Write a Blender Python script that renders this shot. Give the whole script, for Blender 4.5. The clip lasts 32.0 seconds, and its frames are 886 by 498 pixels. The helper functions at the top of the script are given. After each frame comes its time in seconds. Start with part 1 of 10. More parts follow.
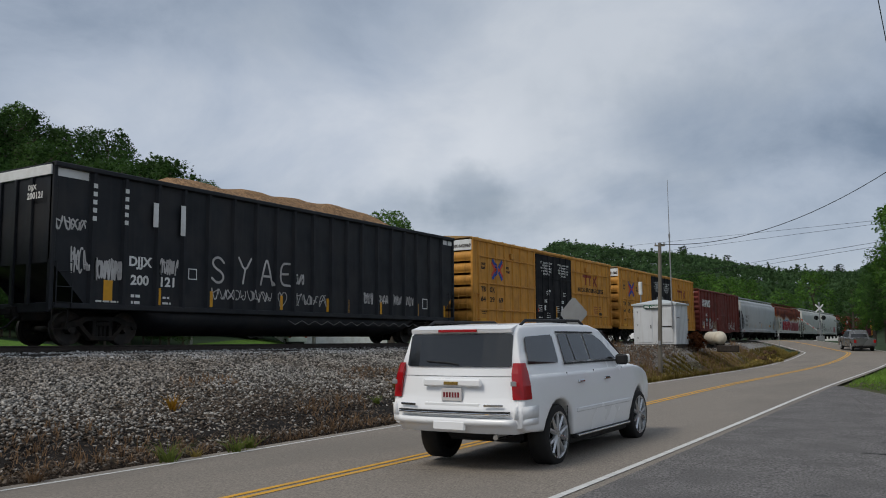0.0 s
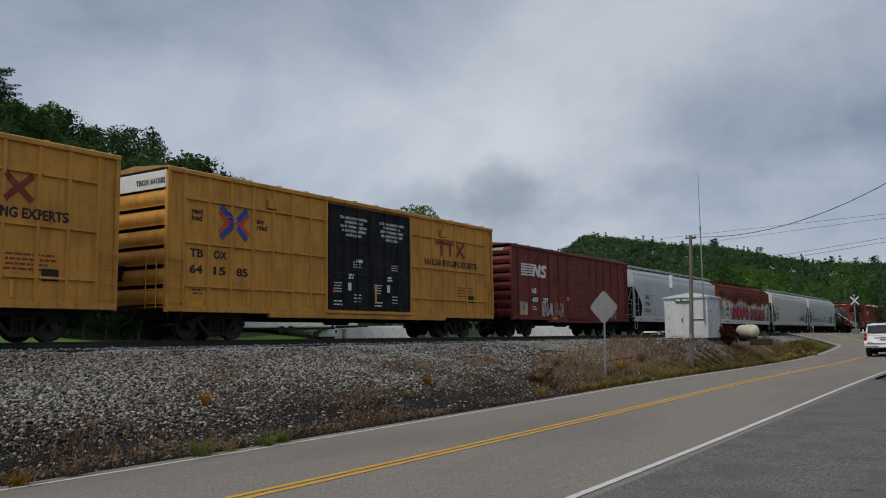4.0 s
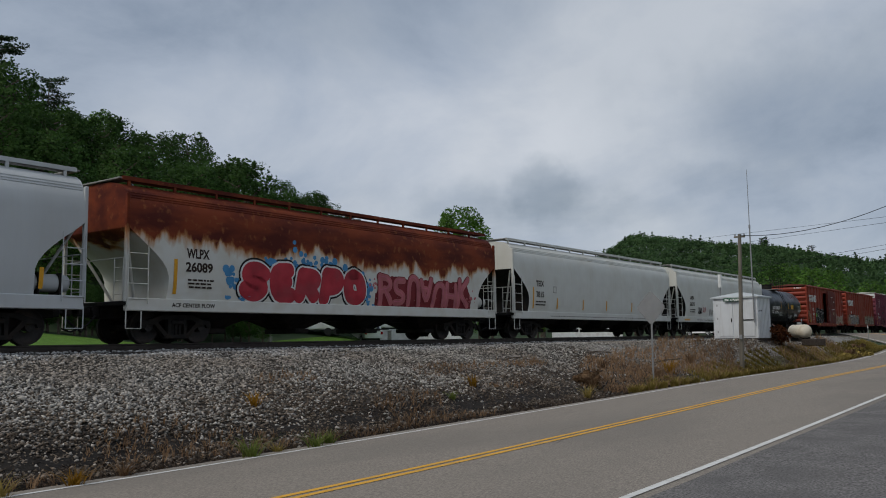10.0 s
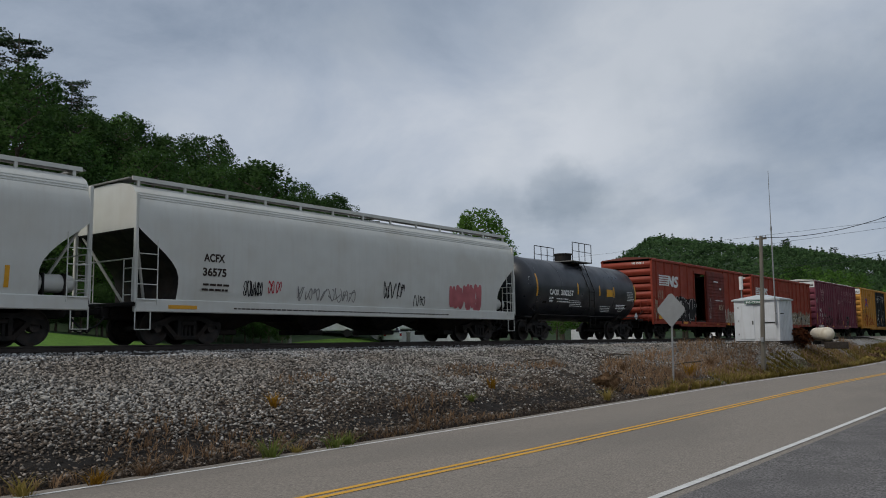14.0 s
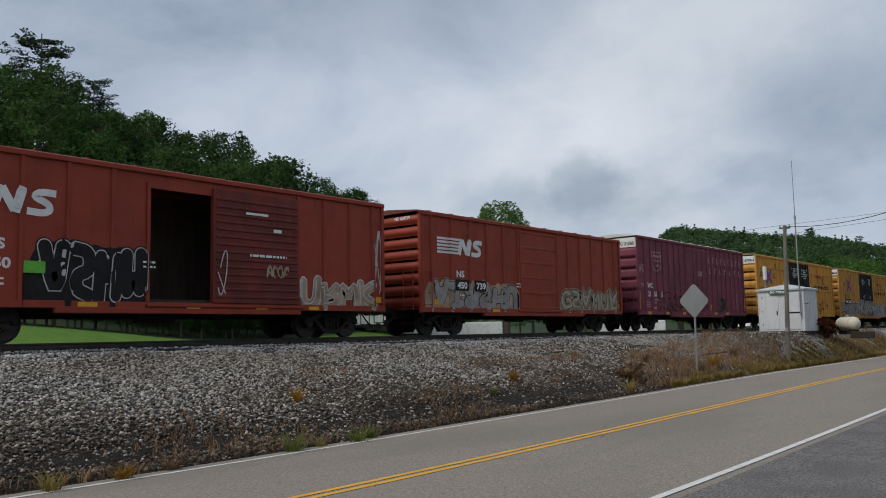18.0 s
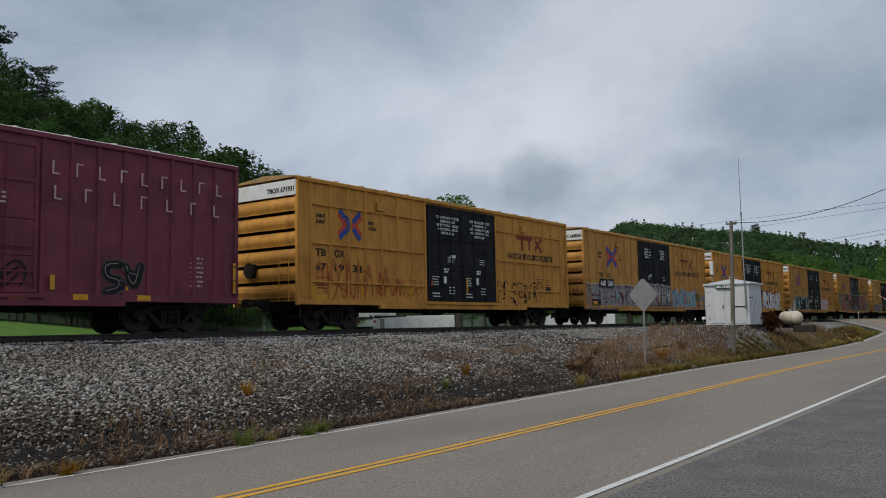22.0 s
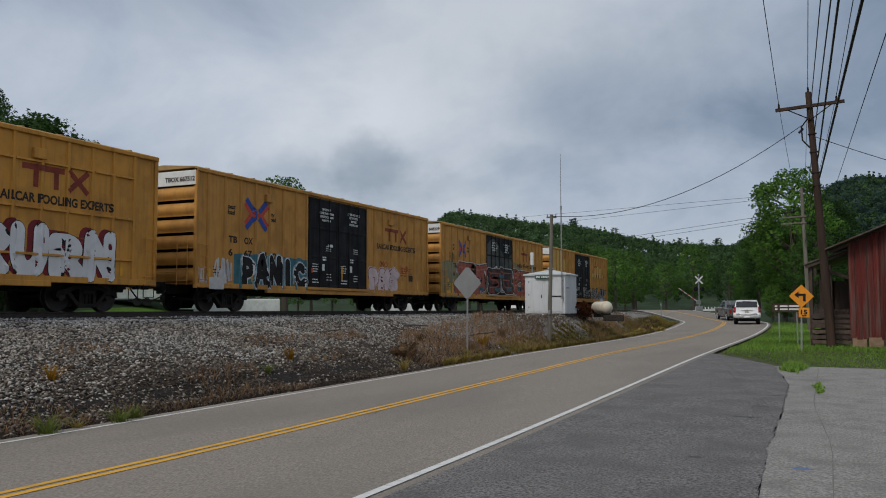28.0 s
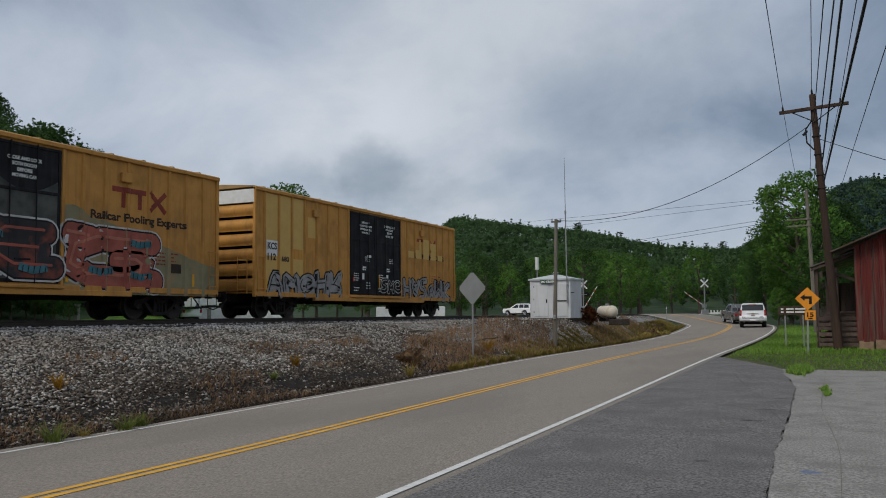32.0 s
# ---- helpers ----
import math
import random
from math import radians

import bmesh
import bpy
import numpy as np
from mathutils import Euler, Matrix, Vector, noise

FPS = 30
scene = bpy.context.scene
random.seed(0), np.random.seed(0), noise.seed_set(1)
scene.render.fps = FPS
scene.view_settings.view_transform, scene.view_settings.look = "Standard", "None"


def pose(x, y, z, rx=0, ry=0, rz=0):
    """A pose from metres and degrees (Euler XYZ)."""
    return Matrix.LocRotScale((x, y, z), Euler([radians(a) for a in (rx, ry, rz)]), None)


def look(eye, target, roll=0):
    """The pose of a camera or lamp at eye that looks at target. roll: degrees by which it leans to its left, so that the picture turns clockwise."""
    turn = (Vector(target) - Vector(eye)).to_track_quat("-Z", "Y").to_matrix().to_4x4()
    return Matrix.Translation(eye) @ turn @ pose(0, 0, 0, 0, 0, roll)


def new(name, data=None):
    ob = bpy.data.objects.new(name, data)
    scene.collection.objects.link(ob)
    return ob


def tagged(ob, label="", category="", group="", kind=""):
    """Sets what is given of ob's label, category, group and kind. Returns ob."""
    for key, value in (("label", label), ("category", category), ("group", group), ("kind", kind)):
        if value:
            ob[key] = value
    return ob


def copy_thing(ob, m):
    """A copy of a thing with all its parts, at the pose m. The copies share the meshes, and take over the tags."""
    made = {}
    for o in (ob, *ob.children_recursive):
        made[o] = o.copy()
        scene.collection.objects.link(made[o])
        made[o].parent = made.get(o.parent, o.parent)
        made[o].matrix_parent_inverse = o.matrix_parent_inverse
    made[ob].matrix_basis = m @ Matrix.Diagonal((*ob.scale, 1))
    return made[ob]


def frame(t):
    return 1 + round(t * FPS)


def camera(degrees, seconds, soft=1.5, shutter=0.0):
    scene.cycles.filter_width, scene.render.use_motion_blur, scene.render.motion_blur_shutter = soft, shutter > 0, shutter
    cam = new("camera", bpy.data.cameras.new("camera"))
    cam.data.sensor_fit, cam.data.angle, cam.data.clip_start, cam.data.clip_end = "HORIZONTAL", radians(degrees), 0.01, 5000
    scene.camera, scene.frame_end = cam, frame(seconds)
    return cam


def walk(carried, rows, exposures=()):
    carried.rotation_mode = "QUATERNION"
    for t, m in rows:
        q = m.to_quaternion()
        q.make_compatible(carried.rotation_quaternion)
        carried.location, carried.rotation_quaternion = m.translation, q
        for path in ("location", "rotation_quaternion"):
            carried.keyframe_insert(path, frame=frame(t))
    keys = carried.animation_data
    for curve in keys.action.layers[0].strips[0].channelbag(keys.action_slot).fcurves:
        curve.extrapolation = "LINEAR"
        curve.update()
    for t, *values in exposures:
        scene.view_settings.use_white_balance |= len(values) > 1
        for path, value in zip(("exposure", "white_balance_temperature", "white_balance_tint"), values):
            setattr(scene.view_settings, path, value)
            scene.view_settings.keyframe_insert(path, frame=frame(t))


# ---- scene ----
# camera: one spot on the lot beside the road, turned by hand
EYE = (0, 0, 1.6)
cam = camera(55.19, 32.0, soft=1.0)
PATH = [
    (0.0, pose(*EYE, 96.27, 0.40, 31.58)),
    (0.5, pose(*EYE, 96.19, 0.35, 31.83)),
    (1.0, pose(*EYE, 96.14, 0.29, 32.06)),
    (1.5, pose(*EYE, 96.08, 0.29, 32.28)),
    (2.0, pose(*EYE, 96.04, 0.38, 32.52)),
    (2.5, pose(*EYE, 96.01, 0.54, 32.77)),
    (3.0, pose(*EYE, 95.98, 0.66, 33.01)),
    (3.5, pose(*EYE, 95.95, 0.67, 33.27)),
    (4.0, pose(*EYE, 95.92, 0.64, 33.56)),
    (4.5, pose(*EYE, 95.89, 0.69, 33.86)),
    (6.5, pose(*EYE, 95.92, 0.99, 34.95)),
    (7.0, pose(*EYE, 95.94, 1.00, 35.21)),
    (7.5, pose(*EYE, 95.93, 0.98, 35.47)),
    (8.0, pose(*EYE, 95.94, 0.96, 35.71)),
    (8.5, pose(*EYE, 95.96, 0.92, 35.95)),
    (9.0, pose(*EYE, 95.99, 0.89, 36.16)),
    (9.5, pose(*EYE, 96.02, 0.87, 36.38)),
    (10.0, pose(*EYE, 96.04, 0.81, 36.60)),
    (10.5, pose(*EYE, 96.05, 0.70, 36.79)),
    (11.0, pose(*EYE, 96.07, 0.60, 36.94)),
    (11.5, pose(*EYE, 96.11, 0.59, 37.08)),
    (12.0, pose(*EYE, 96.15, 0.60, 37.25)),
    (12.5, pose(*EYE, 96.16, 0.60, 37.42)),
    (13.0, pose(*EYE, 96.18, 0.61, 37.59)),
    (13.5, pose(*EYE, 96.22, 0.64, 37.74)),
    (15.5, pose(*EYE, 95.88, 0.63, 38.29)),
    (16.0, pose(*EYE, 95.82, 0.70, 38.47)),
    (16.5, pose(*EYE, 95.79, 0.78, 38.66)),
    (17.0, pose(*EYE, 95.77, 0.88, 38.86)),
    (17.5, pose(*EYE, 95.77, 1.02, 39.08)),
    (18.0, pose(*EYE, 95.75, 1.16, 39.33)),
    (18.5, pose(*EYE, 95.68, 1.21, 39.57)),
    (19.0, pose(*EYE, 95.59, 1.20, 39.81)),
    (19.5, pose(*EYE, 95.50, 1.17, 40.01)),
    (20.0, pose(*EYE, 95.44, 1.14, 40.01)),
    (20.5, pose(*EYE, 95.42, 1.18, 39.67)),
    (21.0, pose(*EYE, 95.28, 1.15, 39.40)),
    (21.5, pose(*EYE, 95.22, 1.15, 38.12)),
    (22.0, pose(*EYE, 95.24, 1.11, 36.12)),
    (22.5, pose(*EYE, 95.21, 0.95, 33.08)),
    (23.0, pose(*EYE, 95.00, 0.74, 29.88)),
    (23.5, pose(*EYE, 94.42, 0.25, 25.78)),
    (24.0, pose(*EYE, 94.13, 0.14, 23.66)),
    (24.5, pose(*EYE, 94.17, 0.14, 23.60)),
    (25.0, pose(*EYE, 94.17, 0.19, 23.68)),
    (25.5, pose(*EYE, 94.14, 0.28, 23.85)),
    (27.5, pose(*EYE, 94.07, 0.13, 24.40)),
    (28.0, pose(*EYE, 94.13, 0.14, 24.46)),
    (28.5, pose(*EYE, 94.19, 0.14, 24.52)),
    (29.0, pose(*EYE, 94.24, 0.12, 24.60)),
    (29.5, pose(*EYE, 94.28, 0.06, 24.62)),
    (30.0, pose(*EYE, 94.31, 0.04, 24.59)),
    (30.5, pose(*EYE, 94.35, 0.10, 24.56)),
    (31.0, pose(*EYE, 94.40, 0.21, 24.56)),
    (31.5, pose(*EYE, 94.45, 0.37, 24.63)),
    (32.0, pose(*EYE, 94.50, 0.58, 24.81)),
]
walk(cam, PATH, ((0.0, 0.1), (2.0, 0.14), (3.5, 0.05), (4.5, 0.0), (6.5, 0.0), (13.5, 0.0), (16.0, -0.1), (17.0, 0.14), (18.0, 0.22), (19.0, 0.22), (20.5, 0.14), (32.0, 0.08)))

# ---- sky and light: a bright overcast day ----
SUN_EL, SUN_AZ = radians(50), radians(200)
world = bpy.data.worlds.new("world")
scene.world = world
world.use_nodes = True
wn, wl = world.node_tree.nodes, world.node_tree.links
wn.clear()
w_out = wn.new("ShaderNodeOutputWorld")
w_bg = wn.new("ShaderNodeBackground")
w_sky = wn.new("ShaderNodeTexSky")
w_sky.sky_type, w_sky.sun_disc = "NISHITA", False
w_sky.sun_elevation, w_sky.sun_rotation = SUN_EL, SUN_AZ
w_co = wn.new("ShaderNodeTexCoord")
w_sep = wn.new("ShaderNodeSeparateXYZ")
wl.new(w_co.outputs["Generated"], w_sep.inputs[0])


def w_math(op, a, b=0.0):
    n = wn.new("ShaderNodeMath")
    n.operation = op
    for i, v in enumerate((a, b)):
        if isinstance(v, (int, float)):
            n.inputs[i].default_value = v
        else:
            wl.new(v, n.inputs[i])
    return n.outputs[0]


# a cloud deck: the direction is met with a flat layer overhead
w_h = w_math("ADD", w_math("MAXIMUM", w_sep.outputs[2], 0.0), 0.42)
w_deck = wn.new("ShaderNodeCombineXYZ")
wl.new(w_math("DIVIDE", w_sep.outputs[0], w_h), w_deck.inputs[0])
wl.new(w_math("DIVIDE", w_sep.outputs[1], w_h), w_deck.inputs[1])


def w_noise(scale, detail, rough, shift):
    m = wn.new("ShaderNodeMapping")
    m.inputs["Location"].default_value = shift
    wl.new(w_deck.outputs[0], m.inputs[0])
    n = wn.new("ShaderNodeTexNoise")
    n.inputs["Scale"].default_value, n.inputs["Detail"].default_value, n.inputs["Roughness"].default_value = scale, detail, rough
    n.inputs["Distortion"].default_value = 0.35
    wl.new(m.outputs[0], n.inputs["Vector"])
    return n.outputs["Fac"]


w_mix = w_math("ADD", w_math("MULTIPLY", w_noise(0.9, 3.0, 0.5, (3.1, 0.4, 0)), 0.66), w_math("MULTIPLY", w_noise(2.6, 9.0, 0.6, (1.3, 2.2, 0)), 0.34))
w_ramp = wn.new("ShaderNodeValToRGB")
wl.new(w_mix, w_ramp.inputs[0])
els = w_ramp.color_ramp.elements
els[0].position, els[0].color = 0.37, (0.19, 0.242, 0.325, 1)
els[1].position, els[1].color = 0.61, (0.50, 0.538, 0.592, 1)
e = els.new(0.48)
e.color = (0.348, 0.402, 0.488, 1)


def w_cloud(az, el, wide, tall, depth, lumps=20.0, ragged=0.5, edge=0.45):
    """A darker cloud of its own, at a bearing and a height in degrees: how much light it keeps, heaped in lumps at its edge."""
    a, e = radians(az), radians(el)
    off = wn.new("ShaderNodeVectorMath")
    off.operation = "SUBTRACT"
    off.inputs[1].default_value = (math.sin(a) * math.cos(e), math.cos(a) * math.cos(e), math.sin(e))
    wl.new(w_co.outputs["Generated"], off.inputs[0])
    size = wn.new("ShaderNodeVectorMath")
    size.operation = "MULTIPLY"
    size.inputs[1].default_value = (1 / radians(wide), 1 / radians(wide), 1 / radians(tall))
    wl.new(off.outputs[0], size.inputs[0])
    near = wn.new("ShaderNodeVectorMath")
    near.operation = "LENGTH"
    wl.new(size.outputs[0], near.inputs[0])
    puff = wn.new("ShaderNodeTexNoise")
    puff.inputs["Scale"].default_value, puff.inputs["Detail"].default_value, puff.inputs["Roughness"].default_value = lumps, 7.0, 0.52
    wl.new(w_co.outputs["Generated"], puff.inputs["Vector"])
    far = w_math("ADD", near.outputs["Value"], w_math("MULTIPLY", w_math("SUBTRACT", puff.outputs["Fac"], 0.5), ragged * 4.0))
    k = wn.new("ShaderNodeMapRange")
    k.interpolation_type = "SMOOTHSTEP"
    k.inputs[1].default_value, k.inputs[2].default_value, k.inputs[3].default_value, k.inputs[4].default_value = 1.0 - edge, 1.0 + edge, depth, 1.0
    wl.new(far, k.inputs[0])
    return k.outputs[0]


CLOUDS = ((-29.5, 10.0, 2.3, 1.9, 0.76, 24.0, 0.36, 0.4), (-28.6, 8.6, 4.0, 1.7, 0.86, 20.0, 0.6, 0.5), (-34.8, 8.7, 3.4, 1.5, 0.90, 22.0, 0.6, 0.5), (-18.9, 10.0, 2.4, 1.1, 0.89, 24.0, 0.6, 0.6), (-23.0, 8.2, 4.5, 0.9, 0.93, 20.0, 0.7, 0.6), (-11.0, 14.0, 9.0, 3.6, 0.82, 9.0, 0.8, 0.8), (-42.0, 14.0, 13.0, 4.0, 1.14, 8.0, 0.7, 0.9), (-27.0, 15.5, 9.0, 2.5, 1.03, 10.0, 0.7, 0.9), (-43.0, 22.0, 10.0, 3.0, 0.84, 8.0, 0.7, 0.9))
w_keep = w_cloud(*CLOUDS[0])
for c in CLOUDS[1:]:
    w_keep = w_math("MULTIPLY", w_keep, w_cloud(*c))
w_shade = wn.new("ShaderNodeMix")
w_shade.data_type, w_shade.blend_type = "RGBA", "MULTIPLY"
w_shade.inputs["Factor"].default_value = 1.0
w_tone = wn.new("ShaderNodeCombineColor")
for i, p in enumerate((1.15, 1.0, 0.88)):
    wl.new(w_math("POWER", w_keep, p), w_tone.inputs[i])
wl.new(w_ramp.outputs[0], w_shade.inputs[6])
wl.new(w_tone.outputs[0], w_shade.inputs[7])
w_blend = wn.new("ShaderNodeMix")
w_blend.data_type = "RGBA"
w_blend.inputs["Factor"].default_value = 0.93
w_dim = wn.new("ShaderNodeMix")
w_dim.data_type, w_dim.blend_type = "RGBA", "MULTIPLY"
w_dim.inputs["Factor"].default_value = 1.0
w_dim.inputs[7].default_value = (0.1, 0.1, 0.1, 1)
wl.new(w_sky.outputs[0], w_dim.inputs[6])
wl.new(w_dim.outputs[2], w_blend.inputs[6])
wl.new(w_shade.outputs[2], w_blend.inputs[7])
wl.new(w_blend.outputs[2], w_bg.inputs[0])
w_bg.inputs[1].default_value = 1.05
wl.new(w_bg.outputs[0], w_out.inputs[0])
sun = new("sun", bpy.data.lights.new("sun", "SUN"))
sun.data.energy, sun.data.angle, sun.data.color = 1.75, radians(20), (1.0, 0.94, 0.85)
sun.matrix_world = look((0, 0, 0), (-math.sin(SUN_AZ) * math.cos(SUN_EL), -math.cos(SUN_AZ) * math.cos(SUN_EL), -math.sin(SUN_EL)))


# ---- mesh builder ----
class MB:
    """Collects vertices and faces of one part."""

    def __init__(self):
        self.v, self.f = [], []

    def add(self, verts, faces):
        o = len(self.v)
        self.v += [tuple(p) for p in verts]
        self.f += [tuple(i + o for i in q) for q in faces]
        return self

    def box(self, x0, x1, y0, y1, z0, z1, c=0.0):
        if not c:
            vs = [(x, y, z) for z in (z0, z1) for y in (y0, y1) for x in (x0, x1)]
            return self.add(vs, [(0, 2, 3, 1), (4, 5, 7, 6), (0, 1, 5, 4), (2, 6, 7, 3), (0, 4, 6, 2), (1, 3, 7, 5)])
        c = min(c, abs(x1 - x0) * 0.45, abs(y1 - y0) * 0.45, abs(z1 - z0) * 0.45)
        b = bmesh.new()
        bmesh.ops.create_cube(b, size=1.0, matrix=Matrix.LocRotScale(((x0 + x1) / 2, (y0 + y1) / 2, (z0 + z1) / 2), None, (abs(x1 - x0), abs(y1 - y0), abs(z1 - z0))))
        bmesh.ops.bevel(b, geom=b.edges[:], offset=c, segments=3 if c >= 0.04 else 1, affect="EDGES")
        b.verts.index_update()
        self.add([p.co[:] for p in b.verts], [[p.index for p in q.verts] for q in b.faces])
        b.free()
        return self

    def cyl(self, a, b, r, n=12, r2=None, cap=True):
        a, b = Vector(a), Vector(b)
        r2 = r if r2 is None else r2
        d = (b - a).normalized()
        s = d.orthogonal().normalized()
        t = d.cross(s)
        ring = [(math.cos(2 * math.pi * i / n), math.sin(2 * math.pi * i / n)) for i in range(n)]
        vs = [a + (s * p + t * q) * r for p, q in ring] + [b + (s * p + t * q) * r2 for p, q in ring]
        fs = [(i, (i + 1) % n, n + (i + 1) % n, n + i) for i in range(n)]
        if cap:
            fs += [tuple(range(n - 1, -1, -1)), tuple(range(n, 2 * n))]
        return self.add(vs, fs)

    def tube(self, pts, r, n=6):
        pts = [Vector(p) for p in pts]
        rings, side = [], None
        for k, p in enumerate(pts):
            d = (pts[min(k + 1, len(pts) - 1)] - pts[max(k - 1, 0)]).normalized()
            side = d.orthogonal() if side is None else side - d * side.dot(d)
            if side.length < 1e-4:
                side = d.orthogonal()
            side.normalize()
            t = d.cross(side)
            rings.append([p + (side * math.cos(2 * math.pi * i / n) + t * math.sin(2 * math.pi * i / n)) * r for i in range(n)])
        return self.loft(rings)

    def loft(self, rings, closed=True, caps=True):
        """Rings of equally many points joined one to the next."""
        n = len(rings[0])
        vs = [p for ring in rings for p in ring]
        fs = []
        for k in range(len(rings) - 1):
            for i in range(n if closed else n - 1):
                j = (i + 1) % n
                fs.append((k * n + i, k * n + j, (k + 1) * n + j, (k + 1) * n + i))
        if caps and closed:
            fs += [tuple(range(n - 1, -1, -1)), tuple((len(rings) - 1) * n + i for i in range(n))]
        return self.add(vs, fs)

    def poly(self, pts, thick=(0, 0, 0)):
        """A flat outline, given thickness along a vector."""
        n = len(pts)
        if not any(thick):
            return self.add(pts, [tuple(range(n))])
        t = Vector(thick)
        vs = [Vector(p) for p in pts] + [Vector(p) + t for p in pts]
        fs = [tuple(range(n - 1, -1, -1)), tuple(range(n, 2 * n))] + [(i, (i + 1) % n, n + (i + 1) % n, n + i) for i in range(n)]
        return self.add(vs, fs)

    def mesh(self, name, smooth=False):
        me = bpy.data.meshes.new(name)
        me.from_pydata(self.v, [], self.f)
        me.update()
        if smooth:
            me.shade_smooth()
        return me


def mend(me):
    """Turns the faces of a mesh outwards."""
    b = bmesh.new()
    b.from_mesh(me)
    bmesh.ops.recalc_face_normals(b, faces=b.faces[:])
    b.to_mesh(me)
    b.free()
    return me


def part(name, mb, material, parent=None, label="", smooth=False, at=None):
    """Links a mesh as one object under a thing or a part."""
    me = mb if isinstance(mb, bpy.types.Mesh) else mend(mb.mesh(name, smooth))
    if isinstance(mb, MB) or not me.materials:
        me.materials.append(material)
    ob = new(name, me)
    if at is not None:
        ob.matrix_basis = at
    if parent is not None:
        ob.parent = parent
    if label:
        tagged(ob, label)
    return ob


def thing(name, label, category, group="", at=None, kind=""):
    ob = new(name)
    ob.empty_display_size = 0.3
    if at is not None:
        ob.matrix_basis = at
    return tagged(ob, label, category, group, kind)


def lerp(a, b, t):
    return a + (b - a) * t


def smooth01(a, b, x):
    if not isinstance(x, np.ndarray):
        t = min(max((x - a) / (b - a), 0.0), 1.0)
        return t * t * (3 - 2 * t)
    t = np.clip((x - a) / (b - a), 0, 1)
    return t * t * (3 - 2 * t)


# ---- materials ----
def mat(name, base, rough=0.7, metal=0.0, var=0.15, scale=6.0, other=None, amount=0.4, patch=0.8, bump=0.0, bscale=40.0, streak=None, island=0.0, stretch=(1, 1, 1), edge=(0.48, 0.62), each=0.0):
    """A surface: base colour varied by a fine and a coarse noise, stained by another colour in patches or in runs down the side, with a fine relief."""
    m = bpy.data.materials.new(name)
    m.use_nodes = True
    n, l = m.node_tree.nodes, m.node_tree.links
    bsdf = n["Principled BSDF"]
    bsdf.inputs["Roughness"].default_value, bsdf.inputs["Metallic"].default_value = rough, metal
    bsdf.inputs["Specular IOR Level"].default_value = 0.22 if rough >= 0.5 and metal < 0.2 else 0.5
    co = n.new("ShaderNodeTexCoord")
    mp = n.new("ShaderNodeMapping")
    mp.inputs["Scale"].default_value = stretch
    l.new(co.outputs["Object"], mp.inputs[0])
    if each:
        ri, rm, rc = n.new("ShaderNodeObjectInfo"), n.new("ShaderNodeMath"), n.new("ShaderNodeCombineXYZ")
        rm.operation, rm.inputs[1].default_value = "MULTIPLY", 61.0
        l.new(ri.outputs["Random"], rm.inputs[0])
        for i in range(3):
            l.new(rm.outputs[0], rc.inputs[i])
        l.new(rc.outputs[0], mp.inputs["Location"])

    def noise_node(s, detail=4.0, vec=None):
        k = n.new("ShaderNodeTexNoise")
        k.inputs["Scale"].default_value, k.inputs["Detail"].default_value = s, detail
        l.new(vec or mp.outputs[0], k.inputs["Vector"])
        return k.outputs["Fac"]

    def ramp(src, a, b, ca, cb):
        k = n.new("ShaderNodeMapRange")
        k.inputs[1].default_value, k.inputs[2].default_value, k.inputs[3].default_value, k.inputs[4].default_value = a, b, ca, cb
        l.new(src, k.inputs[0])
        return k.outputs[0]

    def mixer(kind, fac, a, b):
        k = n.new("ShaderNodeMix")
        k.data_type, k.blend_type = "RGBA", kind
        if isinstance(fac, float):
            k.inputs["Factor"].default_value = fac
        else:
            l.new(fac, k.inputs["Factor"])
        for i, v in ((6, a), (7, b)):
            if isinstance(v, tuple):
                k.inputs[i].default_value = (*v, 1)
            else:
                l.new(v, k.inputs[i])
        return k.outputs[2]

    fine = ramp(noise_node(scale), 0.3, 0.7, 1 - var, 1 + var)
    val = n.new("ShaderNodeCombineColor")
    for i in range(3):
        l.new(fine, val.inputs[i])
    col = mixer("MULTIPLY", 1.0, base, val.outputs[0])
    if other:
        col = mixer("MIX", ramp(noise_node(patch, 6.0), edge[0], edge[1], 0.0, amount), col, other)
    if streak:
        sm = n.new("ShaderNodeMapping")
        sm.inputs["Scale"].default_value = (3.0, 3.0, 0.22)
        l.new(co.outputs["Object"], sm.inputs[0])
        col = mixer("MIX", ramp(noise_node(2.4, 5.0, sm.outputs[0]), 0.5, 0.72, 0.0, streak[1]), col, streak[0])
    if island:
        g = n.new("ShaderNodeNewGeometry")
        k = ramp(g.outputs["Random Per Island"], 0.0, 1.0, 1 - island, 1 + island)
        v2 = n.new("ShaderNodeCombineColor")
        for i in range(3):
            l.new(k, v2.inputs[i])
        col = mixer("MULTIPLY", 1.0, col, v2.outputs[0])
    if each:
        oi, v3 = n.new("ShaderNodeObjectInfo"), n.new("ShaderNodeCombineColor")
        k = ramp(oi.outputs["Random"], 0.0, 1.0, 1 - each, 1 + each)
        for i in range(3):
            l.new(k, v3.inputs[i])
        col = mixer("MULTIPLY", 1.0, col, v3.outputs[0])
    l.new(col, bsdf.inputs["Base Color"])
    l.new(ramp(noise_node(scale * 0.6), 0.3, 0.7, max(rough - 0.12, 0.03), min(rough + 0.12, 1.0)), bsdf.inputs["Roughness"])
    if bump:
        bp = n.new("ShaderNodeBump")
        bp.inputs["Strength"].default_value, bp.inputs["Distance"].default_value = bump, 0.05
        l.new(noise_node(bscale, 5.0), bp.inputs["Height"])
        l.new(bp.outputs[0], bsdf.inputs["Normal"])
    return m


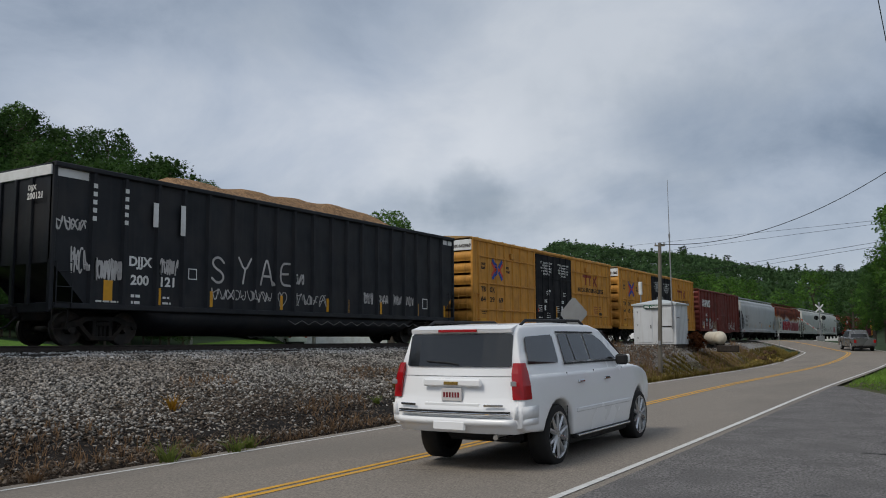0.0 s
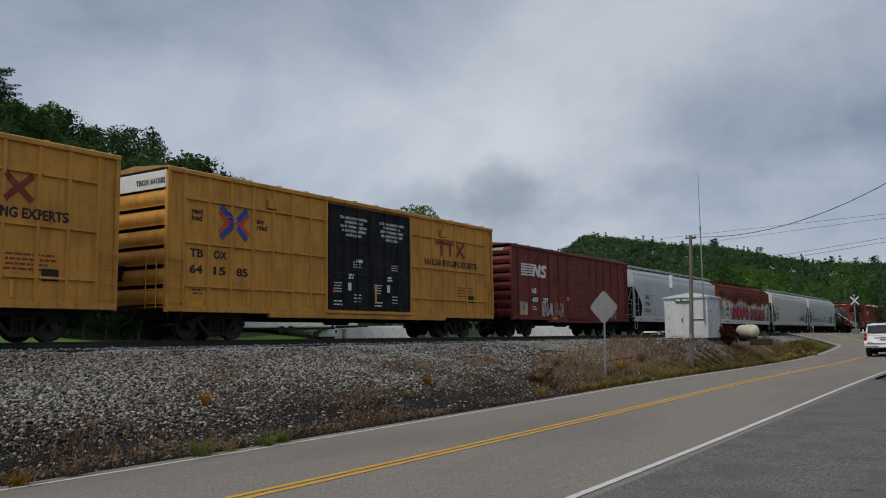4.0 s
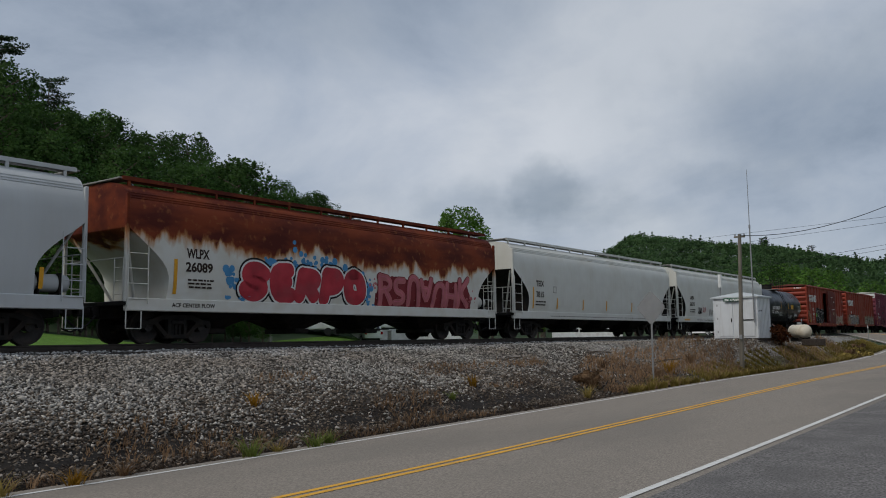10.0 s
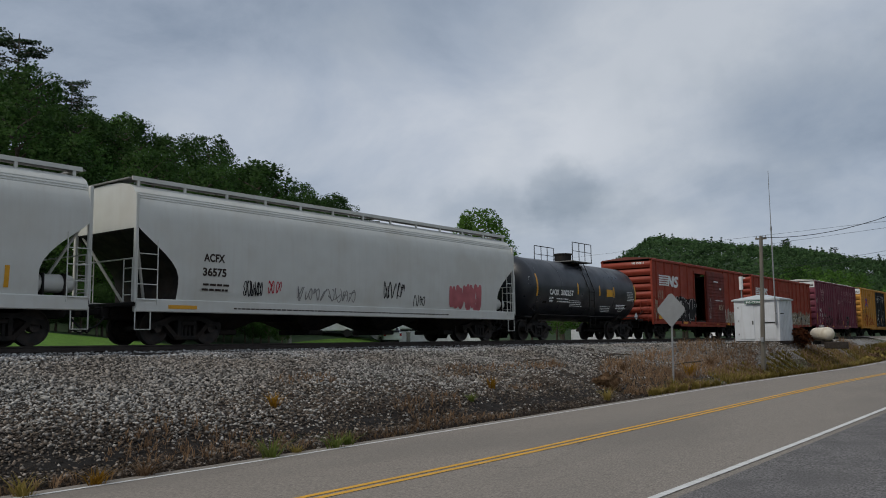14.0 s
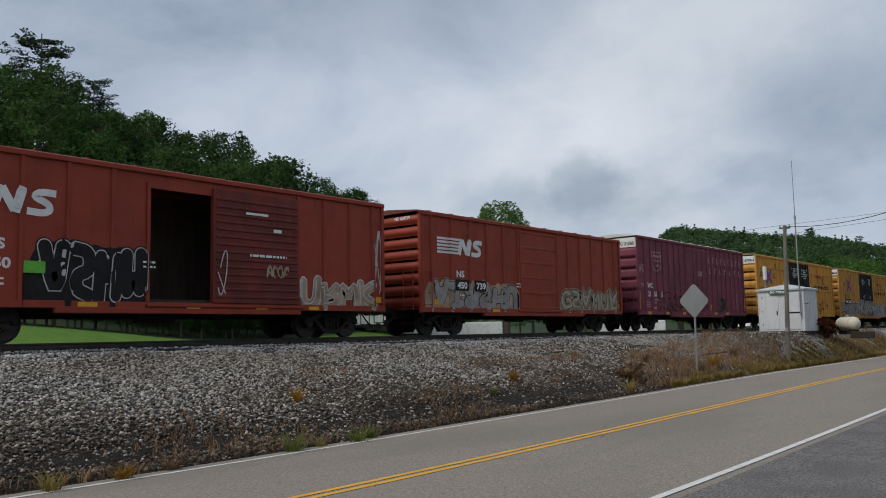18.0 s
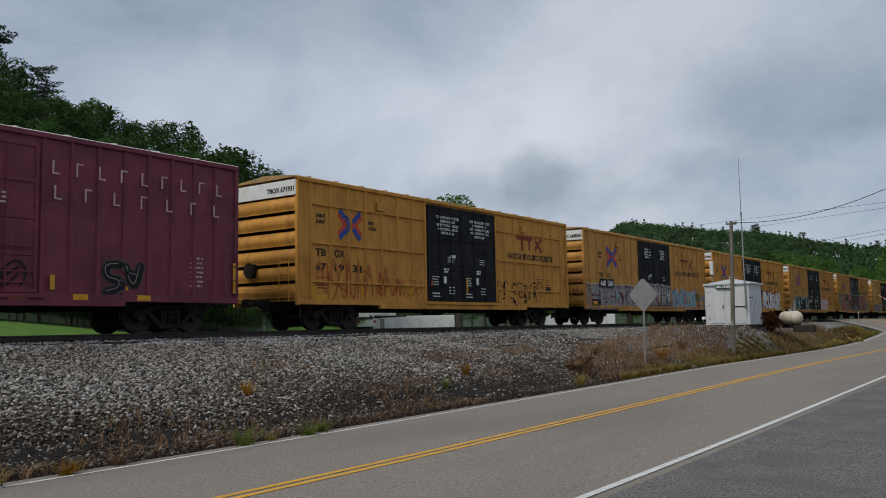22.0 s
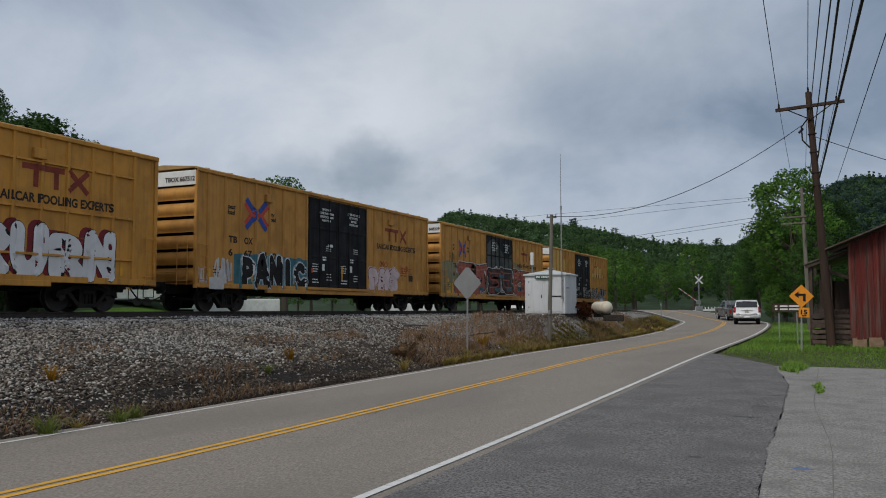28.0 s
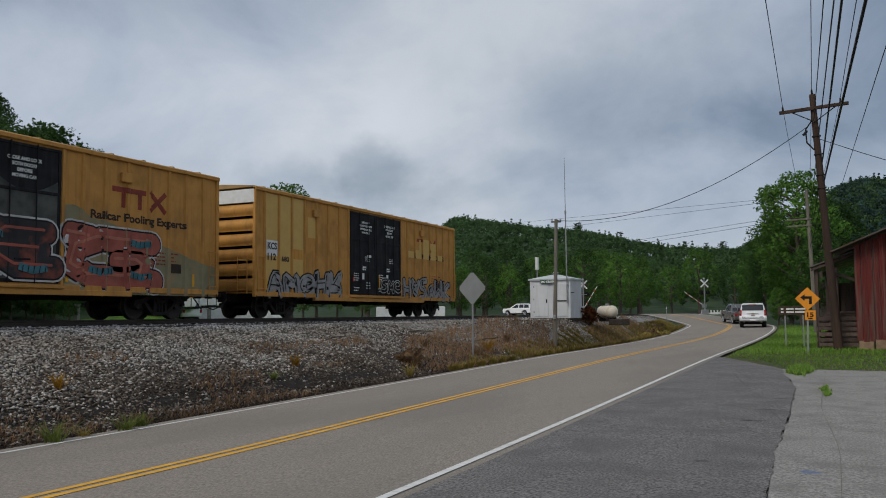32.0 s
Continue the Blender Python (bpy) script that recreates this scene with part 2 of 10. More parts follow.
M_YEL = mat("railcar_yellow", (0.55, 0.262, 0.050), 0.62, var=0.08, scale=3, other=(0.20, 0.095, 0.03), amount=0.3, patch=1.1, streak=((0.23, 0.11, 0.035), 0.45))
M_YEL2 = mat("railcar_yellow_faded", (0.50, 0.245, 0.058), 0.65, var=0.08, scale=3, other=(0.22, 0.11, 0.04), amount=0.35, patch=0.9, streak=((0.27, 0.14, 0.05), 0.45))
M_YELNEW = mat("railcar_yellow_fresh", (0.56, 0.36, 0.11), 0.5, var=0.05, scale=3)
M_RED = mat("oxide_red", (0.265, 0.043, 0.024), 0.55, var=0.07, scale=3, other=(0.15, 0.03, 0.018), amount=0.3, patch=0.8, streak=((0.14, 0.032, 0.023), 0.28))
M_RED2 = mat("oxide_red_weathered", (0.165, 0.033, 0.026), 0.66, var=0.1, scale=3, other=(0.07, 0.025, 0.022), amount=0.45, patch=0.8, streak=((0.08, 0.028, 0.024), 0.55))
M_MAROON = mat("maroon_paint", (0.185, 0.042, 0.066), 0.6, var=0.12, scale=3, other=(0.075, 0.026, 0.037), amount=0.4, patch=0.8, streak=((0.16, 0.07, 0.07), 0.35))
M_BLACK = mat("black_car_paint", (0.018, 0.0205, 0.025), 0.6, var=0.15, scale=2, other=(0.035, 0.033, 0.034), amount=0.5, patch=0.7, streak=((0.04, 0.038, 0.038), 0.3))
M_TANK = mat("black_tank_paint", (0.012, 0.0145, 0.020), 0.38, var=0.1, scale=2, other=(0.035, 0.034, 0.034), amount=0.4, patch=0.8)
M_GREY = mat("pale_grey_paint", (0.47, 0.49, 0.50), 0.55, var=0.03, scale=2, other=(0.34, 0.34, 0.33), amount=0.3, patch=0.5, streak=((0.41, 0.40, 0.38), 0.2))
M_GREY2 = mat("off_white_paint", (0.57, 0.575, 0.54), 0.55, var=0.03, scale=2, other=(0.46, 0.43, 0.37), amount=0.3, patch=0.6, streak=((0.47, 0.44, 0.38), 0.2))
M_DOOR = mat("black_door_paint", (0.010, 0.0105, 0.0125), 0.8, var=0.12, scale=3, other=(0.03, 0.03, 0.032), amount=0.3, patch=1.2, streak=((0.05, 0.045, 0.045), 0.3))
M_UNDER = mat("grimy_steel", (0.013, 0.012, 0.0115), 0.8, var=0.25, scale=6, other=(0.034, 0.025, 0.019), amount=0.5, patch=2.0)
M_WHEEL = mat("wheel_steel", (0.019, 0.017, 0.016), 0.6, metal=0.3, var=0.2, scale=8, other=(0.06, 0.04, 0.03), amount=0.4, patch=3)
M_ROOF = mat("car_roof_steel", (0.35, 0.22, 0.09), 0.6, var=0.1, scale=3, other=(0.16, 0.12, 0.09), amount=0.5, patch=1.0)
M_ROOFRED = mat("red_roof_paint", (0.15, 0.045, 0.035), 0.6, var=0.1, scale=3)
M_WHITE = mat("white_paint", (0.68, 0.69, 0.68), 0.55, var=0.06, scale=4, other=(0.45, 0.42, 0.38), amount=0.35, patch=1.4)
M_LETTER = mat("black_lettering", (0.03, 0.02, 0.015), 0.6, var=0.1)
M_REDLET = mat("faded_red_lettering", (0.22, 0.042, 0.025), 0.6, var=0.25, scale=3)
M_BLUE = mat("blue_marking", (0.035, 0.075, 0.30), 0.6, var=0.15)
M_REDX = mat("red_marking", (0.50, 0.07, 0.04), 0.6, var=0.15)
M_REFLECT = mat("amber_reflector", (0.62, 0.30, 0.01), 0.4, var=0.1)
M_SPRAYW = mat("pale_spray_paint", (0.50, 0.49, 0.48), 0.7, var=0.2, scale=2, other=(0.30, 0.28, 0.27), amount=0.5, patch=1.2)
M_SPRAYK = mat("dark_spray_paint", (0.014, 0.013, 0.014), 0.7, var=0.2)
M_SPRAYR = mat("red_spray_paint", (0.40, 0.035, 0.05), 0.65, var=0.2, scale=2, other=(0.26, 0.05, 0.06), amount=0.5, patch=1.5)
M_SPRAYB = mat("blue_spray_paint", (0.06, 0.22, 0.42), 0.65, var=0.2, scale=2)
M_SPRAYT = mat("teal_spray_paint", (0.05, 0.15, 0.18), 0.65, var=0.3, scale=2)
M_SPRAYS = mat("silver_spray_paint", (0.22, 0.21, 0.21), 0.5, metal=0.25, var=0.3, scale=2, other=(0.09, 0.085, 0.09), amount=0.6, patch=1.4)
M_SPRAYP = mat("salmon_spray_paint", (0.32, 0.09, 0.065), 0.7, var=0.25, scale=2, other=(0.22, 0.08, 0.06), amount=0.5, patch=1.5)
M_SPRAYTAN = mat("tan_spray_paint", (0.36, 0.28, 0.20), 0.7, var=0.25, scale=2, other=(0.22, 0.14, 0.10), amount=0.6, patch=2.5)
M_SPRAYTAN2 = mat("dull_olive_spray_paint", (0.23, 0.195, 0.13), 0.7, var=0.3, scale=2, other=(0.36, 0.31, 0.23), amount=0.6, patch=1.8)
M_RAIL = mat("rail_steel", (0.05, 0.04, 0.035), 0.6, metal=0.4, var=0.2, scale=4)
M_TIE = mat("tie_wood", (0.045, 0.036, 0.03), 0.9, var=0.3, scale=8, bump=0.5)
M_CHIPS = mat("wood_chips", (0.29, 0.175, 0.09), 0.9, var=0.6, scale=16, other=(0.13, 0.075, 0.04), amount=0.6, patch=5, bump=1.0, bscale=25)
M_ASPHALT = mat("road_asphalt", (0.215, 0.190, 0.162), 0.85, var=0.38, scale=60, other=(0.155, 0.14, 0.122), amount=0.5, patch=0.35, bump=0.25, bscale=120, stretch=(1, 0.35, 1))
M_LOT = mat("lot_asphalt", (0.144, 0.137, 0.134), 0.88, var=0.75, scale=38, other=(0.094, 0.09, 0.088), amount=0.6, patch=1.3, bump=0.5, bscale=60, edge=(0.42, 0.66))
M_CONC = mat("old_concrete", (0.235, 0.225, 0.21), 0.92, var=0.5, scale=38, other=(0.14, 0.133, 0.124), amount=0.6, patch=1.6, bump=0.6, bscale=34, edge=(0.45, 0.7))
M_STAIN = mat("worn_oil_stain", (0.078, 0.077, 0.076), 0.85, var=0.35, scale=25, other=(0.1, 0.1, 0.098), amount=0.9, patch=7)
M_TAR = mat("dark_tar", (0.055, 0.052, 0.048), 0.9, var=0.3, scale=20)
M_BLUESPOT = mat("faded_blue_paint", (0.07, 0.14, 0.34), 0.9, var=0.4, scale=30, other=(0.2, 0.19, 0.18), amount=0.7, patch=12)
M_CONCDARK = mat("damp_concrete", (0.15, 0.142, 0.13), 0.9, var=0.3, scale=30)
M_LINEW = mat("white_line_paint", (0.56, 0.56, 0.545), 0.7, var=0.1, scale=14, other=(0.38, 0.37, 0.35), amount=0.4, patch=5)
M_LINEY = mat("yellow_line_paint", (0.62, 0.33, 0.04), 0.7, var=0.14, scale=10, other=(0.28, 0.19, 0.08), amount=0.4, patch=5)
# bed far darker than its stones: shade in their gaps is put into the colour
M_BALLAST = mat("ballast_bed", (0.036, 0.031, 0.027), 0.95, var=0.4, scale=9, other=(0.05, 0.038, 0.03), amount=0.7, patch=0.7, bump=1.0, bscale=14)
M_STONE = mat("ballast_stone", (0.272, 0.258, 0.236), 0.9, var=0.25, scale=9, other=(0.18, 0.15, 0.122), amount=0.65, patch=0.24, island=0.72, edge=(0.45, 0.62))
M_STONECLEAN = mat("clean_ballast_stone", (0.36, 0.355, 0.345), 0.9, var=0.2, scale=9, other=(0.22, 0.19, 0.16), amount=0.5, patch=0.5, island=0.6)
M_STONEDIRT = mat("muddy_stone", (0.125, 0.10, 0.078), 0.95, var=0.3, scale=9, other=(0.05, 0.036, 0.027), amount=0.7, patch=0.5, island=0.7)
M_LAND = mat("soil_and_grass", (0.05, 0.062, 0.02), 0.95, var=0.35, scale=5, other=(0.085, 0.06, 0.035), amount=0.5, patch=0.4, bump=0.6, bscale=12)
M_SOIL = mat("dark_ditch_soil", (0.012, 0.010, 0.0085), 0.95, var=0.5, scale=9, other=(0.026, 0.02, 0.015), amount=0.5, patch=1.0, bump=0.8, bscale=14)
M_GRAVEL = mat("pale_gravel", (0.20, 0.195, 0.185), 0.95, var=0.4, scale=14, other=(0.09, 0.075, 0.06), amount=0.6, patch=0.9, bump=0.8, bscale=20)
M_LAWN = mat("lawn", (0.078, 0.158, 0.02), 0.9, var=0.5, scale=14, other=(0.055, 0.115, 0.015), amount=0.7, patch=1.3, bump=0.6, bscale=20)
M_WOODFLOOR = mat("forest_floor", (0.030, 0.052, 0.024), 0.95, var=0.3, scale=0.4, other=(0.038, 0.062, 0.026), amount=0.5, patch=0.05)
M_RUBBER = mat("black_rubber", (0.018, 0.018, 0.018), 0.75, var=0.15)
M_GRATE = mat("galvanised_grating", (0.22, 0.215, 0.20), 0.6, metal=0.4, var=0.2, scale=8)
M_SPRAYW2 = mat("fresh_white_spray_paint", (0.66, 0.66, 0.67), 0.6, var=0.12, scale=3, other=(0.48, 0.47, 0.47), amount=0.4, patch=1.5)
M_SPRAYPK = mat("pink_spray_paint", (0.50, 0.14, 0.20), 0.65, var=0.2, scale=2)
M_SPRAYPK2 = mat("pale_pink_spray_paint", (0.60, 0.48, 0.48), 0.65, var=0.15, scale=2)
M_SPRAYROSE = mat("rose_spray_paint", (0.42, 0.13, 0.14), 0.65, var=0.2, scale=2)
M_SPRAYRED2 = mat("thin_red_spray_paint", (0.36, 0.085, 0.03), 0.65, var=0.2, scale=2)
M_SPRAYDR = mat("dark_red_spray_paint", (0.17, 0.02, 0.025), 0.65, var=0.2, scale=2)
M_SPRAYGRN = mat("olive_spray_paint", (0.12, 0.15, 0.05), 0.65, var=0.2, scale=2)
M_SPRAYSKY = mat("pale_blue_spray_paint", (0.22, 0.36, 0.42), 0.65, var=0.25, scale=2)
M_SPRAYHAZE = mat("grey_green_spray_paint", (0.22, 0.20, 0.12), 0.7, var=0.2, scale=1.5, other=(0.30, 0.20, 0.09), amount=0.6, patch=1.2)
M_SPRAYP2 = mat("pale_salmon_spray_paint", (0.40, 0.15, 0.10), 0.7, var=0.2, scale=2)
M_SPRAYDARK = mat("dark_grey_spray_paint", (0.055, 0.058, 0.055), 0.7, var=0.35, scale=2, other=(0.11, 0.11, 0.10), amount=0.6, patch=1.0)
M_SPRAYDARKMIX = mat("smeared_dark_spray_paint", (0.03, 0.028, 0.03), 0.7, var=0.3, scale=2, other=(0.22, 0.06, 0.04), amount=0.8, patch=1.6)
M_SPRAYMAUVE = mat("mauve_grey_spray_paint", (0.20, 0.15, 0.16), 0.7, var=0.3, scale=3, other=(0.10, 0.03, 0.04), amount=0.7, patch=1.8)
M_SPRAYIND = mat("indigo_spray_paint", (0.03, 0.026, 0.05), 0.7, var=0.3, scale=3, other=(0.10, 0.09, 0.14), amount=0.6, patch=2.0)
M_SPRAYS2 = mat("grey_spray_paint", (0.27, 0.265, 0.265), 0.65, var=0.2, scale=2)
M_GREENPLATE = mat("green_placard", (0.12, 0.42, 0.05), 0.5, var=0.1)
M_MAROONLET = mat("faded_pale_lettering", (0.48, 0.33, 0.33), 0.7, var=0.3, scale=3)


def rusty_hopper():
    """Off-white paint eaten by rust from the roof down, in ragged runs."""
    m = bpy.data.materials.new("rust_eaten_paint")
    m.use_nodes = True
    n, l = m.node_tree.nodes, m.node_tree.links
    bsdf = n["Principled BSDF"]
    co, sep = n.new("ShaderNodeTexCoord"), n.new("ShaderNodeSeparateXYZ")
    l.new(co.outputs["Object"], sep.inputs[0])

    def noi(scale, vec_scale, detail=5.0):
        mp, k = n.new("ShaderNodeMapping"), n.new("ShaderNodeTexNoise")
        mp.inputs["Scale"].default_value = vec_scale
        l.new(co.outputs["Object"], mp.inputs[0])
        l.new(mp.outputs[0], k.inputs["Vector"])
        k.inputs["Scale"].default_value, k.inputs["Detail"].default_value = scale, detail
        return k.outputs["Fac"]

    def mth(op, a, b):
        k = n.new("ShaderNodeMath")
        k.operation = op
        for i, v in enumerate((a, b)):
            if isinstance(v, float):
                k.inputs[i].default_value = v
            else:
                l.new(v, k.inputs[i])
        return k.outputs[0]

    def rng(v, a, b, c=0.0, d=1.0):
        k = n.new("ShaderNodeMapRange")
        for i, q in enumerate((a, b, c, d)):
            k.inputs[i + 1].default_value = q
        l.new(v, k.inputs[0])
        return k.outputs[0]

    def mix(f, a, b):
        k = n.new("ShaderNodeMix")
        k.data_type = "RGBA"
        l.new(f, k.inputs["Factor"])
        for i, v in ((6, a), (7, b)):
            if isinstance(v, tuple):
                k.inputs[i].default_value = (*v, 1)
            else:
                l.new(v, k.inputs[i])
        return k.outputs[2]
    z = mth("ADD", sep.outputs[2], mth("MULTIPLY", mth("SUBTRACT", noi(1.0, (1, 0.8, 0.35)), 0.5), 1.5))
    z = mth("ADD", z, mth("MULTIPLY", mth("SUBTRACT", noi(1.0, (1, 3.2, 1.1), 7.0), 0.5), 1.0))
    paint = mix(rng(noi(2.0, (1, 1, 1)), 0.4, 0.7, 0.0, 0.5), (0.60, 0.60, 0.56), (0.50, 0.46, 0.38))
    rust = mix(rng(noi(1.3, (1, 0.5, 1.4), 8.0), 0.38, 0.62), (0.075, 0.014, 0.009), (0.175, 0.036, 0.013))
    rust = mix(rng(noi(5.0, (1, 1, 1), 6.0), 0.58, 0.72, 0.0, 0.6), rust, (0.26, 0.09, 0.03))
    halo = mix(rng(z, 2.52, 2.80), paint, (0.40, 0.19, 0.07))
    l.new(mix(rng(z, 2.74, 2.88), halo, rust), bsdf.inputs["Base Color"])
    bsdf.inputs["Roughness"].default_value = 0.75
    bsdf.inputs["Specular IOR Level"].default_value = 0.15
    return m


M_HOPRUST = rusty_hopper()


def leaf_mat(name, a, b, rough=0.6, spread=0.5):
    """Leaves: two greens shared out leaf by leaf and tree by tree, a little light passing through."""
    m = bpy.data.materials.new(name)
    m.use_nodes = True
    n, l = m.node_tree.nodes, m.node_tree.links
    bsdf = n["Principled BSDF"]
    g, oi = n.new("ShaderNodeNewGeometry"), n.new("ShaderNodeObjectInfo")
    mix = n.new("ShaderNodeMix")
    mix.data_type = "RGBA"
    l.new(g.outputs["Random Per Island"], mix.inputs["Factor"])
    mix.inputs[6].default_value, mix.inputs[7].default_value = (*a, 1), (*b, 1)
    rr = n.new("ShaderNodeMapRange")
    rr.inputs[3].default_value, rr.inputs[4].default_value = 1 - spread / 2, 1 + spread / 2
    l.new(oi.outputs["Random"], rr.inputs[0])
    co, big, br, mul = n.new("ShaderNodeTexCoord"), n.new("ShaderNodeTexNoise"), n.new("ShaderNodeMapRange"), n.new("ShaderNodeMath")
    big.inputs["Scale"].default_value, big.inputs["Detail"].default_value = 0.11, 3.0
    l.new(co.outputs["Object"], big.inputs["Vector"])
    br.inputs[1].default_value, br.inputs[2].default_value, br.inputs[3].default_value, br.inputs[4].default_value = 0.35, 0.65, 0.68, 1.36
    l.new(big.outputs["Fac"], br.inputs[0])
    mul.operation = "MULTIPLY"
    l.new(rr.outputs[0], mul.inputs[0])
    l.new(br.outputs[0], mul.inputs[1])
    hsv = n.new("ShaderNodeHueSaturation")
    l.new(mul.outputs[0], hsv.inputs["Value"])
    l.new(mix.outputs[2], hsv.inputs["Color"])
    l.new(hsv.outputs[0], bsdf.inputs["Base Color"])
    bsdf.inputs["Roughness"].default_value = rough
    bsdf.inputs["Specular IOR Level"].default_value = 0.12
    tr = n.new("ShaderNodeBsdfTranslucent")
    l.new(hsv.outputs[0], tr.inputs["Color"])
    ms = n.new("ShaderNodeMixShader")
    ms.inputs[0].default_value = 0.48
    l.new(bsdf.outputs[0], ms.inputs[1])
    l.new(tr.outputs[0], ms.inputs[2])
    l.new(ms.outputs[0], n["Material Output"].inputs[0])
    return m


M_LEAF = leaf_mat("dark_green_leaves", (0.043, 0.095, 0.023), (0.056, 0.120, 0.028))
M_LEAF2 = leaf_mat("fresh_green_leaves", (0.072, 0.155, 0.027), (0.104, 0.212, 0.038))
M_PINE = leaf_mat("pine_needles", (0.020, 0.042, 0.020), (0.040, 0.070, 0.030))
# far greens are bluer: the haze of distance is mixed into the leaf colour
M_FARLEAF = leaf_mat("distant_haze_tinted_leaves", (0.056, 0.108, 0.043), (0.074, 0.135, 0.050), spread=0.0)
M_FARHILL = leaf_mat("haze_blued_leaves", (0.042, 0.080, 0.064), (0.048, 0.088, 0.070), spread=0.0)
M_REDLEAF = leaf_mat("russet_leaves", (0.11, 0.032, 0.014), (0.18, 0.065, 0.022))
M_GOLD = leaf_mat("golden_weed", (0.20, 0.11, 0.015), (0.33, 0.17, 0.02))
M_BARK = mat("tree_bark", (0.085, 0.07, 0.055), 0.9, var=0.3, scale=10, bump=0.6, bscale=20)
M_GRASS = leaf_mat("grass_blades", (0.115, 0.20, 0.032), (0.185, 0.295, 0.058))
M_DRYGRASS = leaf_mat("yellowing_grass_blades", (0.23, 0.185, 0.045), (0.38, 0.285, 0.09))
M_BROWNWEED = leaf_mat("brown_dead_weeds", (0.135, 0.08, 0.046), (0.27, 0.175, 0.10))
M_LITTER = leaf_mat("dark_litter", (0.014, 0.010, 0.008), (0.10, 0.07, 0.048))
M_WEED = leaf_mat("roadside_weed", (0.075, 0.11, 0.020), (0.15, 0.17, 0.045))
M_OLDWOOD = mat("weathered_pole_wood", (0.16, 0.145, 0.12), 0.9, var=0.25, scale=6, other=(0.08, 0.065, 0.05), amount=0.5, patch=2, bump=0.5, bscale=30, stretch=(1, 1, 0.12))
M_DARKPOLE = mat("creosoted_pole_wood", (0.045, 0.028, 0.021), 0.85, var=0.25, scale=6, other=(0.085, 0.05, 0.036), amount=0.4, patch=2, bump=0.5, bscale=30, stretch=(1, 1, 0.12))
M_WIRE = mat("black_cable", (0.012, 0.012, 0.013), 0.6, var=0.1)
M_BLOCK = mat("cream_footing_block", (0.24, 0.16, 0.105), 0.9, var=0.2, scale=8, other=(0.2, 0.13, 0.09), amount=0.6, patch=3, bump=0.4, each=0.3)
M_BARNRED = mat("flaking_red_barn_paint", (0.125, 0.026, 0.022), 0.9, each=0.3, var=0.3, scale=7, other=(0.12, 0.075, 0.065), amount=0.75, patch=1.6, bump=0.5, bscale=30, stretch=(6, 6, 1.2), edge=(0.5, 0.6), streak=((0.045, 0.018, 0.016), 0.6))
M_BARNGREY = mat("bare_grey_barn_wood", (0.095, 0.068, 0.058), 0.9, each=0.35, var=0.25, scale=6, other=(0.06, 0.045, 0.038), amount=0.6, patch=2, bump=0.5, bscale=30, stretch=(1, 1, 0.15))
M_TIN = mat("rusted_roof_tin", (0.11, 0.095, 0.09), 0.6, metal=0.4, var=0.2, scale=4, other=(0.09, 0.04, 0.025), amount=0.7, patch=1.2)
M_ALU = mat("bare_aluminium_sign", (0.31, 0.32, 0.325), 0.5, metal=0.5, var=0.06, scale=3, other=(0.28, 0.28, 0.28), amount=0.4, patch=2)
M_GALV = mat("galvanised_post", (0.27, 0.275, 0.28), 0.55, metal=0.4, var=0.12, scale=6)
M_SIGNY = mat("sign_amber", (0.72, 0.26, 0.008), 0.45, var=0.05)
M_SIGNK = mat("sign_black", (0.012, 0.012, 0.012), 0.5, var=0.05)
M_SIGNG = mat("sign_green", (0.02, 0.085, 0.05), 0.5, var=0.08)
M_SIGNBR = mat("sign_brown", (0.06, 0.038, 0.028), 0.5, var=0.08)
M_SHED = mat("white_shed_metal", (0.56, 0.58, 0.60), 0.5, var=0.04, scale=2, other=(0.40, 0.40, 0.40), amount=0.35, patch=0.8, streak=((0.40, 0.39, 0.37), 0.35))
M_SHEDROOF = mat("pale_roof_metal", (0.42, 0.45, 0.46), 0.5, var=0.06, scale=3)
M_PROPANE = mat("cream_tank_paint", (0.58, 0.53, 0.43), 0.5, var=0.06, scale=3, other=(0.36, 0.28, 0.18), amount=0.4, patch=2.5)
M_CARWHITE = mat("white_car_paint", (0.78, 0.79, 0.80), 0.2, var=0.01, scale=1)
M_CARGREY = mat("grey_car_paint", (0.17, 0.175, 0.18), 0.25, metal=0.5, var=0.02, scale=1)
M_TRIM = mat("black_plastic_trim", (0.018, 0.018, 0.019), 0.6, var=0.1)
M_GLASSDARK = mat("tinted_glass", (0.012, 0.014, 0.016), 0.04, var=0.02)
M_GLASSDARK.node_tree.nodes["Principled BSDF"].inputs["Specular IOR Level"].default_value = 0.75
M_CHROME = mat("chrome", (0.62, 0.63, 0.64), 0.12, metal=1.0, var=0.02)
M_ALLOY = mat("alloy_wheel", (0.50, 0.51, 0.52), 0.3, metal=0.8, var=0.04)
M_TAIL = mat("red_tail_lamp", (0.32, 0.008, 0.012), 0.15, var=0.1)
M_PLATE = mat("number_plate_white", (0.55, 0.53, 0.52), 0.5, var=0.06)


# ---- the lie of the land ----
RAIL_Z, TRACK_X = 1.58, -21.2
ROAD_PTS = np.array([(-6.6, -60.0), (-6.9, -20), (-7.0, 0), (-7.0, 20), (-6.95, 35), (-7.05, 48), (-7.25, 60), (-7.65, 69.5), (-8.5, 78), (-10.6, 86.5), (-14.2, 93.5), (-19, 98.8), (-25.5, 103), (-36, 107), (-60, 110), (-120, 112)])


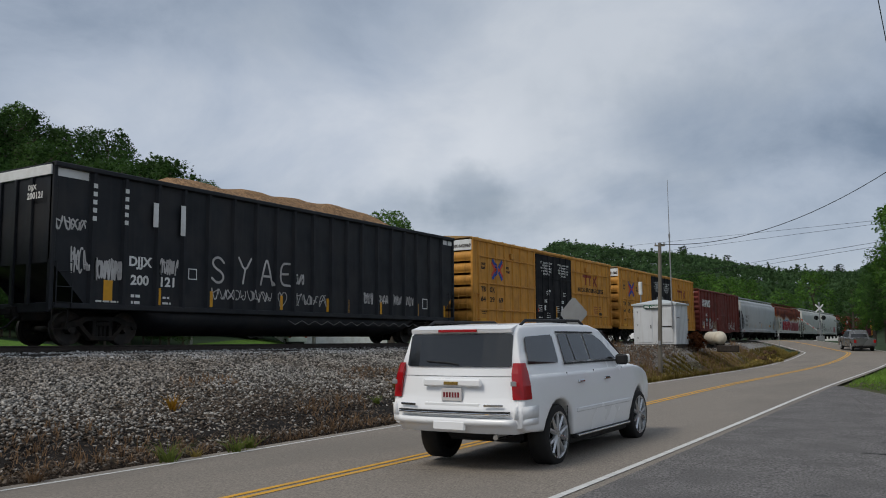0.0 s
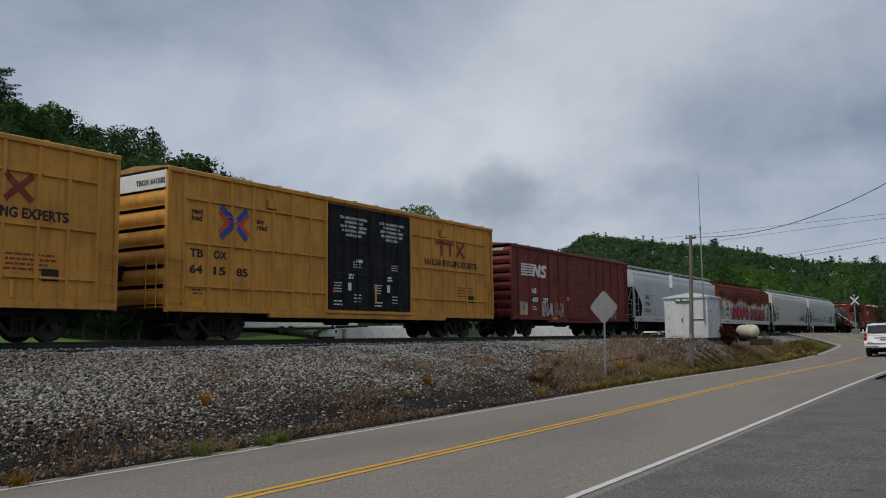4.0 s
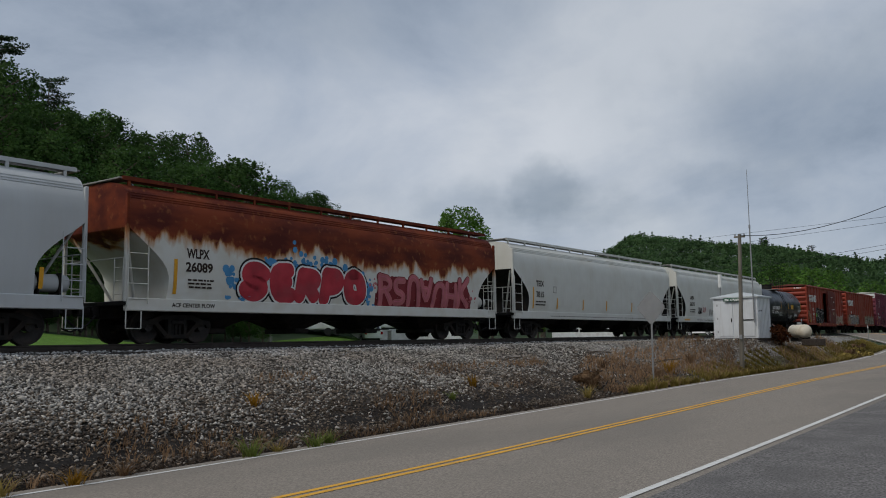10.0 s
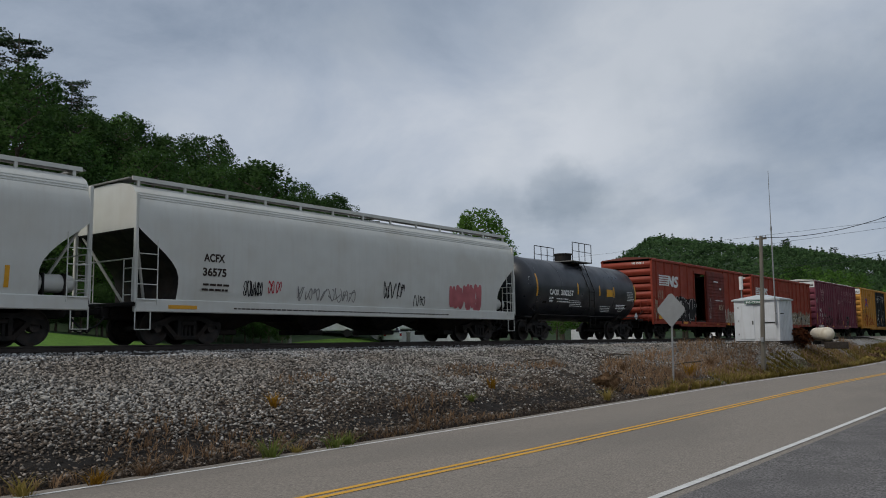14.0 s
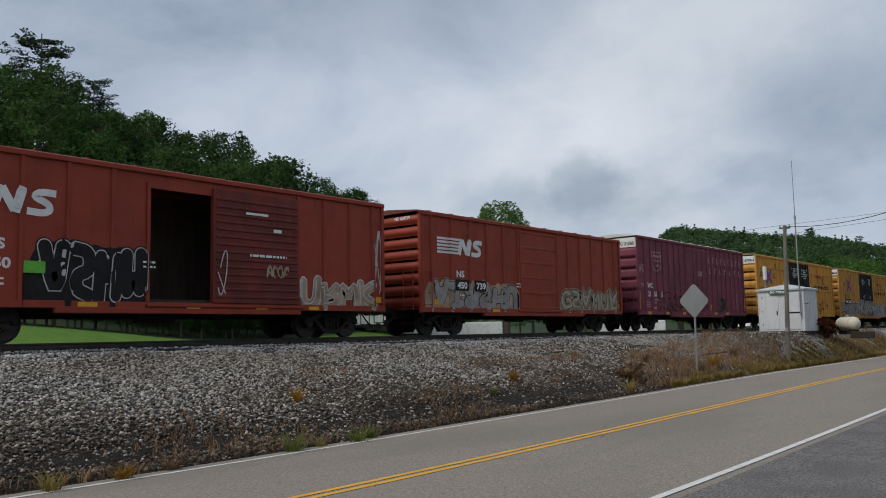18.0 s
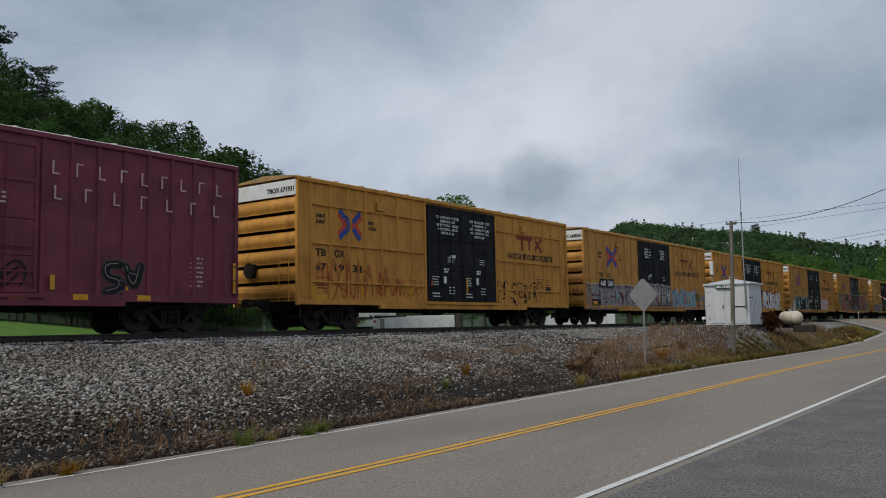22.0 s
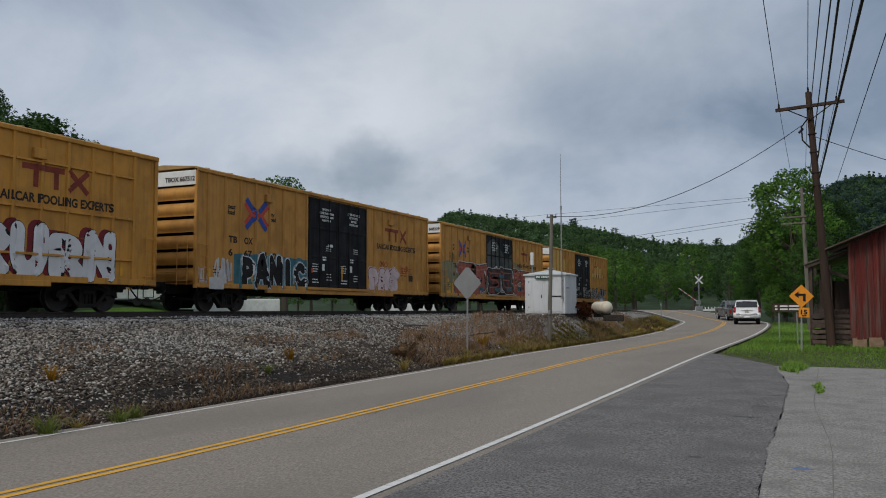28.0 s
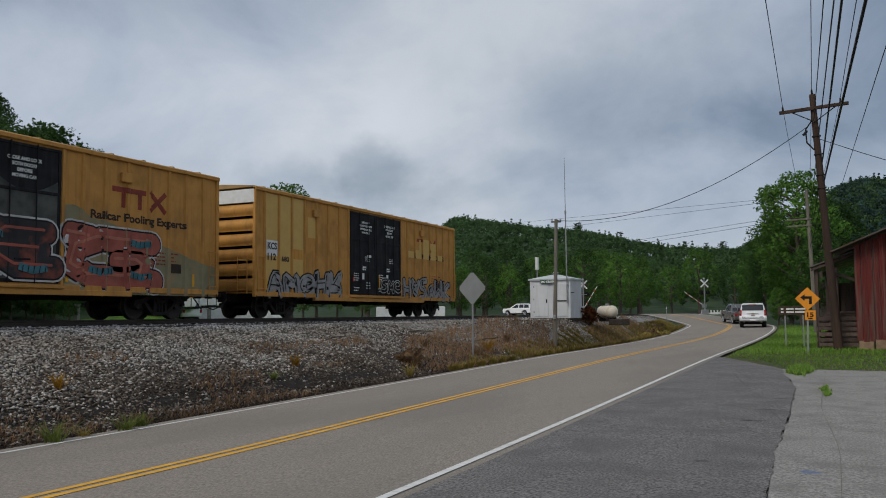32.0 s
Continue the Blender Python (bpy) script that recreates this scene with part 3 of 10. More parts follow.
def catmull(pts, step=1.0):
    out = []
    for i in range(len(pts) - 1):
        p0, p1, p2, p3 = pts[max(i - 1, 0)], pts[i], pts[i + 1], pts[min(i + 2, len(pts) - 1)]
        n = max(2, int(np.linalg.norm(p2 - p1) / step))
        for k in range(n):
            t = k / n
            out.append(0.5 * (2 * p1 + (p2 - p0) * t + (2 * p0 - 5 * p1 + 4 * p2 - p3) * t * t + (3 * p1 - p0 - 3 * p2 + p3) * t ** 3))
    out.append(pts[-1])
    return np.array(out)


ROAD = catmull(ROAD_PTS)
ROAD_T = np.gradient(ROAD, axis=0)
ROAD_T /= np.linalg.norm(ROAD_T, axis=1)[:, None]
ROAD_N = np.stack([ROAD_T[:, 1], -ROAD_T[:, 0]], 1)  # to the right of the way


def road_z(p):
    """Height of the road's middle."""
    x, y = p[..., 0], p[..., 1]
    z = 0.22 * smooth01(6, 34, y) + 0.3 * smooth01(45, 82, y)
    return z + (RAIL_Z - 0.02 - 0.52) * smooth01(-8.3, -18.0, x) * smooth01(68, 90, y)


ROAD_Z = road_z(ROAD)


def cross_fall(y):
    return 0.029 + 0.005 * smooth01(12, 24, y) - 0.034 * smooth01(56, 78, y)


def near_road(x, y):
    """Signed way off the road's middle (right is positive) and the road's height there."""
    d2 = (ROAD[:, 0] - x) ** 2 + (ROAD[:, 1] - y) ** 2
    i = int(d2.argmin())
    off = (x - ROAD[i, 0]) * ROAD_N[i, 0] + (y - ROAD[i, 1]) * ROAD_N[i, 1]
    return (off if abs(off) > 0.98 * math.sqrt(d2[i]) else math.copysign(math.sqrt(d2[i]), off)), ROAD_Z[i] + cross_fall(ROAD[i, 1]) * (max(min(off, 3.3), -4) - 3.3)


NEAR_AZ = (-150, -120, -75, -68, -62.6, -57.8, -53, -49.7, -46, -43.3, -40, -37)
NEAR_EL = (0, 19, 19.5, 18.3, 16.1, 14.7, 13.6, 11.8, 10.8, 9.3, 5, 0)
FAR_AZ = (-75, -60, -31, -27.5, -26, -24, -20, -15, -12, -9.9, -5.7, -2, 0.7, 2, 3.1, 8, 30, 60, 100)
FAR_EL = (0, 3, 3.0, 4.2, 5.6, 6.9, 6.4, 5.9, 5.2, 4.8, 4.5, 6.2, 8.0, 8.2, 8.1, 8.5, 8, 6, 0)
NEAR_R, FAR_R = (64, 125), (170, 600)


def hill(x, y):
    """Wooded heights around the valley: a near hillside and a far ridge."""
    r = math.hypot(x, y)
    az = math.degrees(math.atan2(x, y))
    near = max(NEAR_R[1] * math.tan(radians(float(np.interp(az, NEAR_AZ, NEAR_EL)))) - 12.5 - 2.7 * smooth01(-56, -65, az), 0)
    far = max(FAR_R[1] * math.tan(radians(float(np.interp(az, FAR_AZ, FAR_EL)))) - 13.5, 0)
    h = smooth01(*NEAR_R, r) * near + smooth01(*FAR_R, r) * max(far - 0.5 * near, 0)
    return h + 1.2 * noise.noise((x * 0.02, y * 0.02, 0.3)) * smooth01(90, 200, r)


def field_rise(x, y):
    """The mown field beyond the track climbs towards the near hill."""
    az = math.degrees(math.atan2(x, y))
    return 2.7 * smooth01(27, 64, -x) * smooth01(-46, -72, az)


def bank_top(y):
    return lerp(-18.3, -13.2, smooth01(27, 43, y))


def height(x, y):
    off, rz = near_road(x, y)
    if -40 < x < 12 and -60 < y < 125:
        if abs(off) < 4.2:
            return rz - 0.07
        flat = RAIL_Z - 0.28
        if off > 0:
            base = rz - 0.06 + 0.02 * noise.noise((x * 0.4, y * 0.4, 0))
            if x < -16 and y > 85:
                base = lerp(rz - 0.06, flat - 0.4, smooth01(4, 12, off))
            return base + 0.25 * smooth01(8, 20, x) - 0.3 * smooth01(4, 14, off) * smooth01(45, 75, y)
        edge = -4.2
        top = bank_top(y) + 7.0
        k = (edge - off) / max(edge - top, 1.5)
        if y < 88:
            z = lerp(rz - 0.16, flat, min(max(k, 0), 1) ** 0.9)
            z -= 0.14 * math.exp(-((off + 5.2) / 0.6) ** 2) * (1 - smooth01(18, 30, y))
        else:
            z = lerp(rz - 0.1, flat, smooth01(4.2, 9, -off))
        if x < -24.5:
            z = lerp(flat, 0.85, smooth01(-24.5, -28, x)) + field_rise(x, y)
        return z + 0.05 * noise.noise((x * 0.7, y * 0.7, 0)) * smooth01(4.4, 5.5, abs(off))
    return 0.85 + hill(x, y) + field_rise(x, y) + 0.1 * noise.noise((x * 0.1, y * 0.1, 0))


def axis_steps(a, b, fine0, fine1, fine, coarse):
    out, v = [], a
    while v < b:
        out.append(v)
        gap = max(fine0 - v, v - fine1, 0)
        v += fine if gap == 0 else min(fine + gap * 0.12, coarse) if v > fine1 else min(coarse, max(fine, gap * 0.12), max(fine, fine0 - v))
    return out + [b]


gx = axis_steps(-1800, 1800, -40, 12, 0.8, 60)
gy = axis_steps(-1800, 1800, -10, 122, 1.1, 60)
mb = MB()
mb.v = [(x, y, height(x, y)) for y in gy for x in gx]
nx = len(gx)
mb.f = [(j * nx + i, j * nx + i + 1, (j + 1) * nx + i + 1, (j + 1) * nx + i) for j in range(len(gy) - 1) for i in range(nx - 1)]
ground = part("ground", mb, M_LAND, smooth=True)
tagged(ground, "valley floor of soil and grass rising to wooded hills", "ground", kind="structure")
for m in (M_LAWN, M_WOODFLOOR, M_SOIL, M_BALLAST, M_GRAVEL):
    ground.data.materials.append(m)
for q in ground.data.polygons:
    x, y, z = q.center
    off = near_road(x, y)[0] if -45 < x < 15 and -60 < y < 130 else 99
    if -54 < x < -24.5 and -60 < y < 100 and math.hypot(x, y) < 90 or (x > -20 and off > 4 and y > 33 and math.hypot(x, y) < 75):
        q.material_index = 1
    elif math.hypot(x, y) > 75 or x <= -54:
        q.material_index = 2
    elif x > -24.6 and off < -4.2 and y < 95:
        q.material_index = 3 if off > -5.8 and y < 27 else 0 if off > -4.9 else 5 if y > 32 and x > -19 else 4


def strip(offs, lift, y0=-60.0, y1=None, i0=None, i1=None):
    """A ribbon along the road, between ways off its middle."""
    mb = MB()
    sel = [i for i in range(len(ROAD)) if (i0 or 0) <= i <= (i1 or len(ROAD))]
    for i in sel:
        for o in offs:
            p = ROAD[i] + ROAD_N[i] * o
            mb.v.append((p[0], p[1], ROAD_Z[i] + cross_fall(ROAD[i, 1]) * (min(o, 3.3) - 3.3) + lift))
    n = len(offs)
    mb.f = [(k * n + j, k * n + j + 1, (k + 1) * n + j + 1, (k + 1) * n + j) for k in range(len(sel) - 1) for j in range(n - 1)]
    return mb


road = tagged(part("road", strip((-3.62, -2.4, -1.2, 0, 1.2, 2.4, 3.5), 0.0), M_ASPHALT, smooth=True), "two-lane asphalt road worn grey-brown", "road", kind="structure")
for o, w, m, nm in ((-3.28, 0.10, M_LINEW, "edge_line"), (3.30, 0.10, M_LINEW, "edge_line"), (-0.10, 0.11, M_LINEY, "centre_line"), (0.10, 0.11, M_LINEY, "centre_line")):
    part(nm, strip((o - w / 2, o + w / 2), 0.006), m, road)


def flat_sheet(name, outline, z, material, label, category, step=1.0, dz=0.0):
    """A level sheet with the given outline, its height following the road."""
    b = bmesh.new()
    vs = [b.verts.new((x, y, 0)) for x, y in outline]
    b.faces.new(vs)
    bmesh.ops.triangulate(b, faces=b.faces[:])
    bmesh.ops.subdivide_edges(b, edges=b.edges[:], cuts=5, use_grid_fill=True)
    for v in b.verts:
        v.co.z = ROAD_Z[np.abs(ROAD[:, 1] - v.co.y).argmin()] + z
    me = bpy.data.meshes.new(name)
    b.to_mesh(me)
    b.free()
    me.materials.append(material)
    return tagged(new(name, me), label, category, kind="structure")


rl = random.Random(12)
EDGE = [(-0.55, -30.0), (-0.58, 4.0), (-0.61, 7.7), (-0.67, 10.0), (-0.71, 13.4), (-0.78, 18.2), (-1.36, 23.6), (-3.22, 28.0)]
ragged = []
for (xa, ya), (xb, yb) in zip(EDGE, EDGE[1:]):
    n = max(1, int((yb - ya) / (0.14 if ya > 3 else 3.0)))
    for k in range(n):
        x, y = lerp(xa, xb, k / n), lerp(ya, yb, k / n)
        ragged.append((x + 0.05 * noise.noise((y * 0.9, 1, 0)) + 0.035 * noise.noise((y * 4.0, 2, 0)) + rl.uniform(-0.012, 0.012), y))
apron = flat_sheet("pavement_apron", [(-3.5, -30), (14, -30), (14, 23), (1.5, 23.3), (-0.4, 23.6), (-3.5, 23.5)], -0.004, M_CONC, "cracked old concrete apron with weeds in its joints", "pavement")
lot = flat_sheet("pavement_lot", [(-3.5, -30)] + ragged + [(-3.24, 28.05), (-3.5, 28.3)], 0.012, M_LOT, "patched dark asphalt lot beside the road", "pavement")


def ground_z(x, y):
    return float(np.interp(y, ROAD[:120, 1], ROAD_Z[:120]))


def ribbon(pts, w, lift):
    """A narrow strip along points of the ground, uneven in width."""
    mb = MB()
    for k, (x, y) in enumerate(pts):
        a, b = pts[max(k - 1, 0)], pts[min(k + 1, len(pts) - 1)]
        d = math.hypot(b[0] - a[0], b[1] - a[1])
        nx_, ny_ = -(b[1] - a[1]) / d, (b[0] - a[0]) / d
        q = w * rl.uniform(0.4, 1.2) / 2
        for s in (-1, 1):
            mb.v.append((x + s * nx_ * q, y + s * ny_ * q, lift(x + s * nx_ * q, y + s * ny_ * q)))
    mb.f = [(2 * k, 2 * k + 1, 2 * k + 3, 2 * k + 2) for k in range(len(pts) - 1)]
    return mb


def crack(parent, x, y, turn, length, w, lift):
    """A wandering crack from a point."""
    pts = [(x, y)]
    while len(pts) * 0.12 < length:
        turn += rl.uniform(-0.3, 0.3)
        x, y = x + 0.12 * math.cos(turn), y + 0.12 * math.sin(turn)
        pts.append((x, y))
    return part("crack", ribbon(pts, w, lift), M_TAR if parent is not apron else M_CONCDARK, parent)


def blot(parent, x, y, rx, ry, material, lift, name, label):
    n = 22
    ring = [(x + rx * (1 + 0.35 * noise.noise((math.cos(6.283 * k / n) * 1.5, math.sin(6.283 * k / n) * 1.5, x + y))) * math.cos(6.283 * k / n), y + ry * (1 + 0.35 * noise.noise((math.cos(6.283 * k / n) * 1.5, math.sin(6.283 * k / n) * 1.5, x - y))) * math.sin(6.283 * k / n)) for k in range(n)]
    return part(name, MB().poly([(p, q, lift(p, q)) for p, q in ring]), material, parent, label)


def on_lot(x, y):
    return ground_z(x, y) + 0.017


def on_apron(x, y):
    return ground_z(x, y) + 0.010


def on_way(x, y):
    return ground_z(x, y) + cross_fall(y) * (x - (-7.0) - 3.3) + 0.004


for x, y, rx, ry in ((-1.97, 10.04, 0.07, 0.12), (-1.8, 10.1, 0.05, 0.08), (-1.37, 9.51, 0.09, 0.05), (-1.05, 14.5, 0.16, 0.07), (-1.15, 13.1, 0.2, 0.04), (-0.95, 16.2, 0.14, 0.06)):
    blot(lot, x, y, rx, ry, M_STAIN, on_lot, "oil_stain", "dark oil stain")
for x, y, a, ln in ((-0.8, 13.6, 2.9, 0.5), (-0.85, 14.8, 3.3, 0.6), (-0.9, 11.5, 3.0, 0.4)):
    crack(lot, x, y, a, ln, 0.008, on_lot)
for x, y, a, ln in ((0.4, 14, 0.2, 1.8), (-0.5, 8.6, 0.4, 0.8), (0.9, 19, 2.9, 1.4), (1.4, 10, 1.5, 4.0)):
    crack(apron, x, y, a, ln, 0.009, on_apron)
for x in (-0.02, 2.9, 5.8):
    part("joint", ribbon([(x - 0.27 * smooth01(10, 16, y), y) for y in [4 + 0.5 * k for k in range(39)]], 0.012, on_apron), M_CONCDARK, apron)
blot(apron, -0.3, 9.27, 0.09, 0.06, M_BLUESPOT, on_apron, "paint_mark", "small faded blue paint mark")
for x, y, a, ln in ((-7.1, 9.4, 0.2, 1.2), (-9.8, 7.2, 1.2, 2.0), (-6.7, 12.0, 1.5, 3.0)):
    crack(road, x, y, a, ln, 0.008, on_way)


# ---- rails, ties and ballast ----
def quads(name, V, material, parent=None, normals=None):
    """Many loose flat faces, each of the same number of corners, as one mesh."""
    n, k = V.shape[0], V.shape[1]
    me = bpy.data.meshes.new(name)
    me.vertices.add(n * k)
    me.vertices.foreach_set("co", V.reshape(-1).astype(np.float32))
    me.loops.add(n * k)
    me.loops.foreach_set("vertex_index", np.arange(n * k, dtype=np.int32))
    me.polygons.add(n)
    me.polygons.foreach_set("loop_start", np.arange(0, n * k, k, dtype=np.int32))
    me.update(calc_edges=True)
    me.materials.append(material)
    if normals is not None:
        me.shade_smooth()
        me.normals_split_custom_set_from_vertices(np.repeat(normals, k, axis=0).tolist())
    ob = new(name, me)
    ob.parent = parent
    return ob


def solids(name, P, tris, material):
    """Many small solids that share one set of faces: P is solids x corners x 3."""
    n, k = P.shape[0], P.shape[1]
    T = (np.array(tris)[None] + (np.arange(n) * k)[:, None, None]).reshape(-1)
    me = bpy.data.meshes.new(name)
    me.vertices.add(n * k)
    me.vertices.foreach_set("co", P.reshape(-1).astype(np.float32))
    me.loops.add(len(T))
    me.loops.foreach_set("vertex_index", T.astype(np.int32))
    me.polygons.add(len(T) // 3)
    me.polygons.foreach_set("loop_start", np.arange(0, len(T), 3, dtype=np.int32))
    me.update(calc_edges=True)
    me.materials.append(material)
    return new(name, me)


track = thing("railway_track", "single railway track of dark rails on wooden ties", "railway track", kind="structure")
RAIL_SHAPE = [(-0.07, -0.17), (0.07, -0.17), (0.07, -0.15), (0.012, -0.13), (0.012, -0.05), (0.036, -0.035), (0.036, 0.0), (-0.036, 0.0), (-0.036, -0.035), (-0.012, -0.05), (-0.012, -0.13), (-0.07, -0.15)]
for s in (-1, 1):
    cx = TRACK_X + s * 0.755
    part("rail", MB().loft([[(cx + a, y, RAIL_Z + b) for a, b in RAIL_SHAPE] for y in (-220.0, 420.0)]), M_RAIL, track)
tie_me = shared_tie = mend(MB().box(-1.3, 1.3, -0.115, 0.115, -0.18, 0.0, 0.012).mesh("tie"))
tie_me.materials.append(M_TIE)
rt = random.Random(5)
for k in range(240):
    part("tie", tie_me, M_TIE, track, at=pose(TRACK_X + rt.uniform(-0.05, 0.05), -12 + k * 0.53, RAIL_Z - 0.15 + rt.uniform(-0.012, 0.012), 0, 0, rt.uniform(-1.5, 1.5)))

rng = np.random.default_rng(7)
STONE_TRIS = [(0, 2, 4), (2, 1, 4), (1, 3, 4), (3, 0, 4), (2, 0, 5), (1, 2, 5), (3, 1, 5), (0, 3, 5)]


def stones(name, spots, lo, hi, material, label):
    n = len(spots)
    base = np.array([(1, 0, 0), (-1, 0, 0), (0, 1, 0), (0, -1, 0), (0, 0, 1), (0, 0, -1)], float)
    P = base[None] * rng.uniform(0.6, 1.2, (n, 6, 1)) + rng.uniform(-0.3, 0.3, (n, 6, 3))
    P *= (rng.uniform(lo, hi, (n, 1, 1)) * rng.uniform(0.6, 1.35, (n, 1, 3))) * np.array([1.15, 1.15, 0.72])
    a, b = rng.uniform(0, 6.28, n), rng.uniform(-0.7, 0.7, n)
    ca, sa, cb, sb = np.cos(a), np.sin(a), np.cos(b), np.sin(b)
    R = np.zeros((n, 3, 3))
    R[:, 0, 0], R[:, 0, 1], R[:, 1, 0], R[:, 1, 1], R[:, 2, 2] = ca, -sa, sa, ca, 1
    T = np.zeros((n, 3, 3))
    T[:, 0, 0], T[:, 1, 1], T[:, 1, 2], T[:, 2, 1], T[:, 2, 2] = 1, cb, -sb, sb, cb
    P = np.einsum("nij,njk,nlk->nli", R, T, P) + spots[:, None]
    ob = solids(name, P, STONE_TRIS, material)
    return tagged(ob, label, "ballast", kind="stuff")


def bed_z(x, y):
    """Top of the ballast: a crown under the ties, shoulders, then the bank."""
    u = abs(x - TRACK_X)
    crown = RAIL_Z - 0.20 - 0.75 * max(u - 1.75, 0) * 0.62
    return max(crown, height(x, y) + 0.005) if u < 3.6 else height(x, y) + 0.005


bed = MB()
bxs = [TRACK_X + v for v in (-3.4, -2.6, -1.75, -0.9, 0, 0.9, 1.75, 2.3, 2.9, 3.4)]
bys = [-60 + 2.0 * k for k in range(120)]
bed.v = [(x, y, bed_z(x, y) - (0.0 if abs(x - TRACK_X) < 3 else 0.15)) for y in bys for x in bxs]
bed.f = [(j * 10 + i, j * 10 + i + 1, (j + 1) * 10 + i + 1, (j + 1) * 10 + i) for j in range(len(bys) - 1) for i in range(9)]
tagged(part("ballast_bed", bed, M_BALLAST, smooth=True), "crushed-stone bed under the track, darkened as shade between its stones", "ballast", kind="structure")

spots, r2 = [], random.Random(3)


def stone_ok(x, y):
    """How thickly the stones lie on the bank."""
    edge = -10.9
    k = (edge - x) / lerp(8.0, 3.2, smooth01(27, 43, y))
    d = 0.06 + smooth01(0.05, 0.15, k + 0.09 * noise.noise((x * 0.5, y * 0.3, 4)))
    if y > 26:
        d *= 1 - 0.3 * smooth01(26, 36, y) * (1 - smooth01(0.35, 0.7, k))
    return d


for dens, y0, y1, x0, x1 in ((430, 1.5, 14, -19.6, -10.6), (290, 14, 24, -19.6, -10.6), (170, 24, 42, -19.6, -10.6), (80, 42, 62, -19.6, -10.9), (130, 37, 52, -14.5, -11.3), (10, 62, 92, -19.6, -13.5), (14, -6, 60, -25, -22.6)):
    for _ in range(int(dens * (y1 - y0) * (x1 - x0))):
        x, y = r2.uniform(x0, x1), r2.uniform(y0, y1)
        if x > -22 and r2.random() > stone_ok(x, y):
            continue
        # the ties' ends stay bare
        if 0.85 < x - TRACK_X < 1.36 and abs((y + 12) / 0.53 - round((y + 12) / 0.53)) < 0.26:
            continue
        spots.append((x, y, bed_z(x, y) + r2.uniform(-0.015, 0.03)))
spots = np.array(spots)
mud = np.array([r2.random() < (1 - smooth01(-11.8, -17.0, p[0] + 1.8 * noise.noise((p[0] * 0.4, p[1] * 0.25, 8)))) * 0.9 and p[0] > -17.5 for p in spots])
clean = np.array([r2.random() < smooth01(-17.2, -18.8, p[0] + 0.9 * noise.noise((p[0] * 0.5, p[1] * 0.22, 5))) for p in spots]) & ~mud
stones("ballast_stones", spots[~mud & ~clean], 0.018, 0.05, M_STONE, "loose grey and brown crushed stones on the bank")
stones("clean_stones", spots[clean], 0.02, 0.05, M_STONECLEAN, "pale grey crushed stones heaped beside the rails")
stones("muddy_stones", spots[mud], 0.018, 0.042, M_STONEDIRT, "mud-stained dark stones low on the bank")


# ---- trees ----
def leaves_at(centres, radii, per, size, flat=1.0, core=None, droop=0.0):
    """Loose leaf faces in clumps round the centres."""
    n = len(centres)
    C = np.repeat(np.asarray(centres, float), per, axis=0)
    R = np.repeat(np.asarray(radii, float), per)
    d = rng.normal(size=(n * per, 3))
    d /= np.linalg.norm(d, axis=1)[:, None]
    P = C + d * (R * rng.uniform(0.35, 1.0, n * per) ** 0.6)[:, None] * np.array([1, 1, flat])
    u = rng.normal(size=(n * per, 3))
    u[:, 2] *= 0.6
    u /= np.linalg.norm(u, axis=1)[:, None]
    w = np.cross(u, rng.normal(size=(n * per, 3)))
    w /= np.linalg.norm(w, axis=1)[:, None] + 1e-9
    s = (size * rng.uniform(0.6, 1.3, n * per))[:, None]
    u[:, 2] -= droop
    # leaves face outwards and are lit as the swell of their clump and crown
    out = 0.6 * d
    if core is not None:
        o = P - np.asarray(core, float)
        out = out + 0.7 * o / (np.linalg.norm(o, axis=1)[:, None] + 1e-9)
    out = out + rng.normal(size=out.shape) * 0.16 + np.array([0, 0, 0.12])
    out /= np.linalg.norm(out, axis=1)[:, None]
    flip = np.where((np.cross(u, w) * out).sum(1) < 0, -1.0, 1.0)[:, None]
    w = w * flip
    return np.stack([P - u * s, P - w * s * 0.55, P + u * s, P + w * s * 0.55], axis=1), out


def broadleaf(name, h, spread, seed, material, label, clumps=104, per=84, size=0.148, low=0.2, group=""):
    """A broad tree: tapered trunk, forking limbs, and clumps of leaves on their ends with gaps between."""
    rd = random.Random(seed)
    t = thing(name, label, "tree", group)
    wood = MB()
    r0 = 0.024 * h
    lean = (rd.uniform(-0.03, 0.03) * h, rd.uniform(-0.03, 0.03) * h)
    wood.cyl((0, 0, -1.2), (lean[0] * 0.4, lean[1] * 0.4, h * 0.3), r0 * 1.25, 8, r0 * 0.85)
    wood.cyl((lean[0] * 0.4, lean[1] * 0.4, h * 0.3), (lean[0], lean[1], h * 0.75), r0 * 0.85, 8, r0 * 0.3)
    cen, rad = [], []
    for k in range(clumps):
        u = (k + rd.random()) / clumps
        z = h * lerp(low, 0.97, u ** 0.85)
        prof = math.sin(math.pi * min(max((z / h - low * 0.6) / (1.02 - low * 0.6), 0.02), 0.98)) ** 0.65
        a, q = k * 2.4 + rd.uniform(-0.6, 0.6), spread * prof * rd.uniform(0.5, 0.98)
        p = (lean[0] * z / h + q * math.cos(a), lean[1] * z / h + q * math.sin(a), z + rd.uniform(-0.3, 0.3))
        cen.append(p)
        rad.append(spread * rd.uniform(0.17, 0.27))
        if k % 4 == 0:
            zb = max(h * 0.2, z - q * 0.75)
            wood.cyl((lean[0] * zb / h, lean[1] * zb / h, zb), p, r0 * 0.35, 5, r0 * 0.08)
    part("trunk", wood, M_BARK, t)
    lv, nn = leaves_at(cen, rad, per, size, 0.8, (lean[0] * 0.5, lean[1] * 0.5, h * 0.5))
    quads("crown", lv, material, t, nn)
    return t


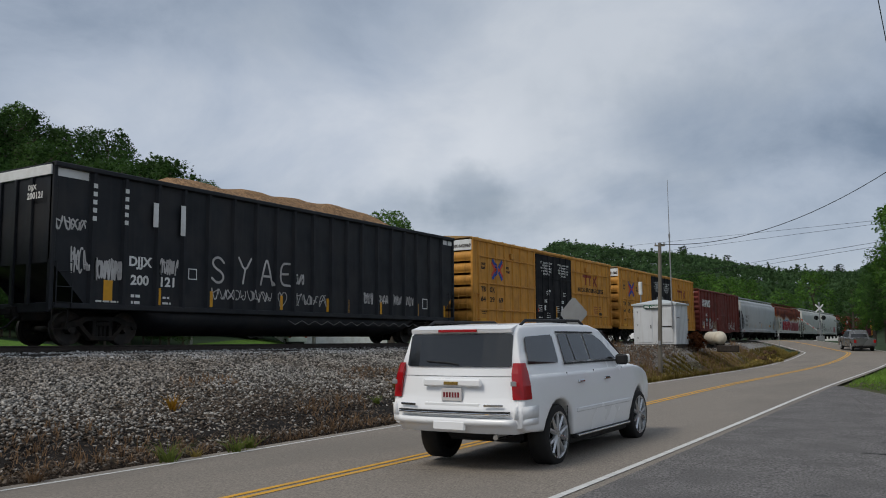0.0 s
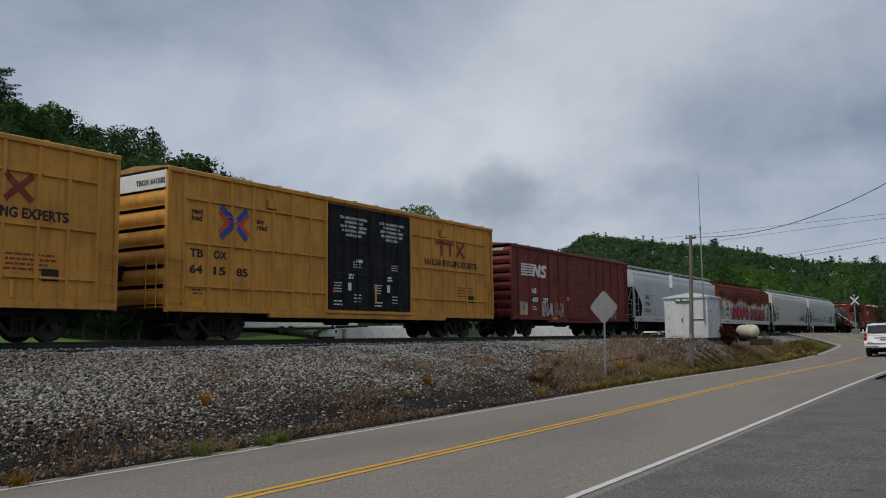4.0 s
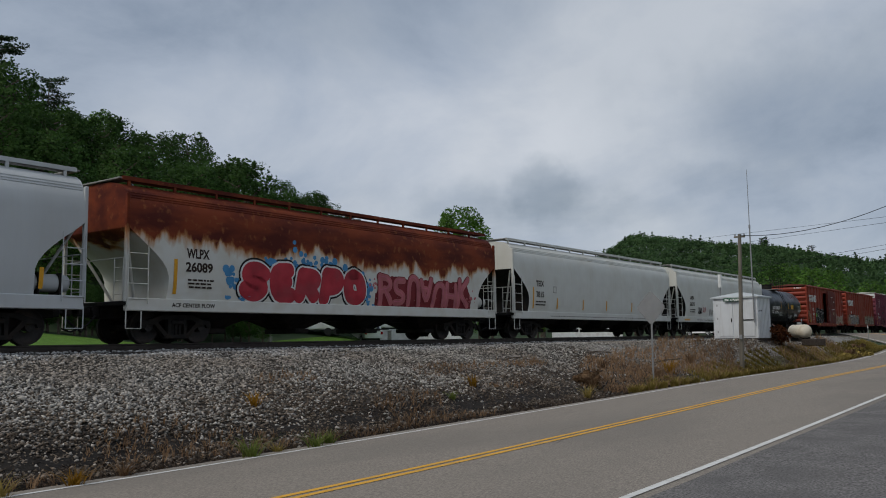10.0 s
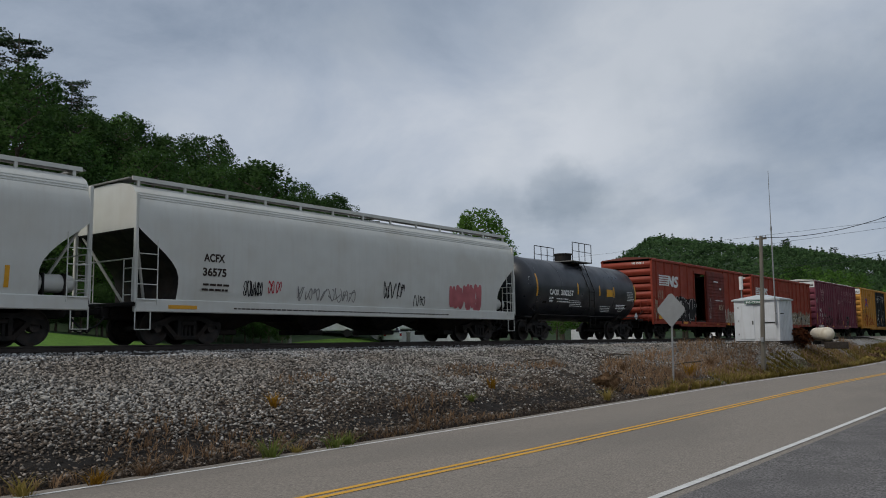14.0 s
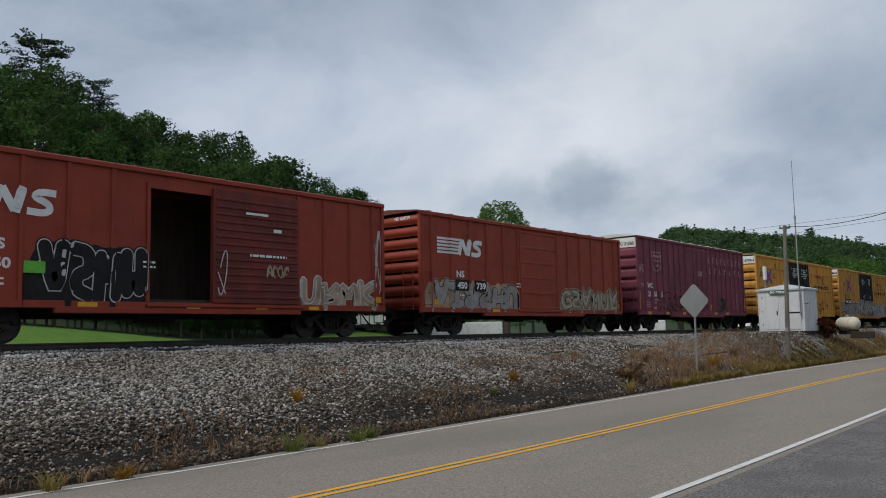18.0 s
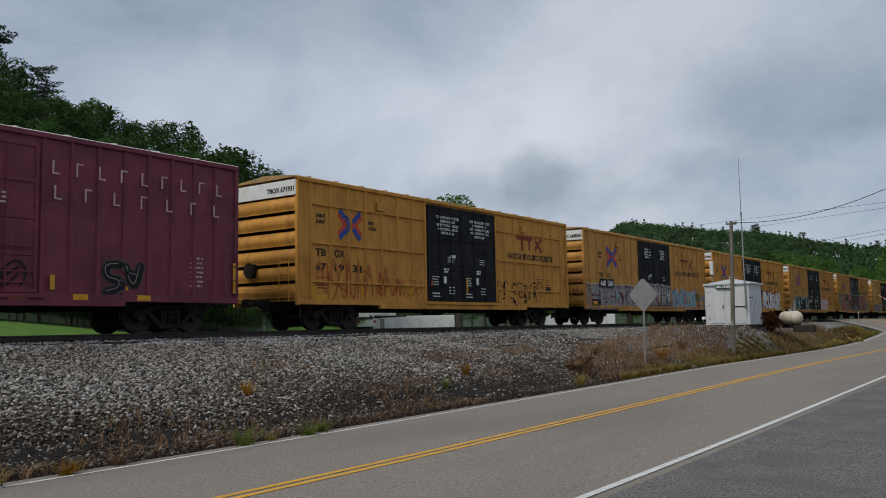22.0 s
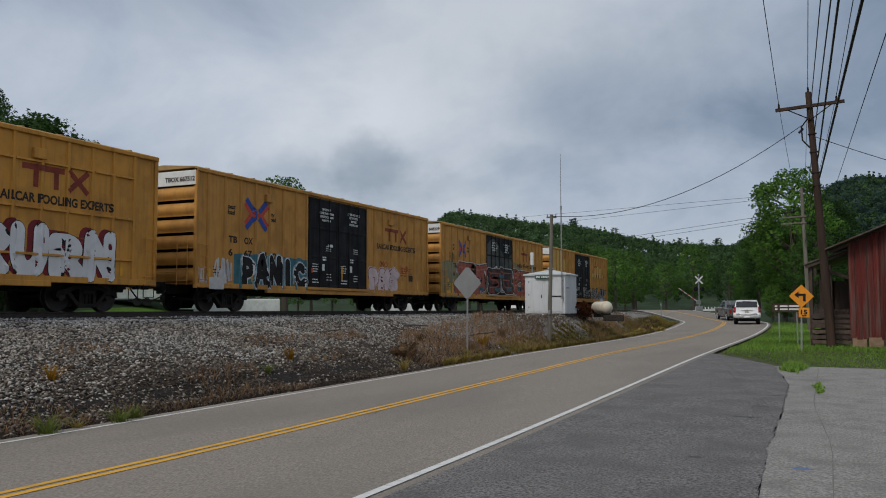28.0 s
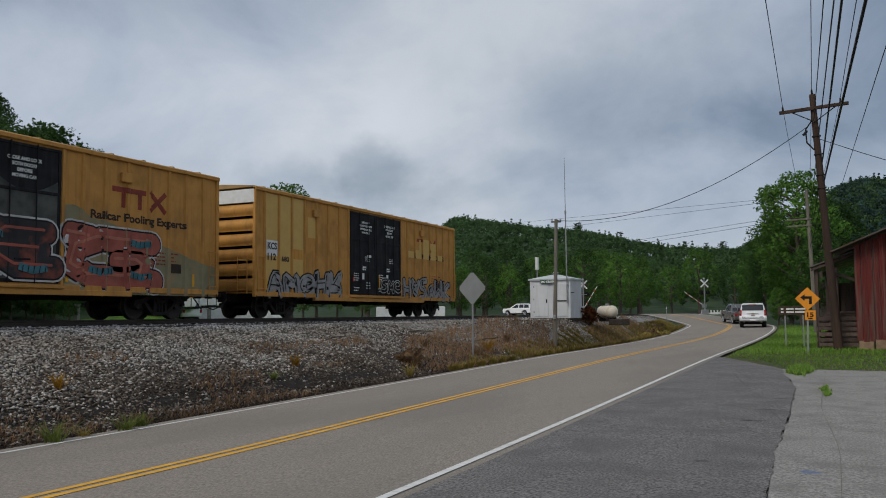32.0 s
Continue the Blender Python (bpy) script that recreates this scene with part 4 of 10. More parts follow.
def pine(name, h, spread, seed, label, group="", bare=0.3):
    """A pine: straight mast with level, ragged whorls of needles."""
    rd = random.Random(seed)
    t = thing(name, label, "tree", group)
    wood = MB().cyl((0, 0, -1.2), (0, 0, h * 0.98), 0.018 * h, 8, 0.003 * h)
    cen, rad = [], []
    z = h * bare
    while z < h * 0.97:
        k = 1 - (z / h - bare) / (1 - bare)
        for a in range(rd.randint(3, 5)):
            ang, ln = rd.uniform(0, 6.28), spread * (0.3 + 0.7 * k ** 0.6) * rd.uniform(0.45, 1.15)
            tip = (ln * math.cos(ang), ln * math.sin(ang), z + ln * rd.uniform(0.08, 0.42))
            wood.cyl((0, 0, z), tip, 0.004 * h, 4, 0.001 * h)
            for f in (0.45, 0.72, 1.0):
                cen.append((tip[0] * f, tip[1] * f, lerp(z, tip[2], f) + 0.08))
                rad.append(0.17 * spread * (1.15 - 0.4 * f))
        z += h * rd.uniform(0.035, 0.06)
    part("trunk", wood, M_BARK, t)
    lv, nn = leaves_at(cen, rad, 30, 0.17, 0.35, (0, 0, h * 0.55))
    quads("crown", lv, M_PINE, t, nn)
    return t


TREE_LABEL = "broad deciduous tree with a dense dark green crown"
LIGHT_LABEL = "broad deciduous tree with a fresh light green crown"
G1 = "trees on the near hillside"
kinds = [broadleaf("tree", 13.0, 4.2, 11 + k, M_LEAF, TREE_LABEL, group=G1) for k in range(4)] + [broadleaf("tree", 12.0, 3.8, 31 + k, M_LEAF2, LIGHT_LABEL, group=G1) for k in range(2)] + [pine("pine", 17.0, 5.0, 41 + k, "tall pine with ragged level branches", G1) for k in range(2)]
kinds += [broadleaf("tree", 13.0, 4.2, 61 + k, M_LEAF, TREE_LABEL, 80, 30, 0.22, group="trees round the valley") for k in range(2)] + [broadleaf("tree", 12.0, 3.8, 71 + k, M_LEAF2, LIGHT_LABEL, 80, 30, 0.22, group="trees round the valley") for k in range(2)]
KIND_H = [13, 13, 13, 13, 12, 12, 17, 17, 13, 13, 12, 12]
used = [False] * len(kinds)


def plant(k, x, y, size, turn, z=None, group="", label=""):
    """Puts up a tree of a kind: the first one itself, then copies."""
    m = pose(x, y, height(x, y) if z is None else z, 0, 0, turn)
    if used[k]:
        ob = copy_thing(kinds[k], m)
    else:
        ob, used[k] = kinds[k], True
    ob.matrix_basis = m
    ob.scale = (size, size, size * 1.0)
    if group:
        ob["group"] = group
    if label:
        ob["label"] = label
    return ob


rw = random.Random(21)
n_near = 0
for row, (ra, rb) in enumerate(((66, 72), (74, 82), (84, 94), (96, 108), (110, 124))):
    az = -74.0
    while az < -41.5:
        r = rw.uniform(ra, rb)
        x, y = r * math.sin(radians(az)), r * math.cos(radians(az))
        top = math.tan(radians(float(np.interp(az, NEAR_AZ, NEAR_EL)))) * r + 1.6
        z = height(x, y)
        want = min(max(top - z, 5.0), 16.0 if row else 10.0) * rw.uniform(0.75, 1.0)
        k = rw.choice((0, 1, 2, 3, 0, 1, 2, 3, 0, 1, 2, 4, 5) if row < 3 else (0, 1, 2, 3, 0, 1, 4, 6))
        if x < -56:
            plant(k, x, y, want / KIND_H[k] * (1.0 if k < 6 else 0.95), rw.uniform(0, 360), z - 0.2)
            n_near += 1
        az += math.degrees(rw.uniform(4.2, 6.4) / r)
plant(6, 100 * math.sin(radians(-65.0)), 100 * math.cos(radians(-65.0)), 1.0, 30, 1.6 + 100 * math.tan(radians(18.6)) - 16.6, label="tall pine standing above the other trees")
plant(7, 104 * math.sin(radians(-61.9)), 104 * math.cos(radians(-61.9)), 0.7, 80, 1.6 + 104 * math.tan(radians(16.2)) - 11.6)
# low dark growth along the far edge of the mown field
for k in range(62):
    az = -78 + k * 0.48 + rw.uniform(-0.3, 0.3)
    r = min(56.0 / math.sin(radians(-az)), 70.0) + rw.uniform(-1.5, 1.0)
    if r * math.cos(radians(az)) < 46:
        plant(rw.choice((0, 1, 2, 3)), r * math.sin(radians(az)), r * math.cos(radians(az)), rw.uniform(0.2, 0.3), rw.uniform(0, 360), label="low dark shrub at the edge of the field", group="shrubs along the field")
# a lone tree in the field
plant(4, 100 * math.sin(radians(-35.0)), 100 * math.cos(radians(-35.0)), 1.18, 10, 0.8 + 2.0, label="single leafy tree beyond the railway", group="trees round the valley")
for az, r, h in ((-41.6, 95, 11.5), (-42.8, 90, 10.5), (-40.2, 110, 9.5)):
    plant(rw.choice((4, 5, 1)), r * math.sin(radians(az)), r * math.cos(radians(az)), h / 12, rw.uniform(0, 360), group="trees round the valley")
# woods round the crossing and at the foot of the ridge
az = -39.0
while az < 7:
    for ra, rb in ((125, 145), (150, 175), (180, 215)):
        r = rw.uniform(ra, rb)
        a = az + rw.uniform(-0.8, 0.8)
        x, y = r * math.sin(radians(a)), r * math.cos(radians(a))
        if y > 118 and not (-27 < x < -16):
            h = (r * math.tan(radians(rw.uniform(2.7, 4.3))) + 1.0)
            plant(rw.choice((8, 9, 10, 11, 10, 11, 10, 11)), x, y, max(h, 6) / 12.5, rw.uniform(0, 360), group="trees round the valley")
    az += 2.1
# tall trees beside the bend
for k, x, y, h in ((4, -2.6, 84, 13.9), (1, -4.9, 95, 11.5), (0, 0.2, 90, 11.8), (4, 4.0, 84, 7.2), (5, 7.6, 80, 6.8), (2, -7.4, 104, 9.0), (4, -3.9, 88, 8.5), (1, -1.0, 80, 8.0), (5, -9.5, 116, 8.0), (4, 12, 90, 7.5), (5, 16, 74, 7.0)):
    plant(k, x, y, h / KIND_H[k], rw.uniform(0, 360), group="trees beside the bend")
for k, x, y, s in ((4, -4.5, 78.5, 0.27), (5, -3.4, 80, 0.22)):
    plant(k, x, y, s, rw.uniform(0, 360), label="small yellow-green shrub at the road bend", group="trees beside the bend")

# single pines standing out of the far ridge
for k in range(8):
    a, r = rw.choice((-23.5, -20.6, -18.2, -15.5, -12.4, -10.6, -8.4, -6.9)) + rw.uniform(-0.6, 0.6), rw.uniform(560, 600)
    plant(rw.choice((6, 7)), r * math.sin(radians(a)), r * math.cos(radians(a)), rw.uniform(0.7, 0.95), rw.uniform(0, 360), group="pines on the far ridge", label="distant dark pine standing on the wooded ridge")


def far_woods(name, material, label, n, r0, r1, az0, az1, size, per, conifers=0.0):
    """Crowns too many to count, over the ridge."""
    cen, rad = [], []
    rr = random.Random(len(name) + n)
    while len(cen) < n:
        r, a = math.sqrt(rr.uniform(r0 * r0, r1 * r1)), rr.uniform(az0, az1)
        x, y = r * math.sin(radians(a)), r * math.cos(radians(a))
        z = height(x, y)
        if rr.random() < conifers:
            # a conifer: narrowing storeys on one stem
            top = rr.uniform(8.0, 11.5)
            for u in (0.45, 0.62, 0.78, 0.93):
                cen.append((x + rr.uniform(-0.3, 0.3), y, z + top * u))
                rad.append((1.06 - u) * top * 0.24)
            continue
        q = rr.uniform(1.2, 2.9)
        cz = z + rr.uniform(4.8, 6.6) + 1.5 * noise.noise((x * 0.03, y * 0.03, 7))
        cen.append((x, y, cz))
        rad.append(q)
        for _ in range(2):
            cen.append((x + rr.uniform(-1, 1) * q, y + rr.uniform(-1, 1) * q, cz + rr.uniform(-0.9, 0.35) * q))
            rad.append(q * rr.uniform(0.45, 0.7))
    lv, nn = leaves_at(cen, rad, per, size, 1.0)
    return tagged(quads(name, lv, material, None, nn), label, "woods", kind="stuff")


far_woods("ridge_woods", M_FARLEAF, "dense green woods over the far ridge, tinted for haze", 14000, 215, 620, -34, 5, 0.62, 18, 0.05)
far_woods("hill_woods", M_FARHILL, "green woods over the higher hill, haze mixed into their colour", 6500, 260, 620, -3.5, 13, 0.72, 16, 0.03)
far_woods("slope_scrub", M_LEAF, "dark undergrowth on the near hillside", 2600, 66, 118, -74, -43, 0.17, 26)


# ---- grass and weeds ----
def blades(name, spots, heights, material, label, width=0.02, lean=0.5, per=1, category="grass"):
    """Tufts of blades; each blade a narrow bent leaf of two faces."""
    n = len(spots)
    P = np.repeat(np.asarray(spots, float), per, axis=0)
    H = np.repeat(np.asarray(heights, float), per) * rng.uniform(0.55, 1.1, n * per)
    a = rng.uniform(0, 6.283, n * per)
    d = np.stack([np.cos(a), np.sin(a), 0 * a], 1)
    s = np.stack([-np.sin(a), np.cos(a), 0 * a], 1) * (width * rng.uniform(0.7, 1.4, n * per))[:, None]
    P = P + d * (rng.uniform(0, 0.35, n * per) * H)[:, None] * 0.35
    L = (lean * rng.uniform(0.2, 1.2, n * per) * H)[:, None]
    up = np.array([0, 0, 1.0])
    mid, tip = P + up * (H * 0.6)[:, None] + d * L * 0.35, P + up * H[:, None] + d * L
    V = np.concatenate([np.stack([P - s, P + s, mid + s * 0.8, mid - s * 0.8], 1), np.stack([mid - s * 0.8, mid + s * 0.8, tip + s * 0.1, tip - s * 0.1], 1)])
    return tagged(quads(name, V, material), label, category, kind="stuff")


rg = random.Random(8)
pts, hs = [], []
while len(pts) < 34000:
    x, y = rg.uniform(-4.2, 7), rg.uniform(23.2, 78)
    off = near_road(x, y)[0]
    edge = 28.6 if x < -2.9 else 24.0 if x > -0.7 else lerp(28.4, 24.2, smooth01(-2.9, -0.7, x))
    edge += 0.8 * noise.noise((x * 1.3, y * 0.6, 2))
    if off < 3.65 or y < edge or rg.random() < smooth01(30, 85, y) * 0.6:
        continue
    pts.append((x, y, height(x, y)))
    hs.append((0.05 if y < 31 else 0.11) * rg.uniform(0.7, 1.3) * (1 + 0.6 * max(0, noise.noise((x * 0.6, y * 0.3, 9)))))
blades("verge_grass", pts, hs, M_GRASS, "bright green mown grass beside the road", 0.011, 0.7, 2)
pts, hs = [], []
for _ in range(900):
    x, y = -0.85 + rg.gauss(0, 0.1), rg.choice((22.6, 22.9, 23.3)) + rg.gauss(0, 0.45)
    pts.append((x, y, height(x, y) + 0.06))
    hs.append(0.12)
for cx, cy in ((-0.25, 18.2), (-0.2, 17.4), (1.9, 21.6), (2.2, 22.4)):
    for _ in range(60):
        x, y = cx + rg.gauss(0, 0.03), cy + rg.gauss(0, 0.2)
        pts.append((x, y, height(x, y) + 0.06))
        hs.append(0.055)
blades("crack_weeds", pts, hs, M_GRASS, "green weeds grown through the apron joints", 0.02, 0.8, 2)
pts, hs = [], []
while len(pts) < 9000:
    y = rg.uniform(24, 74)
    x = near_road(-10.7, y)
    w = lerp(0.5, 1.8, smooth01(24, 34, y))
    k = rg.random() ** 1.3
    i = np.abs(ROAD[:, 1] - y).argmin()
    px, py = ROAD[i] - ROAD_N[i] * (3.75 + k * w)
    if noise.noise((px * 0.5, py * 0.4, 6)) < -0.28 + 0.5 * k - 0.4 * smooth01(26, 34, y):
        continue
    pts.append((px, py, height(px, py)))
    hs.append(0.26 * rg.uniform(0.6, 1.4) * (1 - 0.4 * k))
blades("verge_weeds", pts, hs, M_DRYGRASS, "yellow-green roadside grass at the foot of the bank", 0.016, 0.7, 2)
pts, hs = [], []
while len(pts) < 4000:
    y = rg.uniform(3, 60)
    x = rg.uniform(-17, -10.9)
    k = (-10.9 - x) / 6
    patchy = noise.noise((x * 0.55, y * 0.28, 3)) + 0.35 * smooth01(22, 30, y) - 0.05 * (1 - smooth01(16, 24, y)) - 0.5 * smooth01(0.5, 1.0, k) - 0.75 * smooth01(36, 42, y) * smooth01(0.2, 0.5, k)
    if patchy < 0.14:
        continue
    pts.append((x, y, height(x, y)))
    hs.append(lerp(0.16, 0.28, smooth01(20, 30, y)) * rg.uniform(0.5, 1.4))
blades("dead_weeds", pts, hs, M_BROWNWEED, "brown dead weeds and stalks on the bank", 0.009, 1.1, 3)

pts, hs = [], []
for _ in range(6500):
    y = rg.uniform(3, 30)
    x = -10.8 - abs(rg.gauss(0, 0.9))
    pts.append((x, y, height(x, y) + 0.01))
    hs.append(0.06 * rg.uniform(0.5, 1.6))
blades("ditch_litter", pts, hs, M_LITTER, "dark dead stalks and litter lying in the ditch", 0.012, 6.0, 1)


def weed(x, y, h, material, label, n=70, width=0.010, name="weed", lean=1.3):
    """One plant of long arching blades."""
    V = [(rg.gauss(0, 0.05 * h * 2), rg.gauss(0, 0.05 * h * 2), 0) for _ in range(n)]
    ob = blades(name, V, [h] * n, material, label, width, lean, 1, "weed")
    ob.location = (x, y, height(x, y))
    return ob


WEEDS = ((-10.5, 9.05, 0.5, M_WEED), (-10.42, 10.4, 0.42, M_WEED), (-10.6, 10.9, 0.36, M_WEED), (-10.45, 6.1, 0.36, M_GOLD), (-10.35, 5.1, 0.4, M_DRYGRASS), (-10.6, 6.9, 0.35, M_BROWNWEED), (-13.6, 11.8, 0.42, M_GOLD), (-13.4, 19.4, 0.45, M_GOLD), (-12.4, 31.0, 0.75, M_GOLD), (-10.6, 9.7, 0.25, M_DRYGRASS), (-12.3, 24.4, 0.6, M_BROWNWEED), (-11.5, 22.5, 0.5, M_DRYGRASS), (-12.8, 17.6, 0.3, M_WEED), (-11.6, 27.5, 0.5, M_DRYGRASS), (-12.2, 29.3, 0.6, M_BROWNWEED), (-11.4, 33.0, 0.5, M_DRYGRASS), (-12.9, 34.5, 0.6, M_BROWNWEED), (-13.9, 28.5, 0.45, M_BROWNWEED))
for x, y, h, m in WEEDS:
    h *= 0.78
    weed(x, y, h, m, {"roadside_weed": "green grass tuft beside the road edge", "golden_weed": "golden-leaved weed on the stony bank"}.get(m.name, "dry straw-coloured weed tuft on the bank"), 90 if h > 0.4 else 60)


# ---- the train ----
def train_run(t):
    """Metres that the train has rolled at t seconds."""
    return 9.7757 * t - 0.00571 * t * t


FRONT = {0: -8.7, 1: 13.0, 2: 34.68, 3: 54.55, 4: 74.68, 5: 90.7, 6: 109.9, 7: 128.9, 8: 148.1, 9: 166.9, 10: 180.0, 11: 196.9, 12: 213.9, 13: 231.4, 14: 251.6, 15: 271.5, 16: 292.05, 17: 312.2, 18: 332.75}
BACK = {0: 11.26, 1: 32.96, 2: 53.0, 3: 72.86, 4: 89.6, 5: 108.8, 6: 127.45, 7: 146.9, 8: 166.0, 9: 178.85, 10: 195.05, 11: 212.05, 12: 229.0, 13: 249.75, 14: 269.9, 15: 290.2, 16: 310.5, 17: 330.7, 18: 351.15}
CARS, WHEELSETS = {}, []
WHEEL_R = 0.457


def shared(mb, material, name, smooth=False):
    me = mend(mb.mesh(name, smooth))
    me.materials.append(material)
    return me


def side_frame_mesh():
    """A cast truck side frame, seen from the side: arched top, spring pocket, pedestals."""
    mb = MB()
    x0, x1 = -0.09, 0.09
    mb.poly([(x0, -1.15, 0.42), (x0, -1.12, 0.60), (x0, -0.82, 0.66), (x0, -0.5, 0.78), (x0, 0.5, 0.78), (x0, 0.82, 0.66), (x0, 1.12, 0.60), (x0, 1.15, 0.42), (x0, 1.02, 0.42), (x0, 0.98, 0.5), (x0, 0.78, 0.5), (x0, 0.45, 0.66), (x0, -0.45, 0.66), (x0, -0.78, 0.5), (x0, -0.98, 0.5), (x0, -1.02, 0.42)], (x1 - x0, 0, 0))
    for s in (-1, 1):
        mb.poly([(x0, s * 0.80, 0.58), (x0, s * 0.66, 0.6), (x0, s * 0.28, 0.22), (x0, s * 0.36, 0.14)], (x1 - x0, 0, 0))
        mb.box(x0, x1, s * 0.26 - 0.05, s * 0.26 + 0.05, 0.18, 0.7)
    mb.box(x0 - 0.03, x1 + 0.03, -0.38, 0.38, 0.12, 0.24, 0.02)
    for y in (-0.13, 0, 0.13):
        mb.cyl((0, y, 0.24), (0, y, 0.52), 0.055, 8)
    mb.box(-0.12, 0.12, -0.2, 0.2, 0.52, 0.64, 0.02)
    return mb


ME_FRAME = shared(side_frame_mesh(), M_UNDER, "side_frame")
wm = MB()
for s in (-1, 1):
    x = s * 0.755
    prof = [(0.0, 0.14), (0.02, 0.16), (0.02, 0.34), (0.03, 0.40), (0.06, 0.43), (0.06, WHEEL_R), (-0.07, WHEEL_R - 0.005), (-0.09, WHEEL_R + 0.025), (-0.1, 0.4), (-0.03, 0.33), (-0.05, 0.14)]
    wm.loft([[(x + s * a, r * math.cos(2 * math.pi * i / 20), r * math.sin(2 * math.pi * i / 20)) for i in range(20)] for a, r in prof], caps=False)
    wm.cyl((x, 0, 0), (s * 1.0, 0, 0), 0.13, 12)
    for k in range(3):
        a = 2 * math.pi * k / 3
        wm.cyl((s * 1.0, 0.07 * math.cos(a), 0.07 * math.sin(a)), (s * 1.02, 0.07 * math.cos(a), 0.07 * math.sin(a)), 0.02, 6)
wm.cyl((-0.75, 0, 0), (0.75, 0, 0), 0.085, 10)
ME_WHEELSET = shared(wm, M_WHEEL, "wheelset", True)
ME_WHEELSET.set_sharp_from_angle(angle=radians(40))


def add_truck(car, key, yc):
    tr = part("truck", MB().box(-0.95, 0.95, yc - 0.2, yc + 0.2, 0.5, 0.72, 0.03).cyl((0, yc, 0.6), (0, yc, 0.82), 0.3, 12), M_UNDER, car, "grimy cast steel truck")
    for s in (-1, 1):
        part("side_frame", ME_FRAME, M_UNDER, tr, at=pose(s * 0.99, yc, 0))
    for dy in (-0.87, 0.87):
        w = part("wheelset", ME_WHEELSET, M_WHEEL, tr, "dark steel wheelset", at=pose(0, yc + dy, WHEEL_R))
        WHEELSETS.append((w, key, yc + dy))


def add_coupler(car, y, d):
    """The coupler and its striker; d: -1 at the leading end, 1 at the trailing end."""
    mb = MB().box(-0.2, 0.2, y - 0.1, y + 0.1, 0.72, 1.02, 0.02)
    mb.box(-0.09, 0.09, min(y, y + d * 0.62), max(y, y + d * 0.62), 0.8, 0.96, 0.02)
    mb.box(-0.16, 0.14, min(y + d * 0.6, y + d * 0.86), max(y + d * 0.6, y + d * 0.86), 0.74, 1.02, 0.05)
    part("coupler", mb, M_UNDER, car, "rusty knuckle coupler")
    hose = [(0.35, y + d * 0.1, 0.75), (0.36, y + d * 0.35, 0.5), (0.2, y + d * 0.7, 0.33), (0.05, y + d * 0.87, 0.42)]
    part("air_hose", MB().tube(hose, 0.025, 6), M_RUBBER, car, "black rubber air hose")


def side_ladder(car, y0, y1, z0, z1, x, material, step=0.4, name="ladder"):
    mb = MB()
    for y in (y0, y1):
        mb.cyl((x, y, z0), (x, y, z1), 0.016, 6)
    z = z0 + 0.12
    while z < z1:
        mb.cyl((x, y0, z), (x, y1, z), 0.014, 6)
        z += step
    for y in (y0, y1):
        for z in (z0 + 0.1, z1 - 0.06):
            mb.cyl((x, y, z), (x - 0.1, y, z), 0.014, 6)
    return part(name, mb, material, car)


def stirrup(car, y0, y1, x, z0, z1, material):
    return part("step", MB().tube([(x, y0, z1), (x, y0, z0), (x, y1, z0), (x, y1, z1)], 0.018, 6), material, car)


def lettering(car, text, y, z, size, material, x=1.508, width=None, italic=0.0, name="lettering"):
    """A line of painted letters on the side, from y rightwards, standing on z."""
    cu = bpy.data.curves.new("text", "FONT")
    cu.body, cu.size, cu.extrude, cu.shear = text, size * 1.38, 0.0, italic
    cu.resolution_u, cu.offset = 3, 0.012 * size / 0.24
    tmp = bpy.data.objects.new("text", cu)
    me = bpy.data.meshes.new_from_object(tmp)
    bpy.data.objects.remove(tmp)
    bpy.data.curves.remove(cu)
    xs = [v.co.x for v in me.vertices]
    k = width / (max(xs) - min(xs)) if width else 1.0
    me.transform(Matrix(((0, 0, 1, x), (k, 0, 0, y - min(xs) * k), (0, 1, 0, z), (0, 0, 0, 1))))
    me.materials.clear()
    me.materials.append(material)
    ob = new(name, me)
    ob.parent = car
    return tagged(ob, "painted letters " + text) if name == "lettering" else ob


def surf_ribbed(posts, half=0.065, deep=1.5, proud=1.56):
    """Depth of a ribbed side at y."""
    edges = sorted(posts)

    def at(y, z):
        for p in edges:
            if abs(y - p) < half:
                return proud
        return deep
    return at


TURN = [0]


